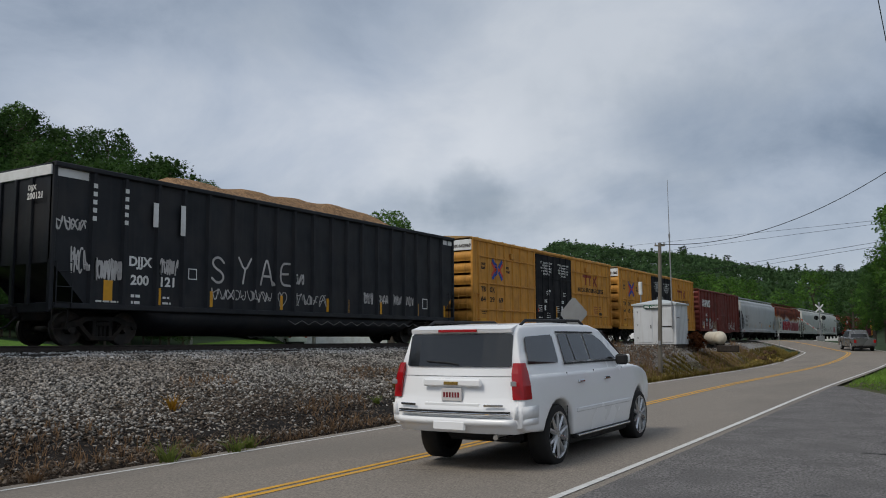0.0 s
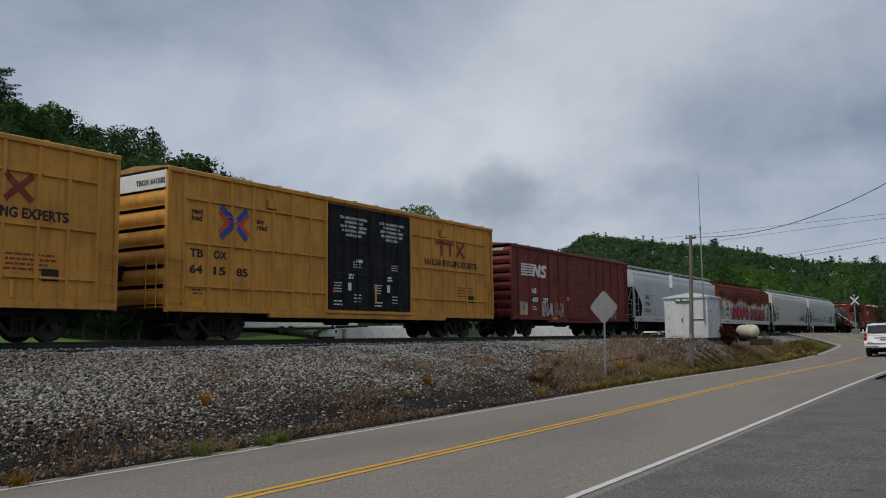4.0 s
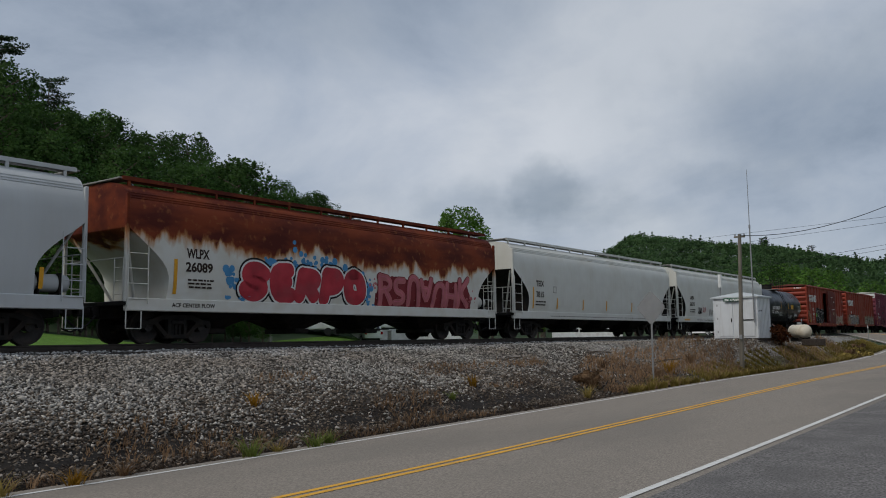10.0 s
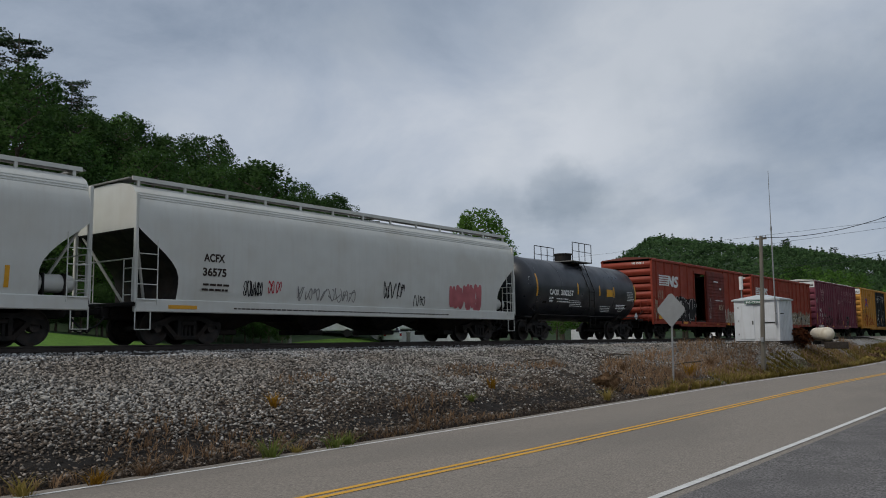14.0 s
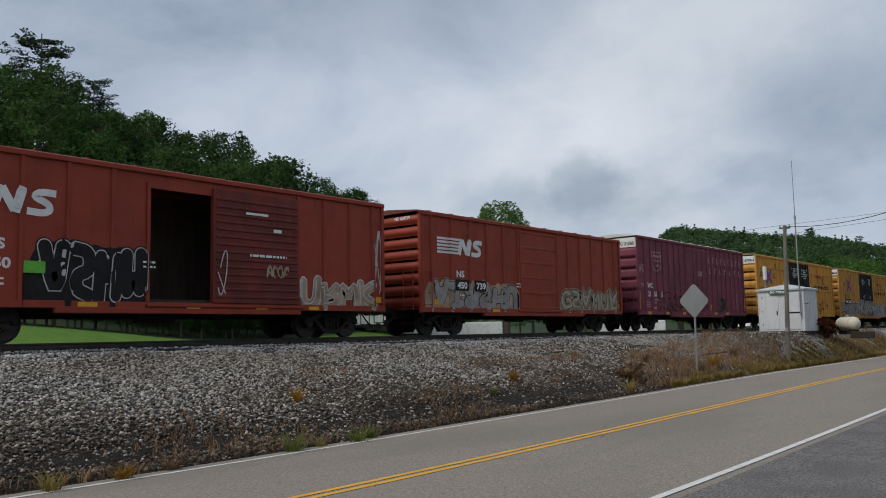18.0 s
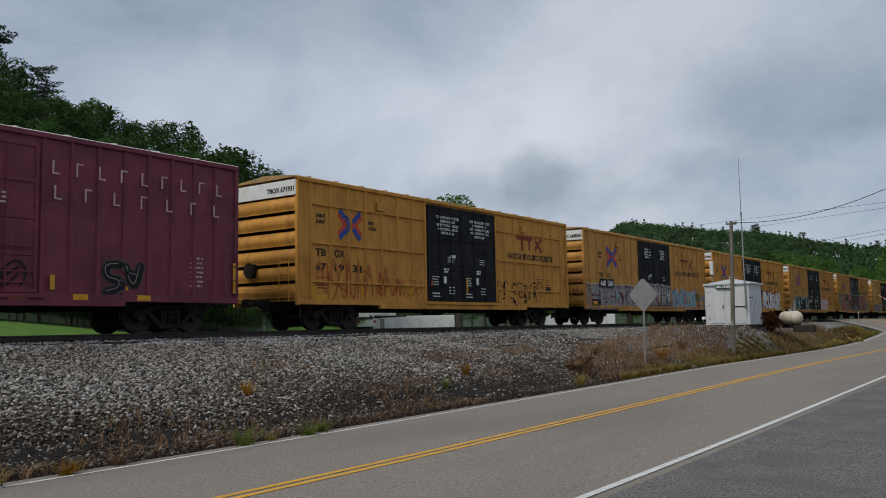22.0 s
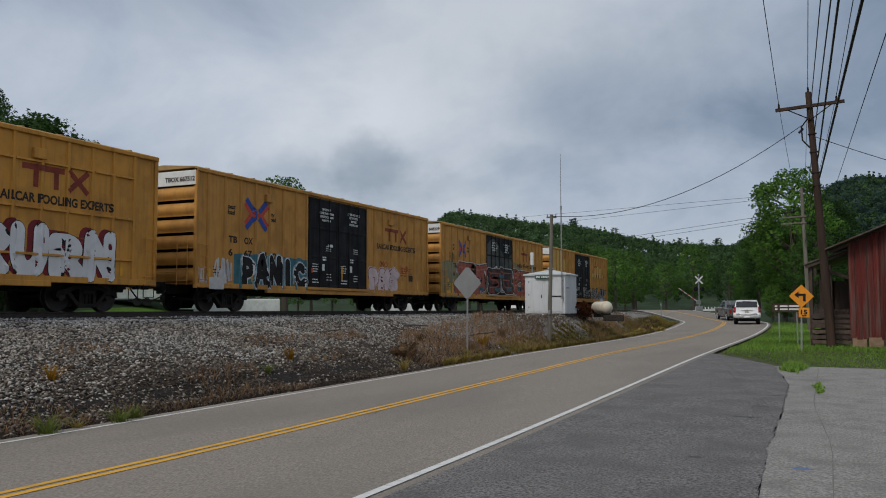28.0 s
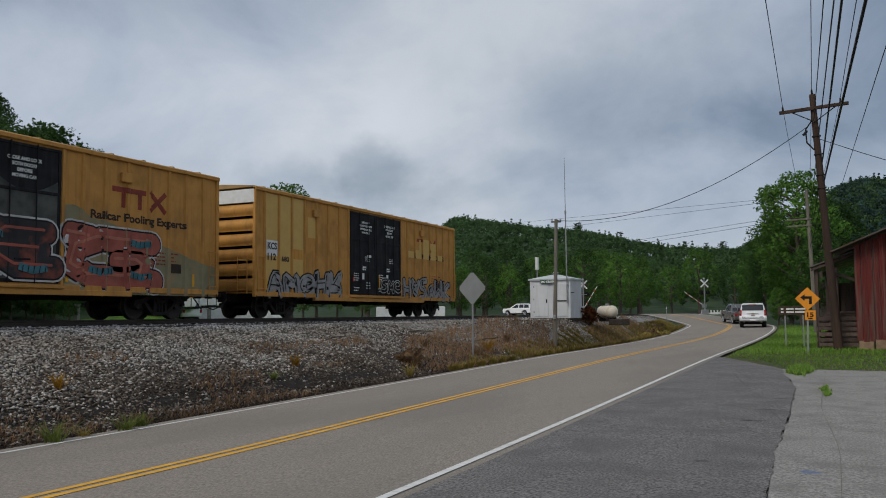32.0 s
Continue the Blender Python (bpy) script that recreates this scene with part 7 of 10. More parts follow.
def gondola(key, label, marked=True):
    L = BACK[key] - FRONT[key]
    car = thing("chip_gondola", label, "gondola", "railcars of the train")
    CARS[key] = car
    H = 4.72
    for s in (-1, 1):
        part("side_wall", MB().poly([(s * 1.5, 0.0, H), (s * 1.5, 0.0, 2.2), (s * 1.5, 1.15, 0.98), (s * 1.5, L - 1.15, 0.98), (s * 1.5, L, 2.2), (s * 1.5, L, H)], (-s * 0.05, 0, 0)), M_BLACK, car)
        part("side_sill", MB().box(s * 1.42, s * 1.6, 0.1, L - 0.1, 0.95, 1.1, 0.015), M_BLACK, car)
        part("top_chord", MB().box(s * 1.43, s * 1.62, 0, L, H - 0.13, H, 0.02), M_BLACK, car)
    pm = shared(MB().poly([(1.49, -0.1, 1.08), (1.6, -0.045, 1.08), (1.6, 0.045, 1.08), (1.49, 0.1, 1.08)], (0, 0, H - 1.18)), M_BLACK, "side_post")
    for p in GON_POSTS:
        part("side_post", pm, M_BLACK, car, at=pose(0, p, 0))
        part("side_post", pm, M_BLACK, car, at=pose(0, p, 0, 0, 0, 180))
    for y, d in ((0.0, 1), (L, -1)):
        part("end_wall", MB().box(-1.48, 1.48, min(y, y + d * 0.06), max(y, y + d * 0.06), 2.1, H - 0.02, 0.01), M_BLACK, car)
        part("slope_sheet", MB().poly([(-1.45, y + d * 0.04, 2.15), (1.45, y + d * 0.04, 2.15), (1.45, y + d * 2.2, 0.95), (-1.45, y + d * 2.2, 0.95)], (0, 0, -0.05)), M_BLACK, car)
        part("end_cap", MB().box(-1.5, 1.5, min(y, y - d * 0.05), max(y, y - d * 0.05), H - 0.35, H - 0.08, 0.01), M_WHITE if marked else M_BLACK, car, "white end stripe")
        part("end_beam", MB().box(-1.5, 1.5, min(y, y + d * 0.15), max(y, y + d * 0.15), 0.85, 1.1, 0.02), M_BLACK, car)
        for x in (-0.7, 0.0, 0.7):
            part("end_post", MB().box(x - 0.06, x + 0.06, min(y, y - d * 0.08), max(y, y - d * 0.08), 1.05, H - 0.36, 0.01), M_BLACK, car)
        for s in (-1, 1):
            part("corner_post", MB().box(s * 1.42, s * 1.56, min(y, y + d * 0.12), max(y, y + d * 0.12), 0.9, H - 0.02, 0.015), M_BLACK, car)
            side_ladder(car, min(y + d * 0.15, y + d * 0.6), max(y + d * 0.15, y + d * 0.6), 0.98, 2.2, s * 1.62, M_BLACK)
            stirrup(car, min(y + d * 0.1, y + d * 0.55), max(y + d * 0.1, y + d * 0.55), s * 1.55, 0.42, 0.95, M_UNDER)
    # the belly between the trucks
    rings = []
    for y, k in ((3.2, 0.3), (3.6, 0.85), (4.2, 1.0), (L - 4.2, 1.0), (L - 3.6, 0.85), (L - 3.2, 0.3)):
        rings.append([(1.45 * math.cos(a), y, 0.98 - 0.72 * k * math.sin(a) ** 0.7) for a in [math.pi * i / 12 for i in range(13)]])
    part("belly", MB().loft(rings, closed=True), M_BLACK, car, smooth=True)
    # heap of chips
    mb, nxx, nyy = MB(), 9, 60
    for j in range(nyy + 1):
        for i in range(nxx + 1):
            x, y = lerp(-1.44, 1.44, i / nxx), lerp(0.08, L - 0.08, j / nyy)
            edge = min(min(i, nxx - i) / 4.0, 1.0)
            e2 = smooth01(2.6, 5.5, y) * (1 - smooth01(L - 0.6, L - 0.05, y))
            z = H - 0.5 + 0.42 * e2 + (0.72 + 0.1 * math.sin(y * 0.55 + 0.6) + 0.14 * noise.noise((x, y * 0.8, 1))) * smooth01(0, 1, edge) * e2 * (1 - 0.6 * smooth01(14.5, 17.5, y)) + 0.03 * noise.noise((x * 4, y * 4, 2))
            mb.v.append((x, y, z))
    mb.f = [(j * (nxx + 1) + i, j * (nxx + 1) + i + 1, (j + 1) * (nxx + 1) + i + 1, (j + 1) * (nxx + 1) + i) for j in range(nyy) for i in range(nxx)]
    part("chip_load", mb, M_CHIPS, car, "heaped tan wood chips")
    part("centre_sill", MB().box(-0.28, 0.28, 0.1, L - 0.1, 0.66, 0.98, 0.02), M_UNDER, car)
    add_truck(car, key, 1.95)
    add_truck(car, key, L - 1.95)
    add_coupler(car, 0.0, -1)
    add_coupler(car, L, 1)
    return car, L


# ---- the cars in their order ----
gondola(0, "black ribbed gondola heaped with wood chips", False)
car, L = gondola(1, "black ribbed gondola with white graffiti and heaped chips")
SURF_G = surf_ribbed(GON_POSTS, 0.1, 1.5, 1.6)
plate(car, 0.14, 1.05, 4.36, 4.58, 1.502, M_WHITE, "stripe", "white corner stripe")
plate(car, 19.05, 19.4, 4.36, 4.55, 1.502, M_WHITE, "stripe", "white corner stripe")
plate(car, 19.5, 19.85, 4.36, 4.55, 1.502, M_WHITE, "stripe", "white corner stripe")
for y in (1.2, 2.21):
    for k in range(5):
        plate(car, y - 0.06, y + 0.06, 3.3 + k * 0.22, 3.42 + k * 0.22, 1.603, M_WHITE, "stripe")
plate(car, 3.12, 3.3, 3.35, 4.05, 1.602, M_WHITE, "stripe", "white stripe on a post", thick=0.002)
plate(car, 4.12, 4.3, 3.2, 4.1, 1.602, M_WHITE, "stripe", "white stripe on a post", thick=0.002)
lettering(car, "DJJX", 2.42, 2.2, 0.27, M_WHITE, width=0.78)
lettering(car, "200", 2.48, 1.68, 0.27, M_WHITE, width=0.62)
lettering(car, "121", 3.52, 1.68, 0.27, M_WHITE, width=0.5)
lettering_end(car, "DJJX", 0.62, 4.02, 0.13, -0.095, M_WHITE)
lettering_end(car, "200121", 0.58, 3.78, 0.17, -0.095, M_WHITE)
small_print(car, 2.5, 1.32, 0.4, 2, 1.503, M_WHITE, 0.18, 0.08, 3)
small_print(car, 3.6, 1.32, 0.35, 2, 1.503, M_WHITE, 0.16, 0.06, 4)
small_print(car, 1.35, 1.15, 0.8, 1, 1.503, M_WHITE, 0.1, 0.05, 5)
mb = MB()
stroke(mb, [(4.55, 1.95), (4.85, 1.95), (4.85, 2.25), (4.55, 2.25), (4.55, 1.95)], 0.03, SURF_G)
stroke(mb, [(17.4, 1.45), (17.75, 1.45), (17.75, 1.85), (17.4, 1.85), (17.4, 1.45)], 0.04, SURF_G)
part("stencil_box", mb, M_WHITE, car)
plate(car, 1.62, 1.9, 1.2, 1.75, 1.503, M_REFLECT, "reflector", "amber reflector panel")
reflectors(car, (3.42, 5.4, 8.55, 11.0, 12.2, 14.3, 16.95, 19.1), 1.14, 1.62, 0.12, 1.503)
scrawl(car, 0.1, 1.05, 2.95, 3.35, 4, SURF_G, M_SPRAYW, 11, 0.04)
scrawl(car, 0.6, 1.1, 1.85, 2.6, 4, SURF_G, M_SPRAYW, 12, 0.04)
scrawl(car, 1.3, 2.1, 1.7, 2.35, 7, SURF_G, M_SPRAYW, 13, 0.045)
scrawl(car, 3.45, 4.15, 2.0, 2.5, 5, SURF_G, M_SPRAYW, 14, 0.045)
for k, (y, z) in enumerate(((5.45, 1.9), (6.6, 1.95), (7.6, 1.95), (8.5, 1.95))):
    mb = MB()
    for band in LETTERS["SYAE"[k]]:
        stroke(mb, rounded([(y + 0.55 * u, z + 0.8 * v) for u, v in band]), 0.075, SURF_G, 0.007, True)
    part("graffiti", mb, M_SPRAYW, car, "large chalk-white letter")
scrawl(car, 9.3, 9.75, 2.0, 2.45, 3, SURF_G, M_SPRAYW, 31, 0.05)
scrawl(car, 5.45, 8.15, 1.35, 1.75, 9, SURF_G, M_SPRAYW, 33, 0.028)
scrawl(car, 9.25, 11.0, 1.3, 1.75, 4, SURF_G, M_SPRAYW, 35, 0.028)
mb = MB()
stroke(mb, [(8.6 + 0.28 * math.sin(a) ** 3, 1.5 + 0.02 * (13 * math.cos(a) - 5 * math.cos(2 * a) - 2 * math.cos(3 * a) - math.cos(4 * a))) for a in [i * 0.35 for i in range(19)]], 0.03, SURF_G)
part("graffiti", mb, M_SPRAYW, car, "chalk-white heart outline")
for y, w in ((13.1, 0.75), (14.15, 0.7), (15.1, 0.7), (16.0, 0.7)):
    scrawl(car, y, y + w, 1.5, 1.95, 4, SURF_G, M_SPRAYW, int(y * 10), 0.03)
mb = MB()
stroke(mb, [(9 + k * 0.35, 0.75 + 0.07 * (-1) ** k - 0.02) for k in range(24)], 0.02, lambda y, z: 1.47)
part("graffiti", mb, M_SPRAYS, car, "thin zigzag chalk line")

pool_boxcar(2, True, "yellow grid-ribbed boxcar with black double doors", ("64", "29", "69"))
pool_boxcar(3, True, "yellow grid-ribbed boxcar with blue and red cross emblem", ("64", "15", "85"))

NS_POSTS = [0.66, 1.81, 2.94, 4.04, 5.18, 6.22, 9.3, 10.18, 11.24, 12.32, 13.45, 14.5]
SURF_NS = surf_ribbed(NS_POSTS)


def horse_mark(car, y, z):
    """Five speed bars running into slanted white shapes."""
    mb = MB()
    for k in range(5):
        zz = z + 0.58 - k * 0.128
        stroke(mb, [(y + 0.0, zz), (y + 1.42 - 0.04 * k, zz)], 0.082, SURF_NS)
    for a in (1.3, 1.78):
        stroke(mb, [(y + a, z + 0.02), (y + a + 0.17, z + 0.62)], 0.2, SURF_NS, 0.009)
    stroke(mb, [(y + 1.48, z + 0.58), (y + 1.78, z + 0.06)], 0.2, SURF_NS, 0.012)
    stroke(mb, rounded([(y + 2.74, z + 0.54), (y + 2.35, z + 0.56), (y + 2.2, z + 0.42), (y + 2.55, z + 0.3), (y + 2.62, z + 0.14), (y + 2.45, z + 0.05), (y + 2.06, z + 0.08)]), 0.17, SURF_NS, 0.012)
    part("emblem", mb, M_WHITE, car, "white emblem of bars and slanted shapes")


def red_boxcar(key, label, number, mat_, open_door=None):
    if open_door:
        leaves = []
    else:
        leaves = [(6.3, 9.25, 1.0, 4.25, 5, 0)]
    car, L = boxcar(key, 4.47, mat_, NS_POSTS if not open_door else [p for p in NS_POSTS if p != 6.22 and not 8.0 < p < 11.1], "plain", (6.2, 11.3 if open_door else 9.3), label, leaves, M_ROOFRED, yc=2.0, ribs=8, open_door=open_door)
    horse_mark(car, 1.0, 2.98)
    lettering(car, "NS", 2.12, 2.16, 0.24, M_WHITE, width=0.48)
    lettering(car, number[0], 2.12, 1.72, 0.24, M_WHITE, width=0.62)
    lettering(car, number[1], 3.3, 1.72, 0.24, M_WHITE, width=0.6)
    lettering_end(car, "NS " + "".join(number), 0.4, 4.18, 0.12, -0.06, M_WHITE)
    small_print(car, 2.15, 1.45, 0.5, 2, 1.508, M_WHITE, 0.12, 0.05, key)
    small_print(car, 6.0, 2.0, 0.4, 2, 1.56, M_WHITE, 0.12, 0.05, key + 1)
    plate(car, 0.8, 1.3, 1.1, 1.3, 1.51, M_REFLECT, "reflector", "amber reflector panel")
    plate(car, 4.3, 4.8, 0.85, 0.97, 1.56, M_REFLECT, "reflector", "amber reflector panel")
    plate(car, 14.55, 14.9, 1.1, 1.3, 1.51, M_REFLECT, "reflector", "amber reflector panel")
    return car, L


car, L = red_boxcar(4, "dark weathered red boxcar with a closed sliding door", ("450", "787"), M_RED2)
for y, w, s in ((0.7, 0.9, 4), (3.2, 1.2, 5), (4.5, 1.2, 6), (10.4, 2.6, 7)):
    scrawl(car, y, y + w, 0.95, 1.8, 4, SURF_NS, M_SPRAYW if s != 6 else M_SPRAYTAN, s, 0.05)
plate(car, 1.95, 2.75, 1.66, 2.02, 1.504, M_SPRAYK, "patch", "black number patch", thick=0.002)
plate(car, 3.2, 3.95, 1.66, 2.02, 1.504, M_SPRAYK, "patch", "black number patch", thick=0.002)

car, L = hopper(5, M_GREY, "pale grey covered hopper with a roof walkway")
lettering(car, "GACX", 1.85, 2.36, 0.24, M_LETTER, 1.572, width=0.85)
lettering(car, "73754", 1.75, 1.92, 0.24, M_LETTER, 1.568, width=0.98)
lettering_end(car, "GACX", -0.5, 3.82, 0.13, 0.05)
lettering_end(car, "73754", -0.5, 3.56, 0.13, 0.05)
small_print(car, 1.7, 1.62, 1.3, 2, 1.55, M_LETTER, 0.13, 0.06, 5)
small_print(car, 8.5, 1.95, 0.9, 2, 1.567, M_LETTER, 0.09, 0.045, 6)
small_print(car, 14.9, 2.05, 0.7, 3, 1.569, M_LETTER, 0.1, 0.04, 7)
small_print(car, 3.2, 0.98, 12, 1, 1.565, M_GRATE, 0.1, 0.05, 8)
plate(car, 14.2, 14.7, 1.5, 1.72, 1.552, M_REFLECT, "placard", "yellow inspection panel")
plate(car, 14.95, 15.2, 1.5, 1.72, 1.552, M_LETTER, "placard", "black stencil panel")
mb = MB()
stroke(mb, [(2.95, 2.3), (3.25, 2.3), (3.25, 2.62), (2.95, 2.62), (2.95, 2.3)], 0.03, surf_hop)
part("stencil_box", mb, M_LETTER, car)
hop_reflectors(car, (3.8, 6.9, 9.9, 12.9, 16.9))
plate(car, 0.9, 1.15, 0.92, 1.05, 1.562, M_REDX, "placard", "small red placard")
part("brake_plate", MB().box(-0.9, -0.1, 0.0, 0.05, 3.1, 3.35, 0.01), M_GRATE, car)

car, L = hopper(6, M_HOPRUST, "off-white covered hopper streaked with heavy rust", True, M_HOPRUST, 4)
lettering(car, "WLPX", 1.85, 2.36, 0.26, M_LETTER, 1.574, width=0.78)
lettering(car, "26089", 1.83, 1.98, 0.26, M_LETTER, 1.570, width=0.92)
lettering(car, "ACF CENTER FLOW", 1.4, 0.98, 0.11, M_LETTER, 1.563, width=1.45)
small_print(car, 1.9, 1.72, 1.0, 3, 1.553, M_LETTER, 0.1, 0.05, 3)
speckles(car, ((3.7, 1.75, 0.28, 26), (3.8, 1.35, 0.2, 12), (5.0, 2.4, 0.3, 12), (6.2, 2.45, 0.4, 26), (7.4, 2.45, 0.35, 20), (8.6, 2.3, 0.3, 12), (9.35, 1.8, 0.2, 22), (9.4, 1.4, 0.2, 10)), M_SPRAYB, surf_hop, 2, "bright blue bubbles behind the letters", 0.04, 0.13)
bubble(car, 3.75, 9.25, 1.14, 2.62, 5, surf_hop, M_SPRAYR, M_WHITE, 5, 0.055, None, "fat red spray-painted letters with white outlines", M_SPRAYK, 0.44, "SERPO")
ground_coat(car, 9.8, 15.7, 1.16, 2.2, surf_hop, M_SPRAYDR, "dark red ground behind the letters", 0.2)
bubble(car, 9.9, 15.5, 1.16, 2.45, 7, surf_hop, M_SPRAYROSE, M_SPRAYDR, 9, 0.03, M_SPRAYPK, "tangled pink and red spray-painted letters", None, 0.3)
speckles(car, ((9.7, 1.9, 0.12, 10), (15.7, 1.7, 0.15, 14)), M_SPRAYROSE, surf_hop, 3, "rose spray spots beside the letters", 0.02, 0.06)
hop_reflectors(car, (1.45,), M_REFLECT)

car, L = hopper(7, M_GREY2, "off-white covered hopper with a small black tag")
lettering(car, "TEIX", 1.92, 2.36, 0.26, M_LETTER, 1.572, width=0.72)
lettering(car, "7815", 1.93, 1.86, 0.26, M_LETTER, 1.566, width=0.7)
lettering_end(car, "TEIX", 0.1, 3.65, 0.1, 0.05)
lettering_end(car, "7815", 0.1, 3.5, 0.1, 0.05)
small_print(car, 1.85, 1.62, 1.0, 2, 1.552, M_LETTER, 0.14, 0.06, 5)
scrawl(car, 14.3, 15.6, 1.3, 2.1, 4, surf_hop, M_SPRAYK, 77, 0.04)
plate(car, 13.6, 14.1, 1.5, 1.75, 1.552, M_LETTER, "placard", "black stencil panel")
hop_reflectors(car, (1.62, 3.85, 6.5, 9.15, 12.3, 15.9))
mb = MB()
stroke(mb, [(3.5, 2.1), (3.78, 2.1), (3.78, 2.38), (3.5, 2.38), (3.5, 2.1)], 0.025, surf_hop)
part("stencil_box", mb, M_LETTER, car)
small_print(car, 3.0, 0.98, 13, 1, 1.565, M_GRATE, 0.1, 0.04, 18)
car, L = hopper(8, M_GREY2, "off-white covered hopper with a red spray blot")
lettering(car, "ACFX", 2.1, 2.3, 0.22, M_LETTER, 1.572, width=0.72)
lettering(car, "36575", 2.08, 1.9, 0.22, M_LETTER, 1.566, width=0.8)
small_print(car, 2.05, 1.62, 1.0, 2, 1.552, M_LETTER, 0.14, 0.06, 5)
scrawl(car, 3.5, 4.2, 1.35, 1.85, 5, surf_hop, M_SPRAYK, 81, 0.03)
scrawl(car, 4.4, 5.0, 1.45, 1.9, 2, surf_hop, M_SPRAYR, 82, 0.03)
scrawl(car, 5.6, 8.2, 1.3, 1.75, 8, surf_hop, M_SPRAYS, 83, 0.03)
scrawl(car, 9.6, 10.7, 1.5, 2.1, 5, surf_hop, M_SPRAYK, 84, 0.035)
scrawl(car, 11.2, 11.9, 1.25, 1.7, 2, surf_hop, M_SPRAYK, 85, 0.03)
scrawl(car, 13.4, 15.4, 1.2, 2.2, 9, surf_hop, M_SPRAYROSE, 86, 0.16, "rose-red spray blot")
plate(car, 1.0, 1.9, 0.95, 1.05, 1.562, M_REFLECT, "placard", "yellow inspection panel")
small_print(car, 3.0, 0.98, 11, 1, 1.565, M_LETTER, 0.1, 0.04, 18)

tank_car(9)

car, L = red_boxcar(10, "red ribbed boxcar with its sliding door open", ("450", "611"), M_RED, (6.2, 8.15))
d = part("door", MB().box(1.53, 1.6, 8.12, 11.2, 1.0, 4.2, 0.015), M_RED2, car, "red sliding door pushed open")
for k in range(14):
    z = 1.15 + k * 0.21
    part("door_rib", MB().box(1.6, 1.635, 8.2, 11.12, z, z + 0.07, 0.012), M_RED2, d)
part("door_frame", MB().box(1.5, 1.56, 6.12, 6.22, 1.0, 4.1, 0.01), M_RED, car)
bubble(car, 3.4, 6.1, 0.86, 2.45, 4, SURF_NS, M_SPRAYK, M_SPRAYW, 4, 0.03, None, "black block graffiti with pale outlines", M_SPRAYK, 0.46)
ground_coat(car, 3.0, 6.12, 0.84, 2.35, SURF_NS, M_SPRAYK, "black sprayed ground behind the letters", 0.12)
plate(car, 3.0, 3.5, 1.62, 1.9, 1.56, M_GREENPLATE, "placard", "bright green placard", thick=0.003)
scrawl(car, 0.75, 1.6, 1.1, 1.9, 4, SURF_NS, M_SPRAYTAN, 21, 0.05)
scrawl(car, 0.3, 0.6, 1.1, 2.2, 4, SURF_NS, M_SPRAYTAN, 22, 0.03)
scrawl(car, 0.85, 1.5, 2.2, 2.75, 3, SURF_NS, M_SPRAYTAN, 23, 0.03)
bubble(car, 11.3, 14.6, 0.85, 1.9, 4, SURF_NS, M_SPRAYTAN, M_SPRAYW, 7, 0.04, M_SPRAYW)
scrawl(car, 14.55, 14.95, 1.4, 3.6, 1, SURF_NS, M_SPRAYW, 25, 0.04)
for y in (7.3, 9.6, 11.6):
    plate(car, y, y + 0.42, 0.84, 0.95, 1.582, M_REFLECT, "reflector", "amber reflector panel")
small_print(car, 9.3, 2.35, 1.5, 1, 1.64, M_WHITE, 0.1, 0.07, 71)
plate(car, 9.2, 10.0, 3.55, 3.62, 1.637, M_WHITE, "placard", "pale worn sticker strip", thick=0.003)
plate(car, 10.2, 10.5, 3.1, 3.2, 1.637, M_WHITE, "placard", "pale worn sticker strip", thick=0.003)
scrawl(car, 9.9, 10.8, 1.75, 2.15, 3, lambda y, z: 1.637, M_SPRAYTAN, 72, 0.04)
scrawl(car, 8.2, 8.6, 1.1, 2.6, 1, lambda y, z: 1.637, M_SPRAYW, 73, 0.035)

car, L = red_boxcar(11, "red ribbed boxcar with tan block graffiti along its base", ("450", "739"), M_RED)
plate(car, 2.0, 2.85, 1.64, 2.06, 1.545, M_SPRAYK, "patch", "black number patch", thick=0.002)
plate(car, 3.2, 4.0, 1.64, 2.06, 1.545, M_SPRAYK, "patch", "black number patch", thick=0.002)
ground_coat(car, 0.2, 6.15, 0.83, 1.95, SURF_NS, M_SPRAYTAN, "cream and tan sprayed ground behind the letters", 0.3)
ground_coat(car, 9.4, 14.9, 0.83, 1.75, SURF_NS, M_SPRAYTAN, "cream and tan sprayed ground behind the letters", 0.3)
bubble(car, 0.75, 6.1, 0.84, 2.05, 6, SURF_NS, M_SPRAYS2, M_SPRAYK, 15, 0.03, M_SPRAYTAN, "cream and grey block graffiti", M_SPRAYTAN)
for s, y in (("450", 2.12), ("739", 3.3)):
    lettering(car, s, y, 1.73, 0.24, M_WHITE, 1.549, width=0.6)
bubble(car, 9.5, 14.8, 0.84, 2.1, 6, SURF_NS, M_SPRAYTAN2, M_SPRAYK, 18, 0.03, M_SPRAYW, "cream block graffiti outlined in black", M_SPRAYTAN)

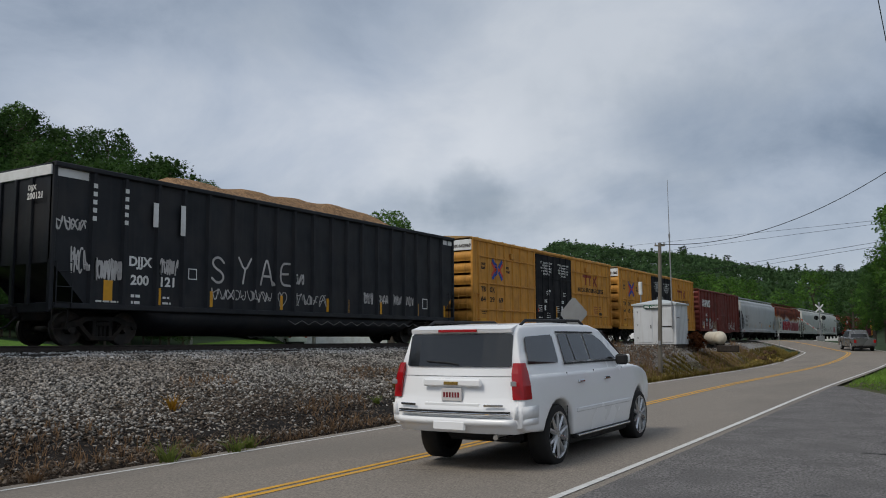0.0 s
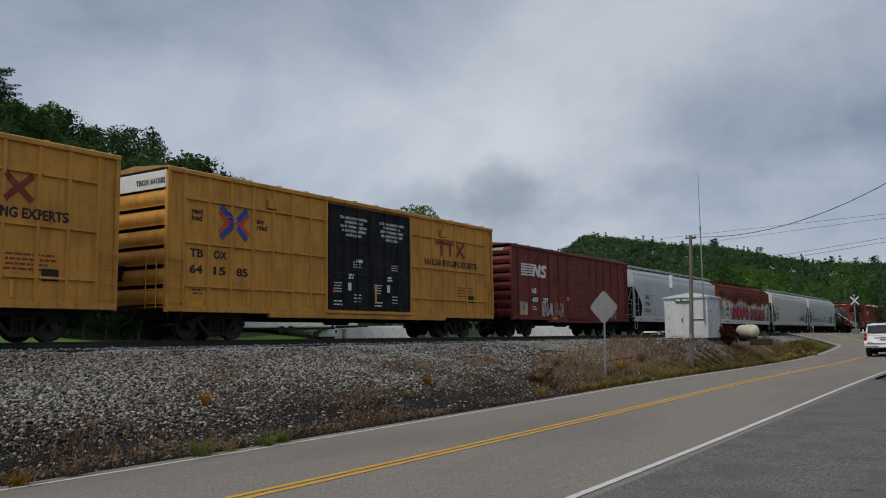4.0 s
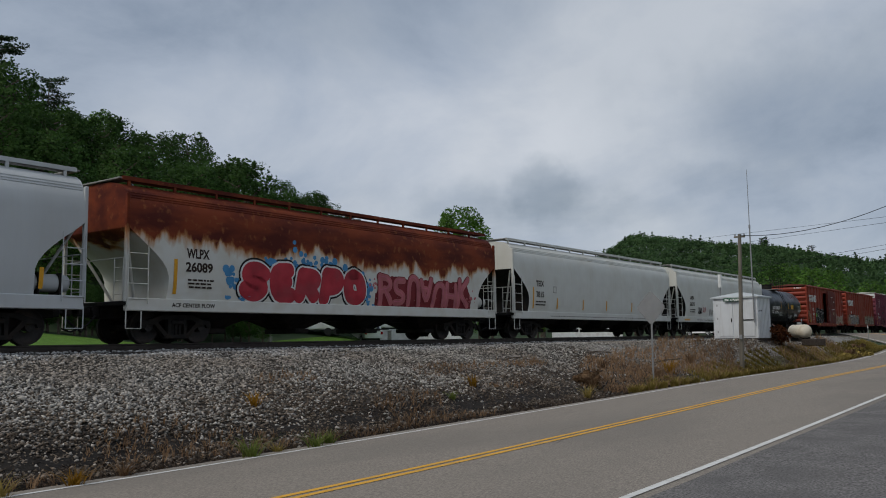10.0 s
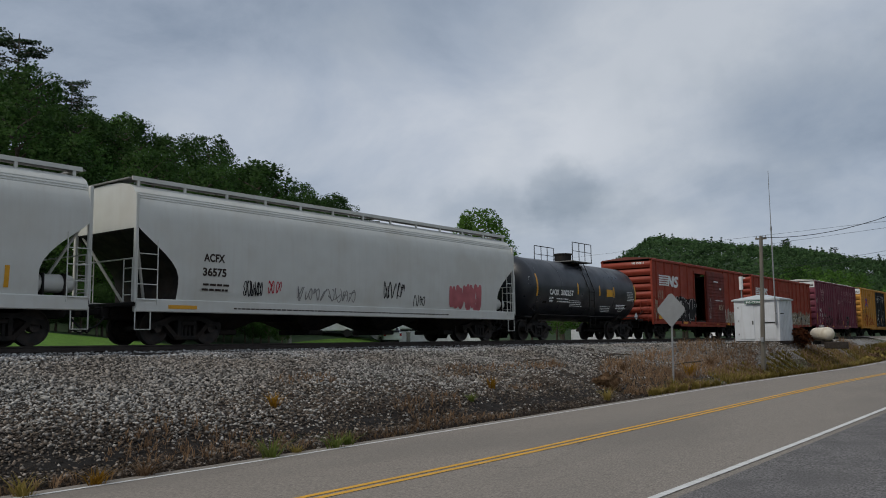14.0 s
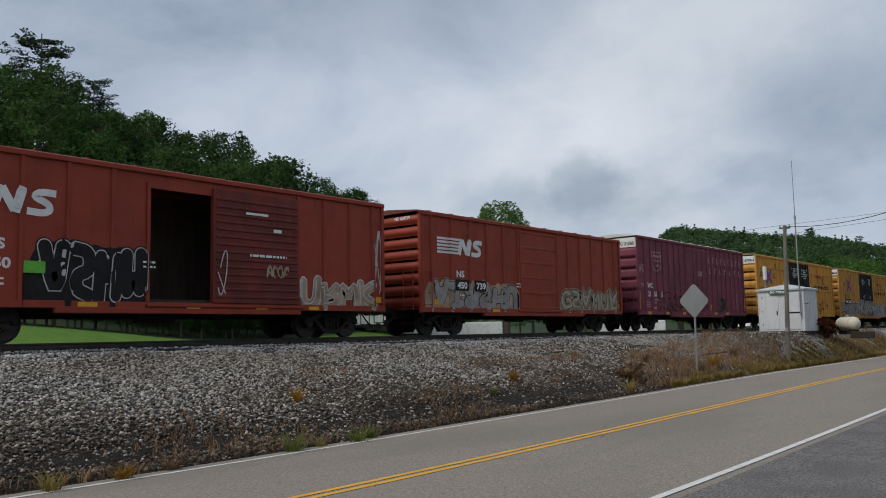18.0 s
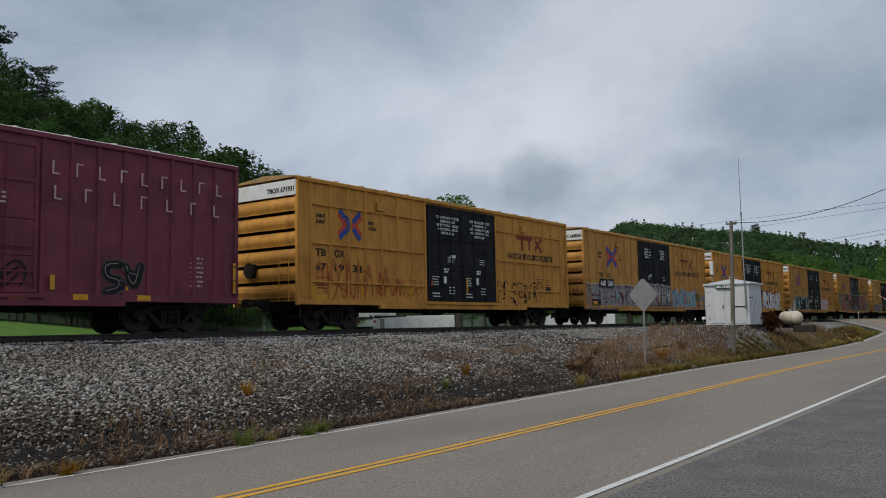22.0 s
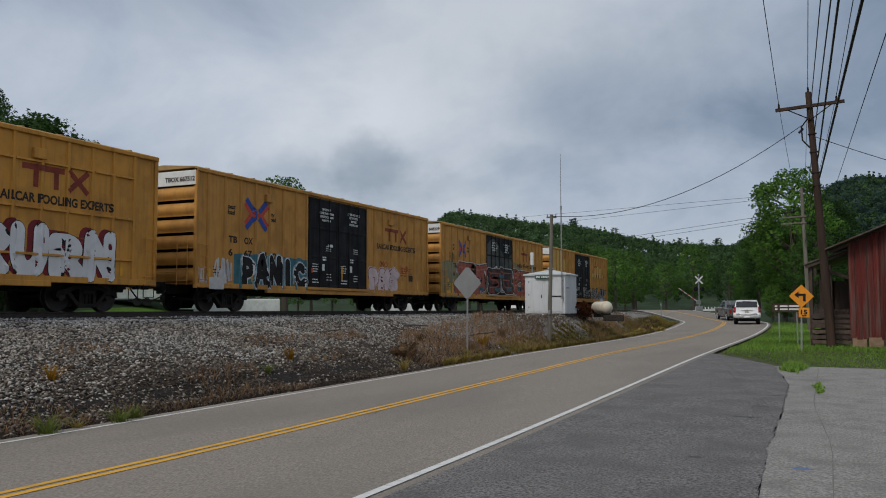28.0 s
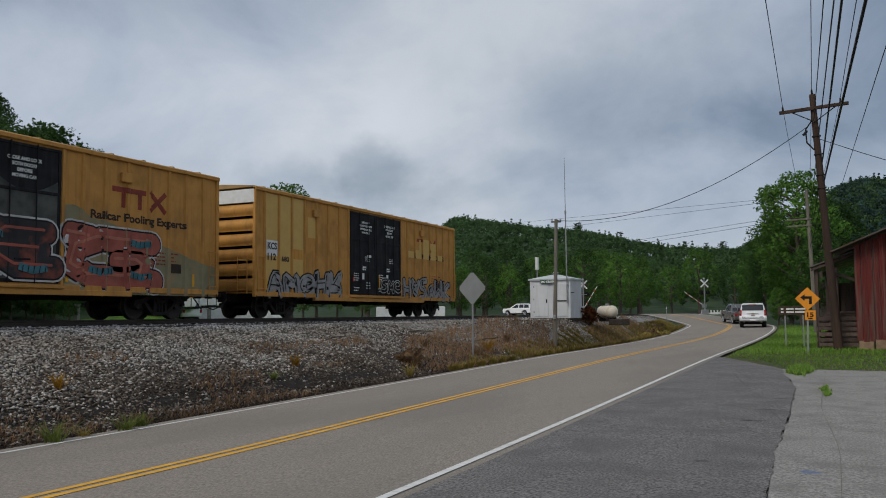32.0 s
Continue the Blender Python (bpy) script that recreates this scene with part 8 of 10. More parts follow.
WC_POSTS = [0.84 + 0.737 * k for k in range(8)] + [9.1 + 0.737 * k for k in range(8)]
SURF_WC = surf_ribbed(WC_POSTS)
car, L = boxcar(12, 4.9, M_MAROON, WC_POSTS, "plain", (6.05, 9.05), "faded maroon boxcar with pale stencilled words", [(6.1, 9.0, 1.0, 4.6, 4, 1)], M_GREY2, yc=2.0, ribs=6, top=4.3, shelf=True)
mb = MB()
stroke(mb, rounded([(2.32 + s * u, z) for s, u, z in ((-1, 0.56, 4.04), (-1, 0.44, 4.19), (-1, 0.3, 4.1), (1, 0.0, 4.15), (1, 0.3, 4.1), (1, 0.44, 4.19), (1, 0.56, 4.04), (1, 0.5, 3.8), (1, 0.58, 3.5), (1, 0.4, 3.24), (1, 0.0, 3.1), (-1, 0.4, 3.24), (-1, 0.58, 3.5), (-1, 0.5, 3.8), (-1, 0.56, 4.04))], 1), 0.032, SURF_WC, 0.006, True)
part("emblem", mb, M_MAROONLET, car, "faded shield outline")
for y0, z, n in ((1.86, 3.86, 8), (1.92, 3.62, 7), (2.14, 3.36, 3)):
    for k in range(n):
        plate(car, y0 + 0.115 * k, y0 + 0.115 * k + 0.05, z, z + 0.13, 1.562, M_MAROONLET, "print_bar", thick=0.002)
for row, (first, n) in enumerate(((9.3, 9), (9.36, 7))):
    for k in range(n):
        y, z = first + (0.62 if row == 0 else 0.8) * k, 3.92 - 0.62 * row
        plate(car, y, y + 0.05, z, z + 0.34, 1.562, M_MAROONLET, "print_bar", thick=0.002)
        plate(car, y + 0.05, y + 0.2, z + (0.3 if k % 2 else 0.0), z + (0.34 if k % 2 else 0.04), 1.562, M_MAROONLET, "print_bar", thick=0.002)
for s, y, z in (("WC", 1.02, 2.22), ("21", 1.06, 1.78), ("56", 1.76, 1.78), ("5", 2.63, 1.78)):
    lettering(car, s, y, z, 0.26, M_WHITE, 1.562)
for s, z, h in (("214000", 1.57, 0.1), ("72000", 1.42, 0.08)):
    lettering(car, s, 1.8, z, h, M_MAROONLET, 1.562)
small_print(car, 1.0, 1.5, 0.45, 4, 1.506, M_MAROONLET, 0.09, 0.03, 91)
small_print(car, 7.45, 3.3, 0.8, 3, 1.6, M_MAROONLET, 0.11, 0.05, 92)
small_print(car, 13.4, 2.05, 0.5, 7, 1.506, M_MAROONLET, 0.13, 0.05, 93)
plate(car, 7.75, 8.0, 1.75, 2.0, 1.6, M_SPRAYW2, "placard", "pale card in a holder", thick=0.004)
bubble(car, 2.35, 5.5, 0.84, 2.02, 4, SURF_WC, M_MAROON, M_SPRAYK, 41, 0.05, M_SPRAYDARK, "dark smeared block graffiti with grey scuffs", None, 0.3)
scrawl(car, 2.4, 4.3, 1.1, 1.9, 3, SURF_WC, M_SPRAYS, 44, 0.03)
scrawl(car, 4.0, 5.6, 2.2, 2.7, 4, SURF_WC, M_SPRAYDARK, 47, 0.03, "thin dark spray tag")
scrawl(car, 0.2, 0.75, 2.9, 3.5, 4, SURF_WC, M_MAROONLET, 48, 0.02)
scrawl(car, 0.2, 0.7, 2.2, 2.45, 3, SURF_WC, M_MAROONLET, 49, 0.016)
scrawl(car, 6.3, 8.8, 1.1, 1.8, 3, lambda y, z: 1.585, M_SPRAYK, 42, 0.05, "dark smeared spray tag")
bubble(car, 10.7, 11.9, 0.95, 1.95, 2, SURF_WC, M_SPRAYK, M_SPRAYDARK, 45, 0.03, M_SPRAYS, "dark smeared block graffiti with grey scuffs")
for y in (6.95, 7.5, 8.2):
    part("door_rod", MB().cyl((1.6, y, 1.0), (1.6, y, 2.1 if y == 7.5 else 4.5), 0.022, 6), M_MAROON, car)
for z in (1.25, 1.5, 2.1):
    part("door_rod", MB().cyl((1.6, 6.3, z), (1.6, 8.9, z), 0.018, 6), M_MAROON, car)
part("door_latch", MB().box(1.56, 1.64, 7.35, 7.8, 1.55, 2.3, 0.015), M_MAROON, car)
for y0, y1, z0, z1 in ((0.1, 0.21, 1.06, 1.54), (0.1, 0.21, 1.56, 2.05), (0.98, 1.36, 0.84, 0.98), (3.13, 3.52, 0.84, 0.98), (5.3, 5.7, 0.84, 0.98), (8.3, 8.75, 0.84, 0.94), (9.3, 9.42, 1.1, 1.45), (9.9, 10.3, 0.86, 1.0), (11.7, 12.1, 0.86, 1.0), (14.88, 14.98, 1.1, 2.0)):
    plate(car, y0, y1, z0, z1, 1.562, M_REFLECT, "reflector", "amber reflector strip")
for y in (1.85, 4.6, 5.35, 11.2):
    plate(car, y, y + 0.26, 1.12, 1.22, 1.506, M_REFLECT, "reflector", "dirty amber reflector strip")
lettering_end(car, "WC 21565", 0.4, 4.42)
for z, s in ((3.15, 4), (2.55, 5)):
    small_print(car, 0, 0, 0.7, 2, 0, M_MAROONLET, 0.08, 0.03, s).data.transform(Matrix(((0, 1, 0, 0.1), (-1, 0, 0, -0.115), (0, 0, 1, z), (0, 0, 0, 1))))
part("end_platform", MB().box(-1.1, 0.8, -0.5, -0.12, 1.0, 1.05, 0.01), M_UNDER, car, "dark steel step across the end")
part("brake_cabinet", MB().box(-0.3, 0.7, -0.3, -0.1, 1.1, 1.75, 0.03), M_UNDER, car, "dark brake gear box")
for x, z in ((-1.2, 2.3), (-0.2, 2.2), (0.35, 2.35), (0.75, 2.35)):
    part("stanchion", MB().cyl((x, -0.3, 1.0), (x, -0.3, z), 0.025, 6), M_UNDER, car, "dark steel stanchion")
for z in (1.45, 1.9, 2.3):
    part("grab_rail", MB().cyl((-1.35, -0.3, z), (0.8, -0.3, z), 0.018, 6), M_UNDER, car, "dark grab rail")

car = pool_boxcar(13, True, "yellow grid-ribbed boxcar with brown bubble graffiti", ("67", "19", "31"))
bubble(car, 11.95, 15.7, 0.9, 1.95, 5, SURF_60, M_YEL, M_SPRAYK, 31, 0.045, None, "dark outlined bubble graffiti")
scrawl(car, 0.8, 4.6, 1.0, 2.4, 5, SURF_60, M_SPRAYRED2, 32, 0.05, "thin red scrawl")
scrawl(car, 4.0, 6.6, 1.1, 1.9, 5, SURF_60, M_SPRAYRED2, 33, 0.04, "thin red scrawl")

car = pool_boxcar(14, False, "yellow boxcar with silver graffiti along its base", ("6 68", "2 60"), (3.4, 3.62, 1.35, 1.1))
def side_14(y, z):
    return 1.565 if 6.8 < y < 11.8 else SURF_60(y, z)


def crest_14(y):
    return (2.12 if y < 6.7 else 2.38 - 0.03 * (y - 6.7)) + 0.16 * noise.noise((y * 1.7, 3, 0)) + 0.07 * noise.noise((y * 6.1, 5, 0))


mb = MB()
fill(mb, 0.1, 11.75, lambda y: 0.74, crest_14, side_14, 0.003)
part("graffiti", mb, M_SPRAYMAUVE, car, "broad band of mauve-grey and dark red spray paint")
mb = MB()
stroke(mb, [(0.1 + 0.12 * k, crest_14(0.1 + 0.12 * k)) for k in range(98)], 0.045, side_14, 0.008)
part("graffiti", mb, M_SPRAYW, car, "thin white line along the crest of the paint")
bubble(car, 0.15, 6.8, 0.78, 2.12, 7, side_14, M_SPRAYS2, M_SPRAYS, 51, 0.022, M_SPRAYDR, "grey block graffiti with white edges and dark red shading", None, 0.46)
bubble(car, 6.85, 11.75, 1.0, 2.3, 6, side_14, M_SPRAYS2, M_SPRAYK, 52, 0.02, M_SPRAYW, "grey block graffiti with white edges and dark red shading", M_SPRAYDR, 0.4)
scrawl(car, 0.4, 6.6, 0.9, 2.05, 8, side_14, M_SPRAYW, 57, 0.025, "thin white highlights")
speckles(car, ((6.3, 1.85, 0.16, 6), (3.9, 1.6, 0.12, 4)), M_SPRAYSKY, side_14, 58, "pale blue splashes", 0.06, 0.16, 0.04)
ground_coat(car, 11.9, 16.3, 0.8, 1.95, SURF_60, M_SPRAYB, "blue and orange sprayed ground behind the letters", 0.3)
bubble(car, 12.0, 16.2, 0.82, 2.15, 7, SURF_60, M_SPRAYSKY, M_SPRAYROSE, 53, 0.028, M_SPRAYW, "sky-blue block letters edged in rose", None, 0.42)
scrawl(car, 11.85, 12.1, 0.9, 2.0, 1, SURF_60, M_SPRAYRED2, 59, 0.12, "orange spray-paint edge")
ground_coat(car, 16.3, 17.0, 0.8, 1.3, SURF_60, M_SPRAYRED2, "orange spray-paint patch", 0.1)
bubble(car, 16.3, 16.95, 1.35, 1.85, 3, SURF_60, M_SPRAYGRN, M_SPRAYK, 55, 0.012, None, "small olive letters")
bubble(car, 17.0, 18.1, 0.84, 1.75, 2, SURF_60, M_SPRAYS2, M_SPRAYB, 54, 0.03, M_SPRAYROSE)
for y in (6.1, 9.7, 12.2, 14.6):
    plate(car, y, y + 0.1, 1.25, 1.75, 1.605, M_REFLECT, "reflector", "amber reflector strip")
for s, y in (("668", 1.74), ("260", 2.62)):
    plate(car, y - 0.06, y + 0.72, 1.96, 2.4, 1.606, M_SPRAYK, "patch", "black number patch", thick=0.002)
    lettering(car, s, y, 2.04, 0.27, M_WHITE, 1.611, width=0.6)
plate(car, 0.7, 1.65, 0.98, 1.3, 1.604, M_SPRAYK, "patch", "black stencil panel", thick=0.002)
plate(car, 0.8, 1.3, 1.02, 1.2, 1.608, M_REFLECT, "placard", "yellow warning placard", thick=0.002)

car = pool_boxcar(15, True, "yellow grid-ribbed boxcar with red and white letters", ("67", "29", "66"))
ground_coat(car, 2.2, 7.0, 0.84, 1.7, SURF_60, M_SPRAYIND, "dark indigo sprayed ground behind the letters", 0.5)
bubble(car, 2.3, 6.9, 0.84, 2.2, 6, SURF_60, M_SPRAYIND, M_SPRAYW2, 61, 0.022, M_SPRAYW, "dark jagged block graffiti with white edges", M_SPRAYK, 0.3, turns=0)
bubble(car, 12.05, 17.0, 0.84, 2.5, 4, SURF_60, M_SPRAYW2, M_SPRAYK, 63, 0.022, None, "white block letters shaded dark red", None, 0.4, "RURN", (M_SPRAYDR, -0.17, 0.05))

car = pool_boxcar(16, False, "yellow boxcar with black and white graffiti letters", ("6", "67", "51", "2"), (3.4, 3.64, 1.42, 1.14))
mb = MB()
fill(mb, 2.1, 6.78, lambda y: 0.84, lambda y: 2.12 + 0.15 * noise.noise((y * 2, 1, 0)), SURF_60, 0.002)
part("graffiti", mb, M_SPRAYT, car, "teal spray-paint cloud")
bubble(car, 2.45, 6.75, 0.84, 2.2, 5, SURF_60, M_SPRAYK, M_SPRAYW2, 71, 0.035, None, "black block letters outlined in white", M_SPRAYSKY, 0.38, "PANIC")
bubble(car, 12.0, 15.0, 0.80, 2.15, 3, SURF_60, M_SPRAYPK2, M_SPRAYDR, 74, 0.035, None, "pale pink rounded graffiti letters", M_SPRAYPK2, 0.42, "PMS")
scrawl(car, 13.1, 13.9, 2.1, 2.4, 2, SURF_60, M_SPRAYRED2, 75, 0.05)
scrawl(car, 15.3, 16.0, 1.9, 2.3, 2, SURF_60, M_SPRAYRED2, 76, 0.05)
scrawl(car, 0.95, 2.0, 0.95, 1.9, 4, SURF_60, M_SPRAYW, 73, 0.07)
scrawl(car, 0.2, 0.6, 0.9, 1.6, 3, SURF_60, M_SPRAYW, 74, 0.05)
plate(car, 0.7, 1.5, 0.78, 1.2, 1.56, M_SPRAYW, "patch", "pale paint patch", thick=0.003)

car = pool_boxcar(17, False, "yellow boxcar covered in salmon and silver graffiti", ("6", "68", "22", "9"), (3.1, 3.64, 1.2, 1.0), base=M_YEL2)
mb = MB()
fill(mb, 0.1, 6.8, lambda y: 0.76, lambda y: 2.6 + 0.3 * math.sin(y * 1.1) + 0.2 * noise.noise((y, 3, 0)), SURF_60, 0.003)
fill(mb, 11.9, 18.5, lambda y: 0.76, lambda y: lerp(3.3, 1.7, (y - 11.9) / 6.6) + 0.15 * noise.noise((y * 1.5, 5, 0)), SURF_60, 0.003)
part("graffiti", mb, M_SPRAYHAZE, car, "grey-green spray-paint ground")
mb = MB()
fill(mb, 6.95, 11.74, lambda y: 1.04, lambda y: 4.05 + 0.55 * math.sin((y - 6.9) * 1.25), lambda y, z: 1.537, 0.002)
part("graffiti", mb, M_SPRAYDARK, car, "dark grey spray paint over the doors")
DOOR_17 = lambda y, z: 1.575
bubble(car, 2.45, 6.9, 0.86, 3.0, 1, SURF_60, M_SPRAYP, M_SPRAYK, 81, 0.05, M_SPRAYP2, "salmon block letter outlined in black and white", M_SPRAYW, 0.27, "a", None, 1)
bubble(car, 7.0, 11.75, 1.06, 2.8, 2, DOOR_17, M_SPRAYDARKMIX, M_SPRAYK, 82, 0.05, M_SPRAYP, "dark smeared block letters outlined in black and white", M_SPRAYW, 0.3, "se", None, 1)
bubble(car, 11.8, 15.6, 0.86, 2.85, 1, SURF_60, M_SPRAYP, M_SPRAYK, 87, 0.05, M_SPRAYP2, "salmon block letter outlined in black and white", M_SPRAYW, 0.27, "g", None, 1)
for y, z, q in ((3.4, 1.25, 0), (3.6, 2.35, 1), (5.6, 1.3, 0), (8.2, 1.3, 2), (9.0, 2.2, 2), (10.4, 1.35, 2), (12.8, 1.4, 0), (14.4, 1.3, 0), (14.3, 2.3, 1)):
    eye = MB()
    stroke(eye, [(y, z + 0.1), (y + 0.45, z), (y + 0.9, z + 0.08)], 0.2, SURF_60 if q < 2 else (lambda y, z: 1.575), 0.042)
    insert = part("graffiti", eye, M_SPRAYT, car, "teal insert with dark stripes")
    lines = MB()
    for i in range(5):
        stroke(lines, [(y + 0.1 + 0.18 * i, z - 0.06), (y + 0.13 + 0.18 * i, z + 0.13)], 0.025, SURF_60 if q < 2 else (lambda y, z: 1.575), 0.055)
    tagged(part("stripes", lines, M_SPRAYK, insert), kind="stuff")
scrawl(car, 1.0, 2.6, 0.9, 1.8, 3, SURF_60, M_REFLECT, 84, 0.08)
scrawl(car, 1.2, 2.0, 2.75, 3.4, 2, SURF_60, M_SPRAYK, 85, 0.035)

car = pool_boxcar(18, False, "yellow last boxcar with fresh patches and grey graffiti", (), None, words=False, marks="")
for y0, y1, z0, z1 in ((0.7, 1.5, 1.0, 4.8), (1.64, 2.36, 1.5, 4.8), (2.5, 3.26, 1.6, 4.8), (3.6, 4.15, 3.3, 4.15)):
    plate(car, y0, y1, z0, z1, 1.501, M_YELNEW, "patch", "fresh pale yellow paint patch", thick=0.003)
for y0, y1, z0, z1 in ((12.65, 13.3, 3.0, 3.35), (13.5, 14.2, 3.0, 3.45), (13.95, 14.2, 3.4, 4.0), (14.35, 15.1, 3.0, 4.05), (15.24, 15.95, 3.0, 3.9), (16.15, 16.8, 3.0, 3.3)):
    plate(car, y0, y1, z0, z1, 1.509, M_YELNEW, "patch", "fresh pale yellow paint patch", thick=0.003)
plate(car, 2.55, 3.2, 2.35, 2.75, 1.507, M_YEL, "patch", "darker paint patch", thick=0.003)
plate(car, 0.78, 1.5, 2.4, 3.0, 1.504, M_WHITE, "patch", "white marking panel", thick=0.003)
lettering(car, "KCS", 0.84, 2.66, 0.26, M_LETTER, 1.512, width=0.6)
lettering(car, "112", 0.84, 2.24, 0.26, M_LETTER, 1.512, width=0.55)
lettering(car, "680", 1.75, 2.22, 0.2, M_LETTER, 1.512, width=0.5)
bubble(car, 0.8, 6.2, 0.74, 2.05, 5, SURF_60, M_SPRAYS2, M_SPRAYK, 91, 0.06, M_SPRAYK, "grey block graffiti letters")
bubble(car, 12.0, 17.6, 0.78, 2.05, 6, SURF_60, M_SPRAYS2, M_SPRAYK, 92, 0.06, M_SPRAYK, "grey block graffiti letters")
bubble(car, 9.6, 11.6, 1.1, 1.9, 3, lambda y, z: 1.6, M_DOOR, M_SPRAYW, 93, 0.035, M_SPRAYW)


# ---- beside the track: sign, poles, shed, tank ----
def stand(x, y):
    return height(x, y)


sign = thing("road_sign", "bare aluminium back of a diamond sign on a steel post", "road sign", at=pose(-11.8, 28.0, stand(-11.8, 28.0), 0, 0.6, -12))
part("post", MB().poly([(-0.03, 0.0, -0.5), (-0.03, 0.03, -0.5), (0.03, 0.03, -0.5), (0.03, 0.0, -0.5)], (0, 0, 3.5)), M_GALV, sign, "galvanised channel post")
dz = 3.14 - 0.53
d_sheet = MB()
ring = []
for k in range(4):
    a = math.pi / 2 * k
    for o in (-0.06, 0.06):
        ring.append((0.555 * math.cos(a) - o * math.sin(a) * 1.0, -0.012, dz + 0.555 * math.sin(a) + o * math.cos(a)))
d_sheet.poly(ring, (0, 0.004, 0))
part("panel", d_sheet, M_ALU, sign, "bare aluminium diamond panel")
for z in (dz - 0.3, dz + 0.3):
    part("bolt", MB().cyl((0, -0.012, z), (0, -0.022, z), 0.012, 6), M_GALV, sign)

pole = thing("utility_pole", "short weathered grey wooden pole on the bank", "utility pole", at=pose(-11.87, 38.0, stand(-11.87, 38.0), 0, 1.75, 0))
POLE_H = 6.04 - stand(-11.87, 38.0)
part("shaft", MB().cyl((0, 0, -0.6), (0, 0, POLE_H), 0.105, 12, 0.075), M_OLDWOOD, pole)
part("crosspiece", MB().box(-0.24, 0.24, -0.04, 0.04, POLE_H - 0.15, POLE_H - 0.08, 0.01), M_OLDWOOD, pole)
for x in (-0.2, 0.2):
    part("insulator", MB().cyl((x, 0, POLE_H - 0.08), (x, 0, POLE_H + 0.02), 0.03, 8), M_GALV, pole)
part("meter_box", MB().box(-0.05, 0.07, -0.18, -0.1, 1.2, 1.4, 0.01), M_GALV, pole)

SHED_Z = RAIL_Z - 0.28
shed = thing("signal_shed", "white metal equipment shed with a low pyramid roof", "shed", at=pose(-14.25, 46.0, SHED_Z, 0, 0, -3.5))
hw, hd = 1.19, 0.92
part("skid", MB().box(-hw + 0.05, -hw + 0.3, -hd, hd, -0.1, 0.1, 0.01), M_TIE, shed)
part("skid", MB().box(hw - 0.3, hw - 0.05, -hd, hd, -0.1, 0.1, 0.01), M_TIE, shed)
part("skid", MB().box(-0.15, 0.15, -hd, hd, -0.1, 0.1, 0.01), M_TIE, shed)
part("body", MB().box(-hw, hw, -hd, hd, 0.1, 2.22, 0.01), M_SHED, shed)
ribs = MB().box(-0.02, 0.02, -0.012, 0.012, 0.12, 2.2)
rib_me = shared(ribs, M_SHED, "wall_rib")
for k in range(9):
    part("wall_rib", rib_me, M_SHED, shed, at=pose(hw + 0.006, lerp(-hd + 0.1, hd - 0.1, k / 8), 0, 0, 0, 90))
for k in (0, 5, 9):
    part("wall_rib", rib_me, M_SHED, shed, at=pose(lerp(-hw + 0.04, hw - 0.04, k / 9), -hd - 0.008, 0))
dr = part("door", MB().box(-0.95, -0.12, -hd - 0.03, -hd, 0.2, 2.0, 0.008), M_SHED, shed, "white metal door")
part("door_handle", MB().box(-0.22, -0.17, -hd - 0.06, -hd - 0.03, 0.95, 1.15, 0.008), M_UNDER, dr)
for z in (0.4, 1.1, 1.8):
    part("hinge", MB().box(-0.98, -0.92, -hd - 0.04, -hd - 0.02, z, z + 0.1), M_GALV, dr)
dr = part("door", MB().box(0.42, 1.02, -hd - 0.03, -hd, 0.2, 2.0, 0.008), M_SHED, shed, "white metal door")
part("hasp", MB().box(0.42, 1.05, -hd - 0.06, -hd - 0.03, 1.02, 1.08, 0.008), M_UNDER, dr)
roof = MB().loft([[(-hw - 0.08, -hd - 0.08, 2.2), (hw + 0.08, -hd - 0.08, 2.2), (hw + 0.08, hd + 0.08, 2.2), (-hw - 0.08, hd + 0.08, 2.2)], [(-hw - 0.08, -hd - 0.08, 2.28), (hw + 0.08, -hd - 0.08, 2.28), (hw + 0.08, hd + 0.08, 2.28), (-hw - 0.08, hd + 0.08, 2.28)], [(-0.1, -0.08, 2.55), (0.1, -0.08, 2.55), (0.1, 0.08, 2.55), (-0.1, 0.08, 2.55)]])
part("roof", roof, M_SHEDROOF, shed)
part("vent_cap", MB().cyl((0, 0, 2.5), (0, 0, 2.62), 0.1, 12).cyl((0, 0, 2.62), (0, 0, 2.7), 0.19, 12, 0.08), M_SHEDROOF, shed)
board = part("name_board", MB().box(-0.55, 0.42, -hd - 0.13, -hd - 0.1, 2.03, 2.22, 0.008), M_SIGNG, shed, "dark green board lettered BIG CREEK")


def flat_text(parent, text, x, y, z, size, material, width=None, name="lettering"):
    """Letters on a face that looks along -y, from x rightwards."""
    ob = lettering(parent, text, 0, 0, size, material, 0.0, width)
    ob.data.transform(Matrix(((0, 1, 0, x), (-1, 0, 0, y), (0, 0, 1, z), (0, 0, 0, 1))))
    return ob


flat_text(board, "BIG CREEK", -0.48, -hd - 0.135, 2.065, 0.11, M_WHITE, 0.83)

mast = thing("radio_mast", "thin grey whip antenna mast beside the shed", "antenna", at=pose(-13.28, 44.9, SHED_Z))
part("pole", MB().cyl((0, 0, 0.9), (0, 0, 5.9), 0.035, 10), M_GALV, mast)
part("whip", MB().cyl((0, 0, 5.9), (0, 0, 8.94), 0.022, 8, 0.012), M_GALV, mast)
part("collar", MB().cyl((0, 0, 5.8), (0, 0, 6.0), 0.05, 10), M_GALV, mast)
part("stay", MB().cyl((-0.35, 0.2, 1.5), (0.35, 0.2, 1.5), 0.02, 6).cyl((0, 0.2, 1.5), (0, 0, 1.5), 0.02, 6).cyl((0, 0, 1.9), (0, 0.2, 1.9), 0.02, 6), M_UNDER, mast)

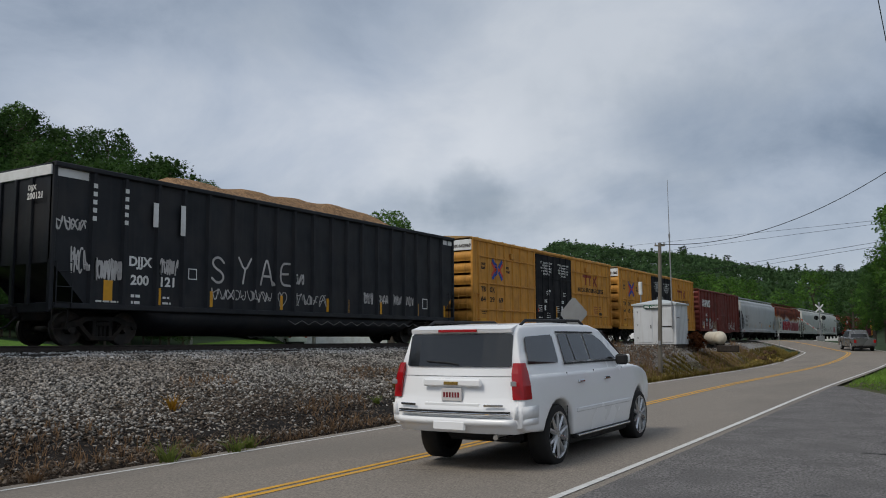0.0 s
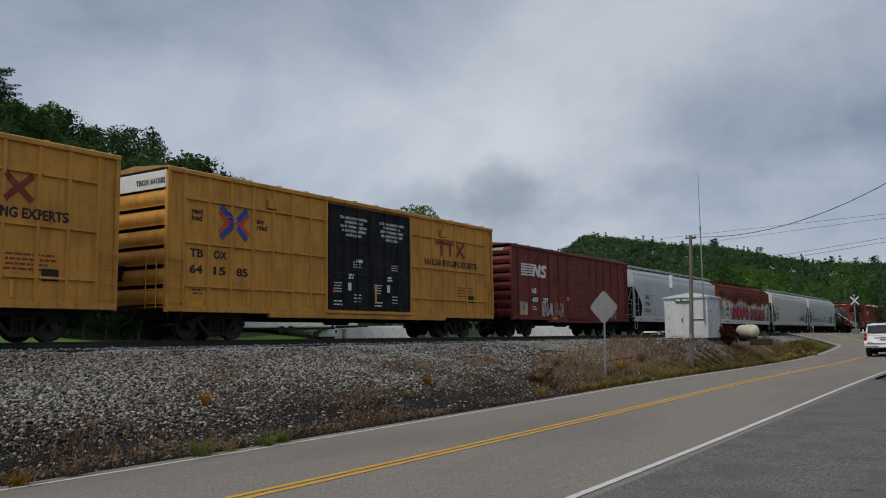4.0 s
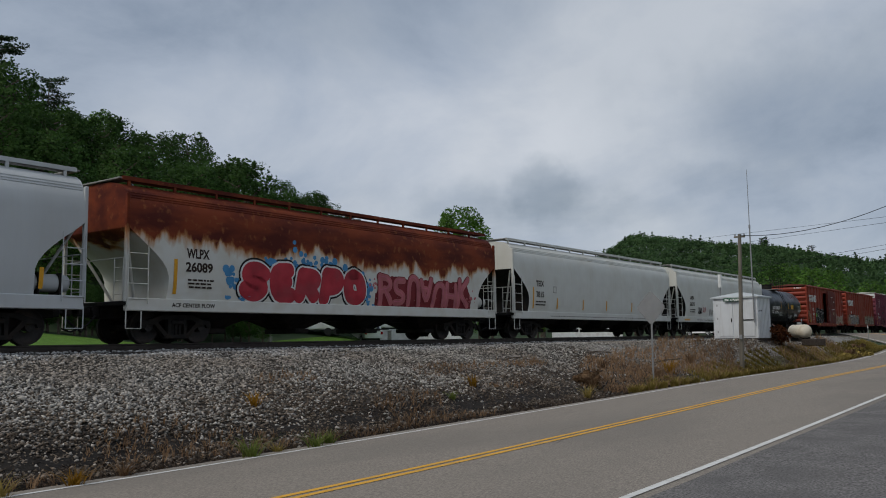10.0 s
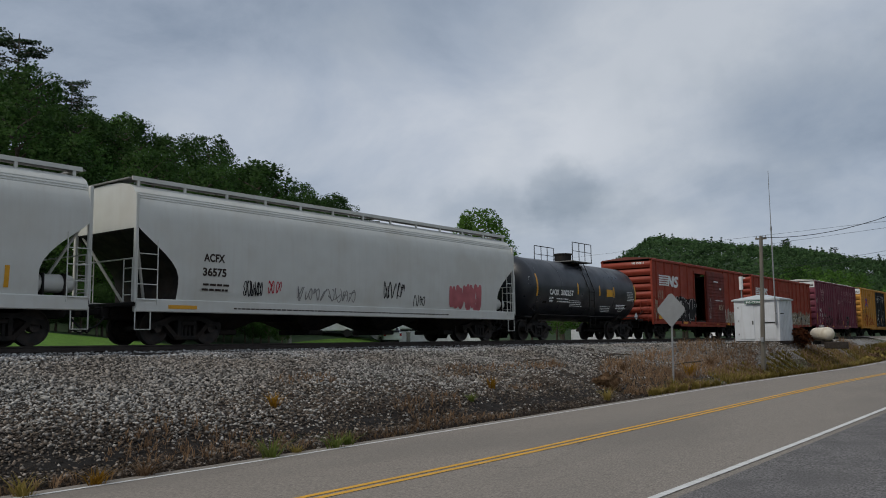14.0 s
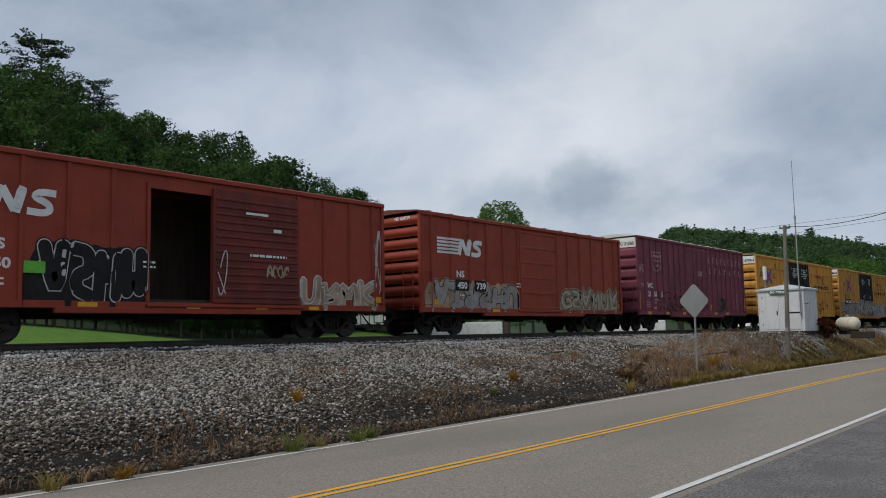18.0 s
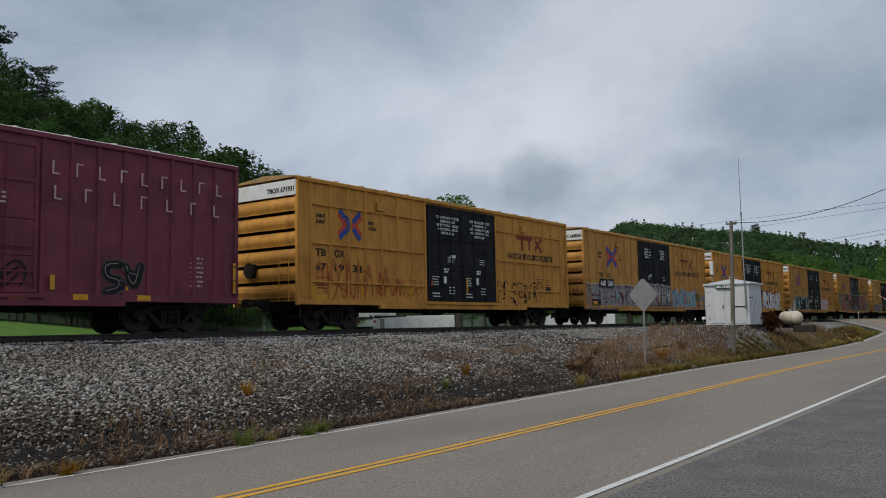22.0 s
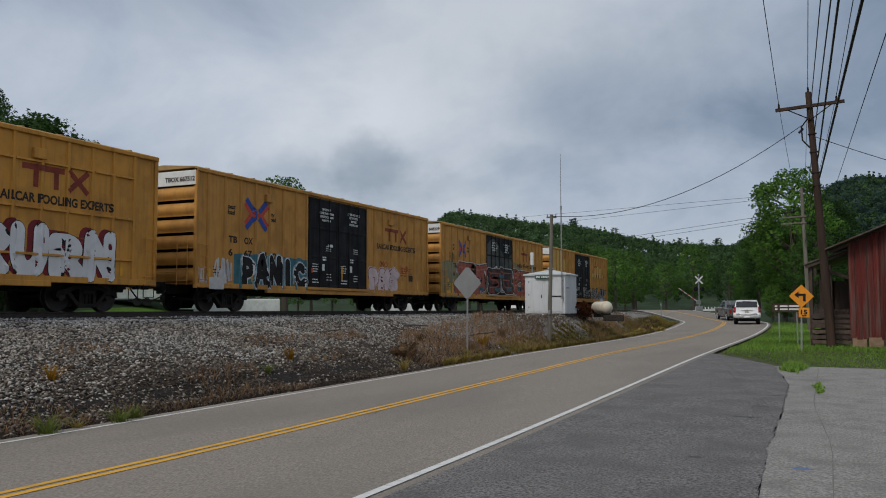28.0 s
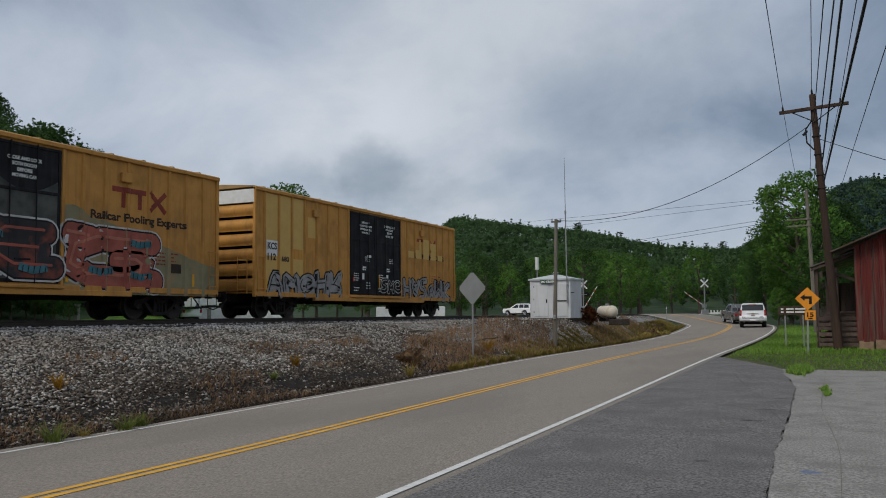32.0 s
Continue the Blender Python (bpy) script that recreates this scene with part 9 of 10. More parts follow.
tank = thing("propane_tank", "cream horizontal gas tank on low feet by a bush", "gas tank", at=pose(-11.9, 48.2, SHED_Z - 0.02, 0, 0, -52))
prof = [(-0.92, 0.03), (-0.9, 0.15), (-0.82, 0.29), (-0.68, 0.36), (0.68, 0.36), (0.82, 0.29), (0.9, 0.15), (0.92, 0.03)]
part("vessel", MB().loft([[(x, r * math.cos(2 * math.pi * i / 20), 0.44 + r * math.sin(2 * math.pi * i / 20)) for i in range(20)] for x, r in prof]), M_PROPANE, tank, smooth=True)
for x in (-0.5, 0.5):
    part("foot", MB().box(x - 0.06, x + 0.06, -0.28, 0.28, -0.1, 0.14, 0.01), M_UNDER, tank)
part("valve_hood", MB().cyl((0, 0, 0.78), (0, 0, 0.92), 0.12, 12), M_GALV, tank)
part("weld_band", MB().loft([[(x, 0.366 * math.cos(2 * math.pi * i / 20), 0.44 + 0.366 * math.sin(2 * math.pi * i / 20)) for i in range(20)] for x in (-0.02, 0.02)], caps=False), M_PROPANE, tank)
slab = tagged(part("timber_block", MB().box(-0.8, 0.8, -0.25, 0.25, -0.3, 0.05, 0.03), M_TIE, at=pose(-11.0, 47.2, SHED_Z - 0.03, 0, 0, -50)), "old timber laid on the gravel by the gas tank", "timber")


def bush(x, y, h, w, material, label, n=26, per=30, size=0.09, group=""):
    rd = random.Random(int(x * 31 + y * 7))
    cen = [(rd.gauss(0, w * 0.3), rd.gauss(0, w * 0.3), h * rd.uniform(0.15, 0.9)) for _ in range(n)]
    t = thing("bush", label, "bush", group, pose(x, y, height(x, y)))
    wood = MB()
    for c in cen[::3]:
        wood.cyl((0, 0, -0.1), c, 0.02, 5, 0.005)
    part("stem", wood, M_BARK, t)
    lv, nn = leaves_at(cen, [w * 0.2] * n, per, size, 0.9, (0, 0, h * 0.4))
    quads("foliage", lv, material, t, nn)
    return t


bush(-12.75, 47.2, 1.1, 1.0, M_REDLEAF, "russet-leaved bush beside the gas tank")
for k, (x, y, h) in enumerate(((-11.3, 56, 0.4), (-11.5, 58.5, 0.5), (-11.6, 61, 0.55), (-11.9, 63, 0.5), (-11.2, 59.8, 0.35))):
    bush(x, y, h, 0.9, M_BROWNWEED if k % 2 else M_DRYGRASS, "straw-coloured scrub beside the road bend", 18, 34, 0.07, "scrub at the bend")
bush(-12.6, 24.6, 0.42, 0.6, M_BROWNWEED, "dull brown low bush on the bank", size=0.07)
for k in range(9):
    x, y = -14.4 + rg.uniform(-1.6, 2.2), 26.5 + rg.uniform(-3, 6)
    part_ob = tagged(part("fallen_branch", MB().tube([(0, 0, 0.03), (0.5, 0.15, 0.08), (1.1, 0.1, 0.05)], 0.025, 5), M_BARK, at=pose(x, y, height(x, y), 0, rg.uniform(-8, 4), rg.uniform(-30, 200))), "dead grey branch lying on the bank", "branch", "dead branches on the bank")

# ---- right side: power line, signs, barn ----
upole = thing("utility_pole", "tall leaning dark wooden power pole with a crossarm", "utility pole", at=pose(0.03, 35.0, 0.18, 0, -3.0, 0))
part("shaft", MB().cyl((0, 0, -0.8), (0, 0, 9.75), 0.17, 14, 0.11), M_DARKPOLE, upole)
arm = part("crossarm", MB().box(-1.22, 1.22, -0.19, -0.1, 9.12, 9.25, 0.012), M_DARKPOLE, upole)
part("arm_brace", MB().cyl((-0.75, -0.15, 9.12), (0, -0.15, 8.65), 0.02, 6).cyl((0.75, -0.15, 9.12), (0, -0.15, 8.65), 0.02, 6), M_UNDER, upole)
for x in (-1.08, 0.95):
    part("insulator", MB().cyl((x, -0.15, 9.25), (x, -0.15, 9.42), 0.045, 10, 0.03), M_UNDER, arm)
part("pin_insulator", MB().cyl((0, 0, 9.75), (0, 0, 9.95), 0.045, 10, 0.03), M_UNDER, upole)
part("hardware", MB().tube([(-0.12, -0.1, 8.7), (-0.35, -0.15, 8.4), (-0.35, -0.15, 7.9), (-0.12, -0.05, 7.6)], 0.03).cyl((-0.3, -0.1, 8.35), (-0.45, -0.15, 8.2), 0.05, 8), M_UNDER, upole)
for z in (6.1, 6.6, 7.4, 8.1):
    part("clamp", MB().cyl((-0.15, -0.1, z), (0.16, -0.1, z), 0.035, 8), M_UNDER, upole)

back = thing("utility_pole", "slender grey wooden power pole among the trees", "utility pole", at=pose(-1.15, 58.0, 0.1, 0, -1.4, 0))
part("shaft", MB().cyl((0, 0, -0.8), (0, 0, 9.2), 0.15, 12, 0.1), M_OLDWOOD, back)
for z in (6.9, 7.3):
    part("crossarm", MB().box(-1.3, 0.2, -0.15, -0.08, z, z + 0.1, 0.01), M_OLDWOOD, back)


def cable(name, a, b, sag, r, label, n=18):
    a, b = Vector(a), Vector(b)
    pts = [a.lerp(b, k / n) - Vector((0, 0, sag * 4 * (k / n) * (1 - k / n))) for k in range(n + 1)]
    return tagged(part(name, MB().tube(pts, r, 5), M_WIRE), label, "cable", "cables of the power line")


TOP = upole.matrix_basis
PW = "thin black power cable strung along the road"
for lx, z, r in ((-1.08, 9.42, 0.012), (0.95, 9.42, 0.012), (0.0, 9.95, 0.012)):
    p = TOP @ Vector((lx, -0.15, z))
    cable("power_cable", p, (-1.2 + lx * 0.5, 58, 8.9), 0.2, r * 0.8, PW)
for lx, z, r in ((0.1, 8.3, 0.018), (0.14, 7.2, 0.022), (0.12, 6.4, 0.026)):
    p = TOP @ Vector((lx, -0.1, z))
    cable("power_cable", p, (-1.3, 58, z * 0.9), 0.3, r * 0.8, PW)
for lx, ly, z, to, r in ((-1.08, -0.15, 9.42, (-1.26, 22.1, 9.3), 0.012), (0.0, 0.0, 9.95, (-0.26, 24.3, 9.9), 0.012), (0.95, -0.15, 9.42, (0.75, 22.0, 8.95), 0.012), (-0.05, -0.1, 8.6, (0.04, 20.3, 8.5), 0.014), (0.1, -0.1, 8.2, (0.25, 20.4, 8.5), 0.018), (0.14, -0.1, 7.2, (0.35, 17.5, 7.5), 0.026), (0.12, -0.1, 6.4, (0.70, 16.2, 7.0), 0.032)):
    p = TOP @ Vector((lx, ly, z))
    q = Vector(to) + (Vector(to) - p) * ((to[1] + 6.0) / (p.y - to[1]))
    cable("power_cable", p, q, 0.0, r, PW if r < 0.02 else "thick black cable strung along the road", 3)
a, b = Vector((0.70, 46.0, 8.37)), Vector((1.41, 22.0, 8.03))
cable("power_cable", a + (a - b) * 0.45, b + (b - a) * 1.1, 0.0, 0.013, PW, 3)
p = TOP @ Vector((-0.3, -0.1, 8.5))
cable("service_cable", p, (-11.7, 38.0, 5.98), 1.05, 0.014, "sagging service cable over the road")
cable("service_cable", TOP @ Vector((0.1, 0, 8.0)), (6.5, 40, 6.4), 0.15, 0.014, "service cable running to the barn side")
for a, b, r in (((-1.1, 58, 8.96), (-19.67, 74.0, 10.38), 0.011), ((-1.2, 58, 8.84), (-19.68, 74.0, 9.66), 0.011), ((-1.4, 58, 7.85), (-15.28, 74.0, 8.02), 0.013), ((-1.4, 58, 7.6), (-15.28, 74.0, 7.67), 0.013)):
    cable("line_cable", a, Vector(b) + (Vector(b) - Vector(a)) * 3.0, 0.0, r, "thin cable strung from the far pole over the railway", 4)
marker = thing("marker_post", "thin grey marker post at the end of the bank", "post", at=pose(-14.2, 80.0, height(-14.2, 80.0)))
part("shaft", MB().box(-0.03, 0.03, -0.02, 0.02, -0.2, 1.35, 0.005), M_GALV, marker)
part("reflector", MB().box(-0.025, 0.025, -0.03, -0.021, 1.1, 1.3), M_WHITE, marker)

curve = thing("warning_sign", "amber diamond sign with a black left-turn arrow", "road sign", at=pose(-0.93, 32.2, 0.2, 0, 1.5, 2))
part("post", MB().box(-0.03, 0.03, 0.0, 0.03, -0.4, 2.2), M_GALV, curve)
zc = 1.86
half = 0.40
corner = [(-1, 0), (-0.92, -0.1), (-0.1, -0.92), (0, -1), (0.1, -0.92), (0.92, -0.1), (1, 0), (0.92, 0.1), (0.1, 0.92), (0, 1), (-0.1, 0.92), (-0.92, 0.1)]
dm = part("panel", MB().poly([(half * u, -0.01, zc + half * v) for u, v in corner], (0, 0.006, 0)), M_SIGNY, curve, "amber diamond panel")
head = [(0.35, -0.45), (0.35, 0.22), (-0.22, 0.22), (-0.22, 0.4), (-0.58, 0.11), (-0.22, -0.18), (-0.22, 0.0), (0.13, 0.0), (0.13, -0.45)]
part("arrow", MB().poly([(half * u, -0.016, zc + half * v) for u, v in head], (0, 0.003, 0)), M_SIGNK, dm, "black left-turn arrow")
sp = part("speed_panel", MB().box(-0.09, 0.26, -0.012, -0.004, 1.12, 1.46, 0.003), M_SIGNY, curve, "amber speed panel reading 15")
flat_text(sp, "15", -0.02, -0.016, 1.23, 0.16, M_SIGNK, 0.21)
part("lettering", MB().box(0.01, 0.16, -0.018, -0.014, 1.16, 1.195), M_SIGNK, sp)

guide = thing("guide_sign", "small brown guide sign with white bars on two posts", "road sign", at=pose(-1.6, 38.5, 0.5, 0, 0, 4))
for x in (-0.35, 0.35):
    part("post", MB().box(x - 0.025, x + 0.025, 0, 0.03, -0.8, 1.3), M_GALV, guide)
gp = part("panel", MB().box(-0.6, 0.6, -0.02, 0.0, 0.98, 1.34, 0.006), M_SIGNBR, guide, "brown panel")
for z in (1.2, 1.07):
    for x0, x1 in ((-0.5, -0.4), (-0.3, 0.0), (0.05, 0.45)):
        part("print_bar", MB().box(x0, x1, -0.026, -0.021, z, z + 0.07), M_WHITE, gp)

# the barn: board walls on a block footing, sagging tin roof, lean-to with a crib of slats
barn = thing("barn", "old red board barn with a rusted tin roof", "barn", at=pose(0.72, 35.2, 0.15, 0, 0, -8))
for k in range(14):
    part("footing_block", MB().box(0.02 + k * 0.55, 0.02 + k * 0.55 + 0.5, -0.02, 0.3, -0.3, 0.42, 0.02), M_BLOCK, barn)
rb = random.Random(4)
BOARD = [shared(MB().box(-w / 2, w / 2, -0.02, 0.01, 0.0, 1.0, 0.004), m, "board") for w, m in ((0.19, M_BARNRED), (0.22, M_BARNRED), (0.2, M_BARNGREY))]
x = 0.08
while x < 7.6:
    top = 3.95 + 0.40 * x
    ob = part("board", BOARD[rb.choice((0, 0, 1, 1, 2))], M_BARNRED, barn, at=pose(x, rb.uniform(-0.015, 0.01), 0.38 + rb.uniform(-0.1, 0.03), 0, rb.uniform(-0.4, 0.4), 0))
    ob.scale = (1, 1, min(top, 6.9) - 0.4)
    x += 0.205
part("inner_wall", MB().box(0.0, 7.7, 0.03, 0.08, 0.3, 3.6), M_BARNGREY, barn)
for k in range(30):
    ob = part("board", BOARD[rb.choice((0, 1, 2, 2))], M_BARNRED, barn, at=pose(-0.02, 0.1 + k * 0.21, 0.4, 0, 0, 90))
    ob.scale = (1, 1, 3.2)
part("gable_wall", MB().poly([(0, 0.04, 3.4), (0, 0.04, 3.8), (7.7, 0.04, 6.85), (7.7, 0.04, 3.4)], (0, 0.05, 0)), M_BARNGREY, barn)
for k in range(11):
    y = -0.55 + k * 0.7
    part("roof_sheet", MB().poly([(-0.75, y, 3.68 + rb.uniform(-0.03, 0.03)), (8.0, y, 7.22), (8.0, y + 0.74, 7.22), (-0.75, y + 0.74, 3.68 + rb.uniform(-0.03, 0.03))], (0, 0, 0.05)), M_TIN, barn)
for k in range(5):
    part("rafter", MB().poly([(-0.7, 0.1 + k * 1.4, 3.54), (7.8, 0.1 + k * 1.4, 7.0), (7.8, 0.1 + k * 1.4, 7.12), (-0.7, 0.1 + k * 1.4, 3.66)], (0, 0.08, 0)), M_BARNGREY, barn)
lean = part("lean_to_roof", MB().poly([(-1.66, 0.35, 3.16), (0.0, 0.35, 3.72), (0.0, 6.0, 3.72), (-1.66, 6.0, 3.16)], (0, 0, 0.05)), M_TIN, barn, "sagging rusted lean-to roof")
part("lean_to_rafter", MB().poly([(-1.6, 0.4, 3.03), (0.0, 0.4, 3.59), (0.0, 0.4, 3.71), (-1.6, 0.4, 3.15)], (0, 0.08, 0)), M_BARNGREY, barn)
part("brace_board", MB().poly([(-1.0, 0.4, 2.95), (0.0, 0.4, 2.55), (0.0, 0.4, 2.67), (-1.0, 0.4, 3.07)], (0, 0.05, 0)), M_BARNGREY, barn)
for x, y in ((-1.45, 0.6), (-1.45, 3.2), (-1.45, 5.8), (-0.75, 0.6)):
    part("lean_to_post", MB().box(x - 0.07, x + 0.07, y - 0.07, y + 0.07, -0.3, 3.14, 0.012), M_BARNGREY, barn)
for k in range(6):
    z = 0.12 + k * 0.2
    part("crib_slat", MB().box(-1.42, -0.05, 0.42, 0.46, z, z + 0.14, 0.006), M_BARNGREY, barn, at=pose(0, rb.uniform(-0.02, 0.02), 0, 0, rb.uniform(-1.5, 1.5), 0))
    part("crib_slat", MB().box(-1.5, -1.46, 0.5, 5.6, z, z + 0.14, 0.006), M_BARNGREY, barn)
part("crib_post", MB().box(-0.78, -0.66, 0.36, 0.42, -0.2, 1.35, 0.01), M_BARNGREY, barn)
part("shadow_wall", MB().box(-1.42, -0.05, 5.9, 5.96, 0, 2.7), M_BARNGREY, barn)
for k in range(7):
    part("lumber", MB().box(-1.35 + 0.02 * k, -0.2, 0.9 + 0.15 * k, 1.02 + 0.15 * k, 1.2 + 0.09 * (k % 3), 1.28 + 0.09 * (k % 3), 0.008), M_BARNGREY, barn)
for k in range(16):
    a = rb.uniform(0.3, 7)
    part("vine", MB().tube([(a, -0.05, -0.1), (a + rb.uniform(-0.1, 0.1), -0.06, 0.25), (a + rb.uniform(-0.15, 0.15), -0.05, 0.7)], 0.018, 5), M_BARK, barn)


# ---- the level crossing ----
def crossing_signal(x, y, turn, arm, label):
    t = thing("crossing_signal", label, "crossing signal", "signals of the level crossing", pose(x, y, height(x, y), 0, 0, turn))
    part("mast", MB().cyl((0, 0, -0.2), (0, 0, 4.6), 0.07, 10), M_ALU, t)
    part("base_box", MB().box(-0.35, 0.35, -0.35, 0.35, -0.1, 0.75, 0.03), M_ALU, t)
    for s in (-1, 1):
        part("crossbuck_blade", MB().poly([(s * -0.52, -0.1 - 0.012 * s, 3.62), (s * -0.4, -0.1 - 0.012 * s, 3.5), (s * 0.52, -0.1 - 0.012 * s, 4.42), (s * 0.4, -0.1 - 0.012 * s, 4.54)], (0, 0.01, 0)), M_WHITE, t)
        part("lamp_hood", MB().cyl((s * 0.42, -0.1, 2.9), (s * 0.42, -0.32, 2.9), 0.15, 12), M_SIGNK, t)
        part("lamp_target", MB().cyl((s * 0.42, -0.09, 2.9), (s * 0.42, -0.1, 2.9), 0.27, 16), M_SIGNK, t)
    part("lamp_bar", MB().cyl((-0.42, 0, 2.9), (0.42, 0, 2.9), 0.03, 6), M_ALU, t)
    part("gate_motor", MB().box(-0.25, 0.25, 0.05, 0.4, 1.0, 1.5, 0.03), M_ALU, t)
    part("bell", MB().cyl((0, 0, 4.6), (0, 0, 4.75), 0.14, 12, 0.05), M_ALU, t)
    if arm is None:
        return t
    g = part("gate_arm", MB().box(0.2, 3.0, -0.03, 0.03, -0.035, 0.035, 0.008), M_WHITE, t, "white and red gate arm", at=pose(0, 0.3, 1.25, 0, arm, 180))
    for i in range(3):
        part("gate_stripe", MB().box(0.7 + i * 0.8, 0.95 + i * 0.8, -0.034, 0.034, -0.039, 0.039), M_REDX, g)
    return t


crossing_signal(-14.75, 109.5, 25, -36, "silver crossing signal with crossbuck and tilted gate arm")
crossing_signal(-26.6, 96.5, 200, -58, "silver crossing signal with raised gate arm beyond the railway")
road_panel = tagged(part("level_crossing", MB().box(-1.3, 1.3, -4.2, 4.2, -0.06, 0.012, 0.01), M_LOT, at=pose(TRACK_X, 100.2, RAIL_Z - 0.01)), "dark rubber level crossing deck between the rails", "level crossing", kind="structure")
fence = thing("guard_rail", "white wooden guard rail beside the crossing", "guard rail")
for k in range(16):
    x, y = -18.2 + k * 0.42, 115.0 - 0.27 * k
    part("post", MB().box(x - 0.08, x + 0.08, y - 0.08, y + 0.08, height(x, y) - 0.2, height(x, y) + 0.75, 0.01), M_WHITE, fence)
part("rail_board", MB().poly([(-18.4, 115.0, height(-18.2, 115) + 0.4), (-11.7, 110.8, height(-11.9, 111) + 0.4), (-11.7, 110.8, height(-11.9, 111) + 0.7), (-18.4, 115.0, height(-18.2, 115) + 0.7)], (0.05, 0.05, 0)), M_WHITE, fence)
antenna2 = thing("radio_mast", "white panel antenna on a short pole behind the shed", "antenna", at=pose(-16.2, 48.6, SHED_Z))
part("pole", MB().cyl((0, 0, -0.2), (0, 0, 3.0), 0.04, 10), M_GALV, antenna2)
part("radome", MB().cyl((0, 0, 3.0), (0, 0, 3.75), 0.11, 14), M_WHITE, antenna2)
part("cabinet", MB().box(-0.15, 0.3, -0.1, 0.1, 1.9, 2.5, 0.02), M_WHITE, antenna2)


# ---- road vehicles ----
def inset(outline, d):
    """A closed outline moved inwards by about d."""
    n, out = len(outline), []
    area = sum(outline[i][0] * outline[(i + 1) % n][1] - outline[(i + 1) % n][0] * outline[i][1] for i in range(n))
    sg = 1 if area > 0 else -1
    for i in range(n):
        a, b, c = Vector(outline[i - 1]), Vector(outline[i]), Vector(outline[(i + 1) % n])
        t = ((b - a).normalized() + (c - b).normalized())
        t = t.normalized() if t.length > 1e-6 else (c - b).normalized()
        out.append((b.x - sg * t.y * d, b.y + sg * t.x * d))
    return out


def arch(yc, r, z0, n=10):
    a0 = math.asin(min(max((z0 - 0.4) / r, -1), 1))
    return [(yc - r * math.cos(a0 + (math.pi - 2 * a0) * k / n), 0.4 + r * math.sin(a0 + (math.pi - 2 * a0) * k / n)) for k in range(n + 1)]


def tyre_mesh(r, w):
    prof = [(-w / 2, r * 0.68), (-w / 2, r * 0.9), (-w * 0.42, r * 0.985), (w * 0.42, r * 0.985), (w / 2, r * 0.9), (w / 2, r * 0.72)]
    return MB().loft([[(x, q * math.cos(2 * math.pi * i / 28), q * math.sin(2 * math.pi * i / 28)) for i in range(28)] for x, q in prof], caps=False)


def rim_mesh(r, w):
    """Outer face towards +x: a dish with five pairs of spokes."""
    mb = MB().loft([[(x, q * math.cos(2 * math.pi * i / 28), q * math.sin(2 * math.pi * i / 28)) for i in range(28)] for x, q in ((w / 2 - 0.1, r * 0.64), (w / 2 - 0.012, r * 0.7), (w / 2 + 0.004, r * 0.755), (w / 2 - 0.005, r * 0.69))], caps=False)
    mb.cyl((w / 2 - 0.06, 0, 0), (w / 2 - 0.005, 0, 0), r * 0.16, 14)
    for k in range(5):
        for o in (-0.13, 0.13):
            a = 2 * math.pi * k / 5 + o
            b = 2 * math.pi * k / 5 + o * 2.3
            p, q = Vector((w / 2 - 0.03, r * 0.12 * math.cos(a), r * 0.12 * math.sin(a))), Vector((w / 2 - 0.02, r * 0.7 * math.cos(b), r * 0.7 * math.sin(b)))
            mb.cyl(p, q, 0.036, 6, 0.03)
    return mb


ROLLERS = []


def wheel_set(car, axles, half, r=0.405, w=0.285, keyed=False):
    ty, ri = shared(tyre_mesh(r, w), M_RUBBER, "tyre", True), shared(rim_mesh(r, w), M_ALLOY, "rim")
    well = shared(MB().cyl((w / 2 - 0.14, 0, 0), (w / 2 - 0.1, 0, 0), r * 0.62, 20), M_TRIM, "brake_disc")
    for y in axles:
        for s in (1, -1):
            hub = part("wheel", well, M_TRIM, car, at=pose(s * half, y, r, 0, 0, 0 if s > 0 else 180))
            part("tyre", ty, M_RUBBER, hub)
            part("rim", ri, M_ALLOY, hub, "bright alloy rim")
            if keyed:
                ROLLERS.append((hub, s, half, y, r))


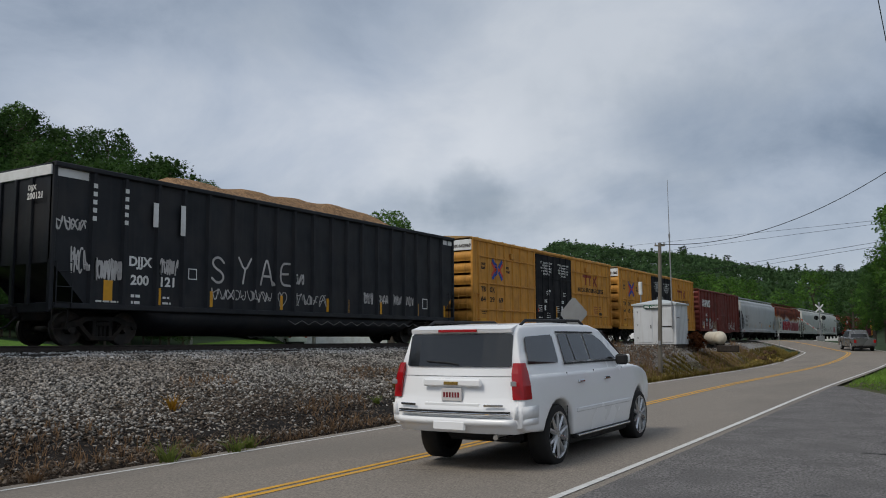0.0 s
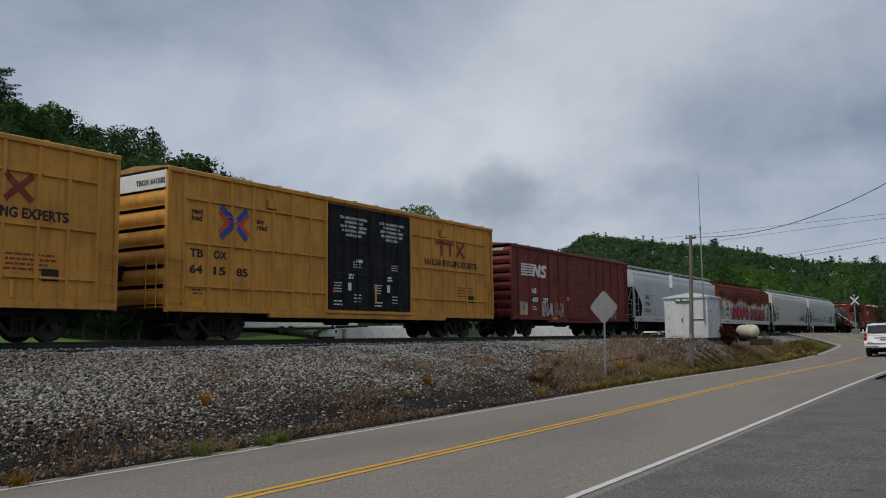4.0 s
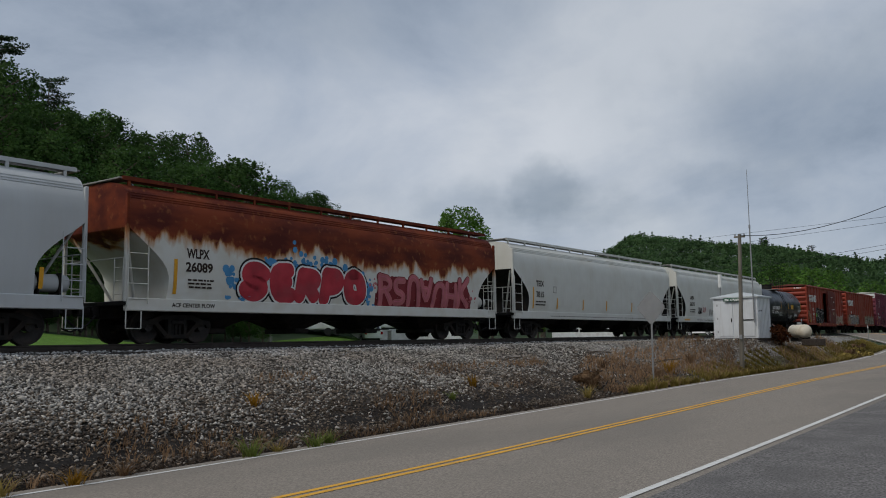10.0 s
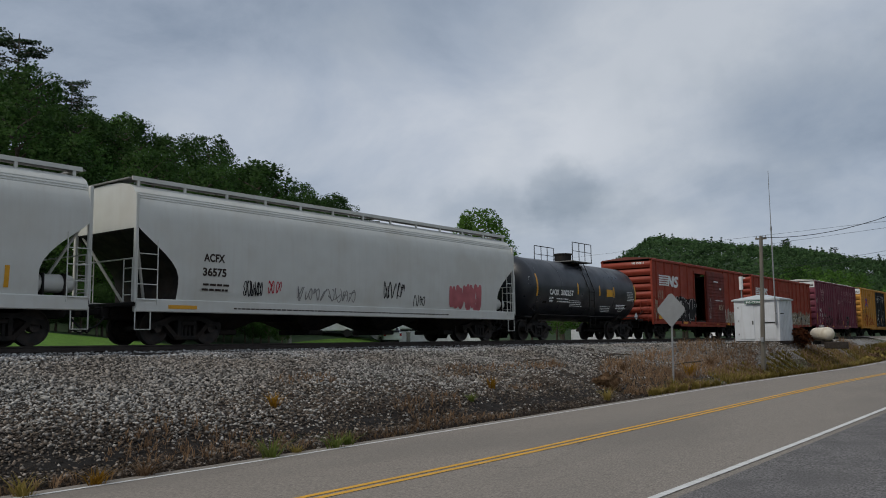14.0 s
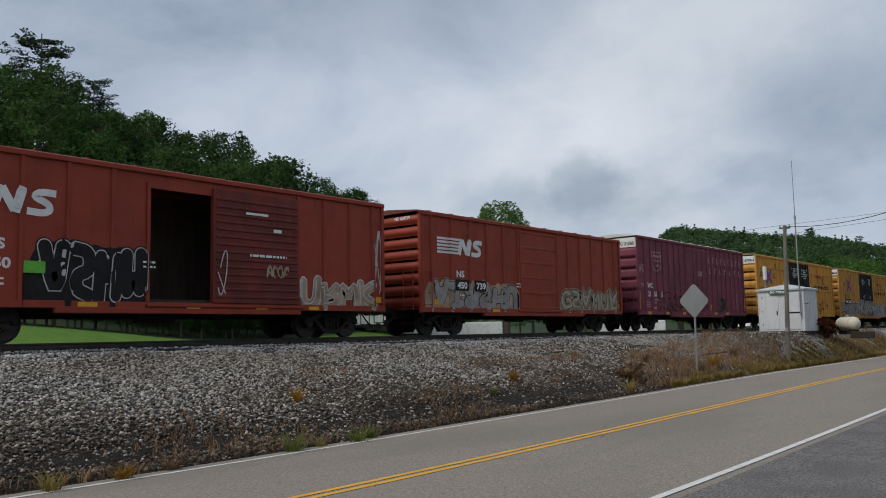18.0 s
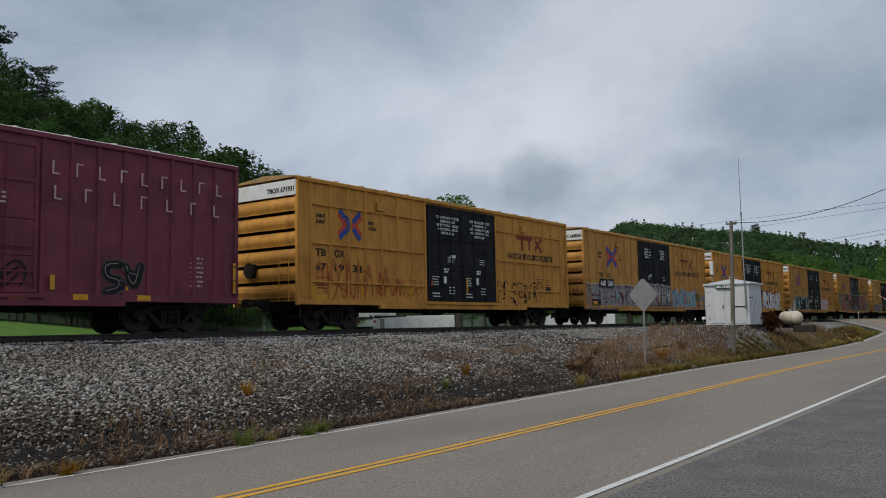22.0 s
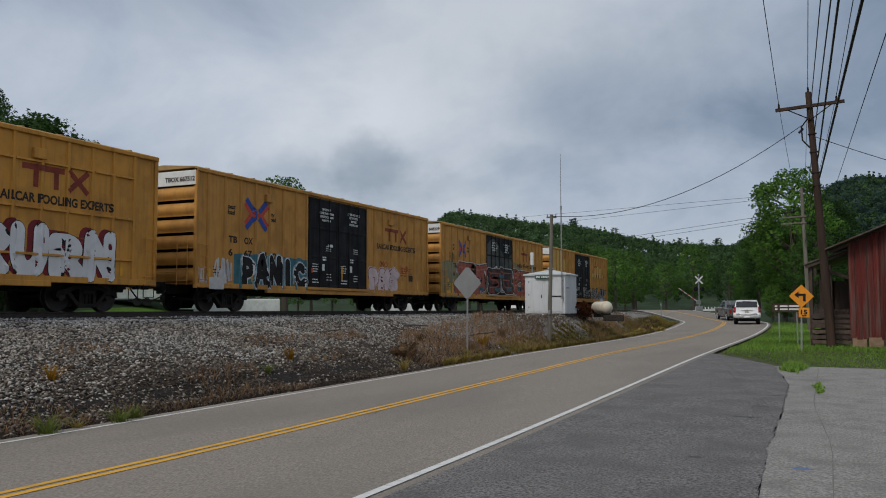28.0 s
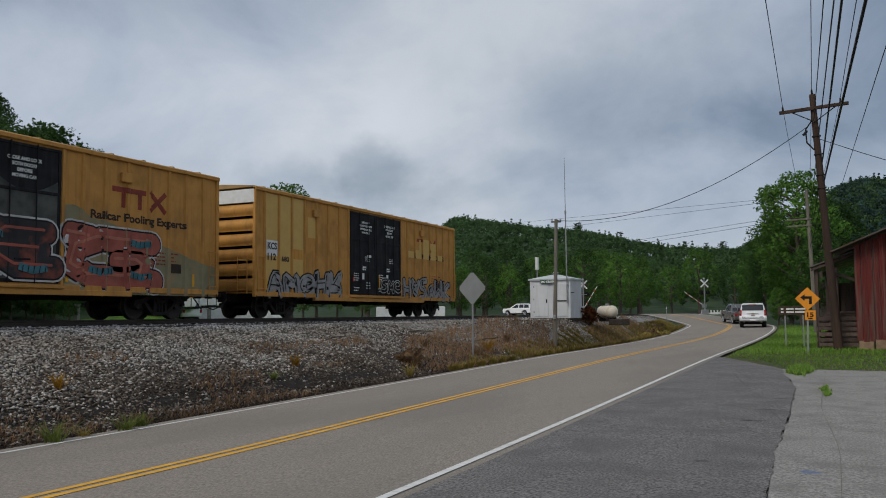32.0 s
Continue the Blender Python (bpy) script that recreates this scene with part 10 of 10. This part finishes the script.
def suv(label, paint, at=None):
    """A long square-backed wagon: origin on the ground under the rear axle, nose along +y."""
    car = thing("suv", label, "car", at=at)
    lower = [(-1.12, 0.58), (-0.98, 0.52), (-0.6, 0.5)] + arch(0, 0.475, 0.49) + [(0.52, 0.36), (0.6, 0.33), (2.72, 0.33)] + arch(3.3, 0.475, 0.36) + [(3.86, 0.38), (4.04, 0.46), (4.13, 0.62), (4.15, 0.8), (4.12, 0.98), (4.04, 1.08), (3.85, 1.15), (3.5, 1.2), (2.95, 1.25), (1.0, 1.225), (-0.9, 1.235), (-1.05, 1.2), (-1.1, 0.95), (-1.16, 0.78)]
    rings = []
    for x, d, tuck in ((-1.0, 0.05, 0), (-0.992, 0.022, 0), (-0.972, 0.006, 0), (-0.94, 0.0, 0), (0.94, 0.0, 0), (0.972, 0.006, 0), (0.992, 0.022, 0), (1.0, 0.05, 0)):
        rings.append([(x, y, z) for y, z in (inset(lower, d) if d else lower)])
    shell = part("body", MB().loft(rings), paint, car, smooth=True)

    def cx(z):
        return 0.985 - 0.285 * (z - 1.2)
    cab = [(-1.04, 1.19), (-0.99, 1.45), (-0.88, 1.76), (-0.74, 1.84), (0.6, 1.88), (1.7, 1.86), (2.0, 1.80), (2.95, 1.2)]
    rings = [[(s * (cx(z) - e), y, z + f) for y, z in cab] for s, e, f in ((-1, 0.0, -0.03), (-1, 0.012, -0.008), (-1, 0.05, 0.012), (-1, 0.16, 0.024), (1, 0.16, 0.024), (1, 0.05, 0.012), (1, 0.012, -0.008), (1, 0.0, -0.03))]
    roof_shell = part("cabin", MB().loft(rings), paint, car, smooth=True)
    for s in (-1, 1):
        def pane(pts, name="window", m=M_GLASSDARK, s=s, lift=0.008):
            return part(name, MB().poly([(s * (cx(z) + lift), y, z) for y, z in pts], (s * 0.004, 0, 0)), m, car)
        pane([(-0.84, 1.36), (-0.8, 1.4), (-0.73, 1.68), (-0.68, 1.71), (0.1, 1.735), (0.14, 1.7), (0.13, 1.39), (0.1, 1.355)])
        pane([(0.34, 1.36), (0.34, 1.74), (0.62, 1.745), (0.7, 1.36)], lift=0.008)
        pane([(0.74, 1.36), (0.66, 1.745), (1.18, 1.745), (1.24, 1.36)])
        pane([(1.3, 1.36), (1.25, 1.745), (1.66, 1.725), (1.92, 1.63), (2.33, 1.35)])
        pane([(0.3, 1.325), (2.4, 1.315), (2.4, 1.34), (0.3, 1.35)], "belt_trim", M_TRIM, lift=0.012)
        part("window_trim", MB().poly([(s * (cx(1.75) + 0.008), 0.3, 1.755), (s * (cx(1.75) + 0.008), 1.66, 1.745), (s * (cx(1.78) + 0.008), 1.66, 1.77), (s * (cx(1.78) + 0.008), 0.3, 1.78)], (s * 0.006, 0, 0)), M_TRIM, car)
        part("roof_rail", MB().tube([(s * 0.72, -0.55, 1.86), (s * 0.72, -0.4, 1.925), (s * 0.72, 1.4, 1.935), (s * 0.72, 1.55, 1.88)], 0.02, 8), M_TRIM, car)
        mir = part("mirror", MB().box(s * 0.98, s * 1.17, 2.22, 2.32, 1.26, 1.42, 0.03), M_TRIM, car)
        part("mirror_cap", MB().box(s * 1.0, s * 1.175, 2.3, 2.34, 1.29, 1.42, 0.015), paint, mir)
        for y in (0.62, 1.62):
            part("door_handle", MB().box(s * 1.0, s * 1.03, y, y + 0.22, 1.06, 1.1, 0.012), M_CHROME, car)
        for y in (0.3, 1.28, 2.45):
            part("door_seam", MB().box(s * 0.985, s * 1.001, y - 0.003, y + 0.003, 0.5, 1.22), M_CARGREY, car)
        part("side_moulding", MB().box(s * 0.995, s * 1.015, 0.55, 2.7, 0.66, 0.72, 0.01), paint, car)
        part("running_board", MB().box(s * 0.86, s * 1.04, 0.55, 2.75, 0.30, 0.36, 0.015), M_TRIM, car)
        part("board_strip", MB().box(s * 1.03, s * 1.05, 0.6, 2.7, 0.325, 0.35, 0.005), M_CHROME, car)
        lamp = []
        for z, xi, xo, yb, yf in ((0.93, 0.86, 1.012, -1.135, -0.92), (1.1, 0.86, 1.012, -1.13, -0.92), (1.25, 0.86, 1.0, -1.11, -0.93), (1.38, 0.86, 0.965, -1.07, -0.94)):
            lamp.append([(s * xi, yb, z), (s * (xo - 0.05), yb + 0.005, z), (s * (xo - 0.012), yb + 0.03, z), (s * xo, yb + 0.08, z), (s * xo, yf, z), (s * (xi + 0.02), yf, z)])
        tl = part("tail_lamp", MB().loft(lamp), M_TAIL, car, "tall red tail lamp")
        part("reverse_lamp", MB().box(s * 0.85, s * 0.93, -1.137, -1.12, 1.1, 1.16, 0.006), M_GALV, tl)
    part("windscreen", MB().poly([(-0.83, 2.06, 1.78), (0.83, 2.06, 1.78), (0.92, 2.9, 1.26), (-0.92, 2.9, 1.26)], (0, 0.012, 0.016)), M_GLASSDARK, car)
    part("rear_window", MB().poly([(-0.82, -1.025, 1.35), (-0.79, -1.027, 1.335), (0.79, -1.027, 1.335), (0.82, -1.025, 1.35), (0.79, -0.918, 1.73), (0.76, -0.913, 1.75), (-0.76, -0.913, 1.75), (-0.79, -0.918, 1.73)], (0, -0.012, -0.002)), M_GLASSDARK, car)
    part("spoiler", MB().poly([(-0.76, -0.72, 1.865), (0.76, -0.72, 1.865), (0.79, -0.965, 1.815), (-0.79, -0.965, 1.815)], (0, 0.02, -0.05)), paint, car)
    part("brake_lamp", MB().box(-0.3, 0.3, -0.985, -0.95, 1.775, 1.81, 0.005), M_TAIL, car, "high red brake lamp")
    part("bumper", MB().box(-1.01, 1.01, -1.22, -0.6, 0.50, 0.80, 0.11), paint, car, smooth=True)
    for s in (-1, 1):
        part("bumper_corner", MB().box(s * 0.84, s * 1.006, -1.20, -0.62, 0.62, 0.92, 0.08), paint, car, smooth=True)
    part("bumper_strip", MB().box(-0.84, 0.84, -1.226, -1.18, 0.735, 0.765, 0.008), M_CHROME, car)
    part("bumper_step", MB().box(-0.84, 0.84, -1.222, -1.1, 0.768, 0.782, 0.004), M_TRIM, car)
    part("hitch_cover", MB().box(-0.25, 0.25, -1.23, -1.18, 0.53, 0.66, 0.02), paint, car)
    part("handle_bar", MB().box(-0.45, 0.45, -1.15, -1.09, 1.08, 1.18, 0.02), paint, car, "white tailgate grip bar")
    part("emblem", MB().box(-0.11, 0.11, -1.165, -1.148, 1.105, 1.145, 0.006), M_GOLDBADGE, car, "small gold badge")
    pl = part("number_plate", MB().box(-0.155, 0.155, -1.14, -1.125, 0.9, 1.06, 0.004), M_PLATE, car, "pale number plate with dark bars")
    for k in range(6):
        part("plate_bar", MB().box(-0.12 + k * 0.042, -0.093 + k * 0.042, -1.144, -1.139, 0.945, 1.01), M_SPRAYDR, pl)
    part("lower_grip", MB().box(-0.42, 0.42, -1.14, -1.1, 0.83, 0.88, 0.012), paint, car)
    for x0, x1, z in ((-0.82, -0.55, 0.83), (0.5, 0.75, 0.84)):
        part("badge", MB().box(x0, x1, -1.185, -1.17, z, z + 0.03, 0.003), M_CHROME, car)
    part("underbody", MB().box(-0.6, 0.6, -0.3, 3.8, 0.3, 0.55, 0.04).box(-0.95, 0.95, 0.5, 2.8, 0.22, 0.36, 0.03), M_TRIM, car)
    part("exhaust", MB().cyl((0.55, -0.95, 0.44), (0.55, -0.4, 0.44), 0.035, 10), M_CHROME, car)
    part("rear_wiper", MB().tube([(0.05, -1.05, 1.36), (-0.1, -1.045, 1.38), (-0.45, -1.04, 1.4)], 0.01), M_TRIM, car)
    for s in (-1, 1):
        part("head_lamp", MB().box(s * 0.55, s * 0.95, 4.06, 4.14, 0.85, 1.02, 0.03), M_CHROME, car)
    # the sides swell and the ends draw in
    for ob in car.children:
        b = bmesh.new()
        b.from_mesh(ob.data)
        if ob in (shell, roof_shell):
            bmesh.ops.triangulate(b, faces=b.faces[:])
        for k in range(9):
            bmesh.ops.bisect_plane(b, geom=b.verts[:] + b.edges[:] + b.faces[:], plane_co=(-0.8 + 0.2 * k, 0, 0), plane_no=(1, 0, 0))
        for co, no in [] if ob not in (shell, roof_shell) else [((0, 0, 0.45 + 0.12 * k), (0, 0, 1)) for k in range(12)] + [((0, -1.0 + 0.4 * k, 0), (0, 1, 0)) for k in range(13)]:
            bmesh.ops.bisect_plane(b, geom=b.verts[:] + b.edges[:] + b.faces[:], plane_co=co, plane_no=no)
        b.to_mesh(ob.data)
        b.free()
    shell.data.shade_smooth()
    roof_shell.data.shade_smooth()
    for ob in car.children:
        for v in ob.data.vertices:
            x, y, z = v.co
            k = 1 - 0.05 * min(((z - 0.85) / 0.45) ** 2, 1.0) if z < 1.2 else 0.97
            v.co.x = x * 1.02 * k * (1 - 0.045 * smooth01(-0.7, -1.2, y) - 0.15 * smooth01(2.9, 4.15, y))
            v.co.y = y + 0.09 * smooth01(0.4, 1.0, abs(x)) * smooth01(-0.6, -1.1, y)
    for ob in (shell, roof_shell):
        ob.data.set_sharp_from_angle(angle=radians(38))
    return car


M_GOLDBADGE = mat("gold_badge", (0.45, 0.30, 0.08), 0.3, metal=0.8, var=0.05)
SUV = suv("white full-size suv with red tail lamps on the road", M_CARWHITE)
wheel_set(SUV, (0.0, 3.3), 0.835, keyed=True)


def small_car(name, label, paint, at, lower, cab, panes, axles, half=0.8, r=0.34, bed=None, category="car"):
    car = thing(name, label, category, at=at)
    rings = [[(x, y, z) for y, z in (inset(lower, d) if d else lower)] for x, d in ((-0.92, 0.04), (-0.88, 0), (0.88, 0), (0.92, 0.04))]
    part("body", MB().loft(rings), paint, car)
    rings = [[(s * (0.88 - 0.25 * (z - cab[0][1]) - e), y, z + f) for y, z in cab] for s, e, f in ((-1, 0, -0.01), (-1, 0.08, 0.02), (1, 0.08, 0.02), (1, 0, -0.01))]
    part("cabin", MB().loft(rings), paint, car)
    for s in (-1, 1):
        for p in panes:
            part("window", MB().poly([(s * (0.888 - 0.25 * (z - cab[0][1])), y, z) for y, z in p], (s * 0.006, 0, 0)), M_GLASSDARK, car)
        part("tail_lamp", MB().box(s * 0.7, s * 0.9, lower[0][0] - 0.03, lower[0][0] + 0.05, 0.75, 1.0, 0.01), M_TAIL, car)
    z0, z1 = cab[0][1], max(z for _, z in cab)
    part("rear_window", MB().poly([(-0.68, cab[0][0] - 0.012, z0 + 0.08), (0.68, cab[0][0] - 0.012, z0 + 0.08), (0.6, cab[1][0] - 0.012, z1 - 0.14), (-0.6, cab[1][0] - 0.012, z1 - 0.14)], (0, -0.006, 0)), M_GLASSDARK, car)
    wheel_set(car, axles, half, r, 0.22)
    part("underbody", MB().box(-0.7, 0.7, lower[0][0] + 0.2, lower[0][0] + 4.2, 0.25, 0.42, 0.03), M_TRIM, car)
    return car


def on_road(y, off, dz=0.0):
    """Where a vehicle stands whose rear axle is at y, off the road's middle."""
    i = int(np.abs(ROAD[:200, 1] - y).argmin()) if y < 88 else int(np.abs(ROAD[:, 1] - y).argmin())
    k = min(i + 1, len(ROAD) - 1)
    f = (y - ROAD[i, 1]) / max(ROAD[k, 1] - ROAD[i, 1], 1e-3)
    p = ROAD[i] + (ROAD[k] - ROAD[i]) * f + ROAD_N[i] * off
    j = min(i + 3, len(ROAD) - 1)
    rise = math.degrees(math.atan2(ROAD_Z[j] - ROAD_Z[i], 3.0))
    zz = ROAD_Z[i] + (ROAD_Z[k] - ROAD_Z[i]) * f + cross_fall(y) * (off - 3.3)
    return pose(p[0], p[1], zz + dz, rise, 0, math.degrees(math.atan2(-ROAD_T[j][0], ROAD_T[j][1])))


TRUCK_LOW = [(-1.0, 0.6), (-0.95, 0.45)] + arch(0, 0.44, 0.36, 6) + [(0.5, 0.36), (2.9, 0.36)] + arch(3.4, 0.44, 0.36, 6) + [(4.3, 0.4), (4.4, 0.95), (4.2, 1.1), (3.0, 1.18), (-1.0, 1.12)]
small_car("pickup_truck", "grey pickup truck waiting at the level crossing", M_CARGREY, on_road(83.5, 1.75), TRUCK_LOW, [(0.75, 1.12), (0.95, 1.78), (2.2, 1.8), (2.95, 1.14)], [[(1.0, 1.2), (1.05, 1.68), (1.6, 1.7), (1.65, 1.2)], [(1.7, 1.2), (1.68, 1.7), (2.15, 1.66), (2.7, 1.2)]], (0, 3.4), 0.82, 0.38, category="pickup truck")
VAN_LOW = [(-0.9, 0.6), (-0.85, 0.42)] + arch(0, 0.4, 0.36, 6) + [(0.5, 0.34), (2.2, 0.34)] + arch(2.75, 0.4, 0.36, 6) + [(3.5, 0.4), (3.6, 0.8), (3.4, 0.98), (2.5, 1.05), (-0.9, 1.0)]
VAN_CAB = [(-0.85, 1.0), (-0.75, 1.62), (1.4, 1.66), (2.5, 1.02)]
VAN_PANES = [[(-0.65, 1.08), (-0.6, 1.52), (0.1, 1.55), (0.1, 1.08)], [(0.2, 1.08), (0.2, 1.55), (0.9, 1.55), (0.95, 1.08)], [(1.05, 1.08), (1.0, 1.55), (1.4, 1.53), (2.1, 1.08)]]


def polar(az, r):
    return r * math.sin(radians(az)), r * math.cos(radians(az))


def park(az, r, turn, paint, label, name="parked_car"):
    x, y = polar(az, r)
    return small_car(name, label, paint, pose(x, y, height(x, y), 0, 0, turn), VAN_LOW, VAN_CAB, VAN_PANES, (0, 2.75))


park(-19.1, 118, 78, M_CARWHITE, "white wagon parked beyond the railway")
for az, r, turn, m, lab in ((-45.36, 88, 62, M_CARGREY, "grey estate car with dark windows parked in the lot"), (-41.5, 80, 65, M_CARWHITE, "white van parked in the lot beyond the railway")):
    park(az, r, turn, m, lab)


def trailer(az, r, turn, ln, label):
    """A boat-like white trailer under a cover."""
    x, y = polar(az, r)
    t = thing("trailer", label, "trailer", "trailers in the lot", pose(x, y, height(x, y), 0, 0, turn))
    part("box", MB().box(-ln / 2, ln / 2, -1.1, 1.1, 0.55, 2.0, 0.08), M_WHITE, t)
    part("skirt", MB().box(-ln / 2 + 0.1, ln / 2 - 0.1, -1.0, 1.0, 0.4, 0.56, 0.02), M_TRIM, t)
    for k in (-0.4, 0.4):
        part("wheel", MB().cyl((k, -1.12, 0.35), (k, -0.9, 0.35), 0.35, 14), M_RUBBER, t)
    part("drawbar", MB().tube([(ln / 2, -0.5, 0.5), (ln / 2 + 1.1, 0, 0.5), (ln / 2, 0.5, 0.5)], 0.05), M_UNDER, t)
    return t


for az, r, turn, ln in ((-44.0, 78, 45, 8), (-42.4, 84, 46, 9), (-47.4, 80, 40, 7), (-38.5, 92, 44, 10), (-27.0, 112, 30, 9)):
    trailer(az, r, turn, ln, "white enclosed trailer parked in the lot")
for az, r in ((-48.08, 69), (-40.19, 80)):
    x, y = polar(az, r)
    st = thing("concrete_post", "pale square post at the edge of the lot", "post", "posts of the lot", pose(x, y, height(x, y)))
    part("shaft", MB().box(-0.14, 0.14, -0.14, 0.14, -0.2, 1.5, 0.02), M_CONC, st)
    part("cap", MB().box(-0.18, 0.18, -0.18, 0.18, 1.5, 1.58, 0.02), M_CONC, st)


# ---- what moves ----
SUV_T = (0.0, 0.5, 1.0, 1.5, 2.0, 2.5, 3.0, 3.5, 4.0, 4.5, 5.0, 5.5, 6.0, 6.5, 7.0, 7.5, 8.0)
SUV_Y = (10.6, 16.7, 22.7, 28.7, 34.5, 40.2, 45.6, 50.6, 55.2, 59.2, 62.6, 65.4, 67.6, 69.2, 70.2, 70.7, 70.8)


def motions():
    for k, car in CARS.items():
        walk(car, [(t, pose(TRACK_X, FRONT[k] - train_run(t), RAIL_Z)) for t in range(0, 33, 2)])

    # the suv drives off and pulls up behind the pickup
    def lane(y):
        return 1.32 - 0.14 * smooth01(14, 30, y) + 0.62 * smooth01(56, 71, y)

    def suv_y(t):
        return float(np.interp(t, SUV_T, SUV_Y))
    walk(SUV, [(t, on_road(y, lane(y))) for t, y in zip(SUV_T, SUV_Y)] + [(32.0, on_road(SUV_Y[-1], lane(SUV_Y[-1])))])
    for hub, s, half, y, r in ROLLERS:
        turn = 0 if s > 0 else 180
        rows = []
        for i in range(0, 241):
            t = i / 30
            a = -math.degrees((suv_y(t) - SUV_Y[0]) / r)
            rows.append((t, pose(s * half, y, r, a) @ pose(0, 0, 0, 0, 0, turn)))
        walk(hub, rows[::1] + [(32.0, rows[-1][1])])
    # wheels turn while their car is near
    for w, k, y in WHEELSETS:
        rows, last = [], None
        steps = [i / 15 for i in range(481)]
        for t in steps:
            at = FRONT[k] + y - train_run(t)
            if -14 < at < 42 or t in (0.0, 32.0):
                rows.append((t, pose(0, y, WHEEL_R, math.degrees(train_run(t) / WHEEL_R) if -14 < at < 42 else 0)))
        walk(w, rows)


motions()
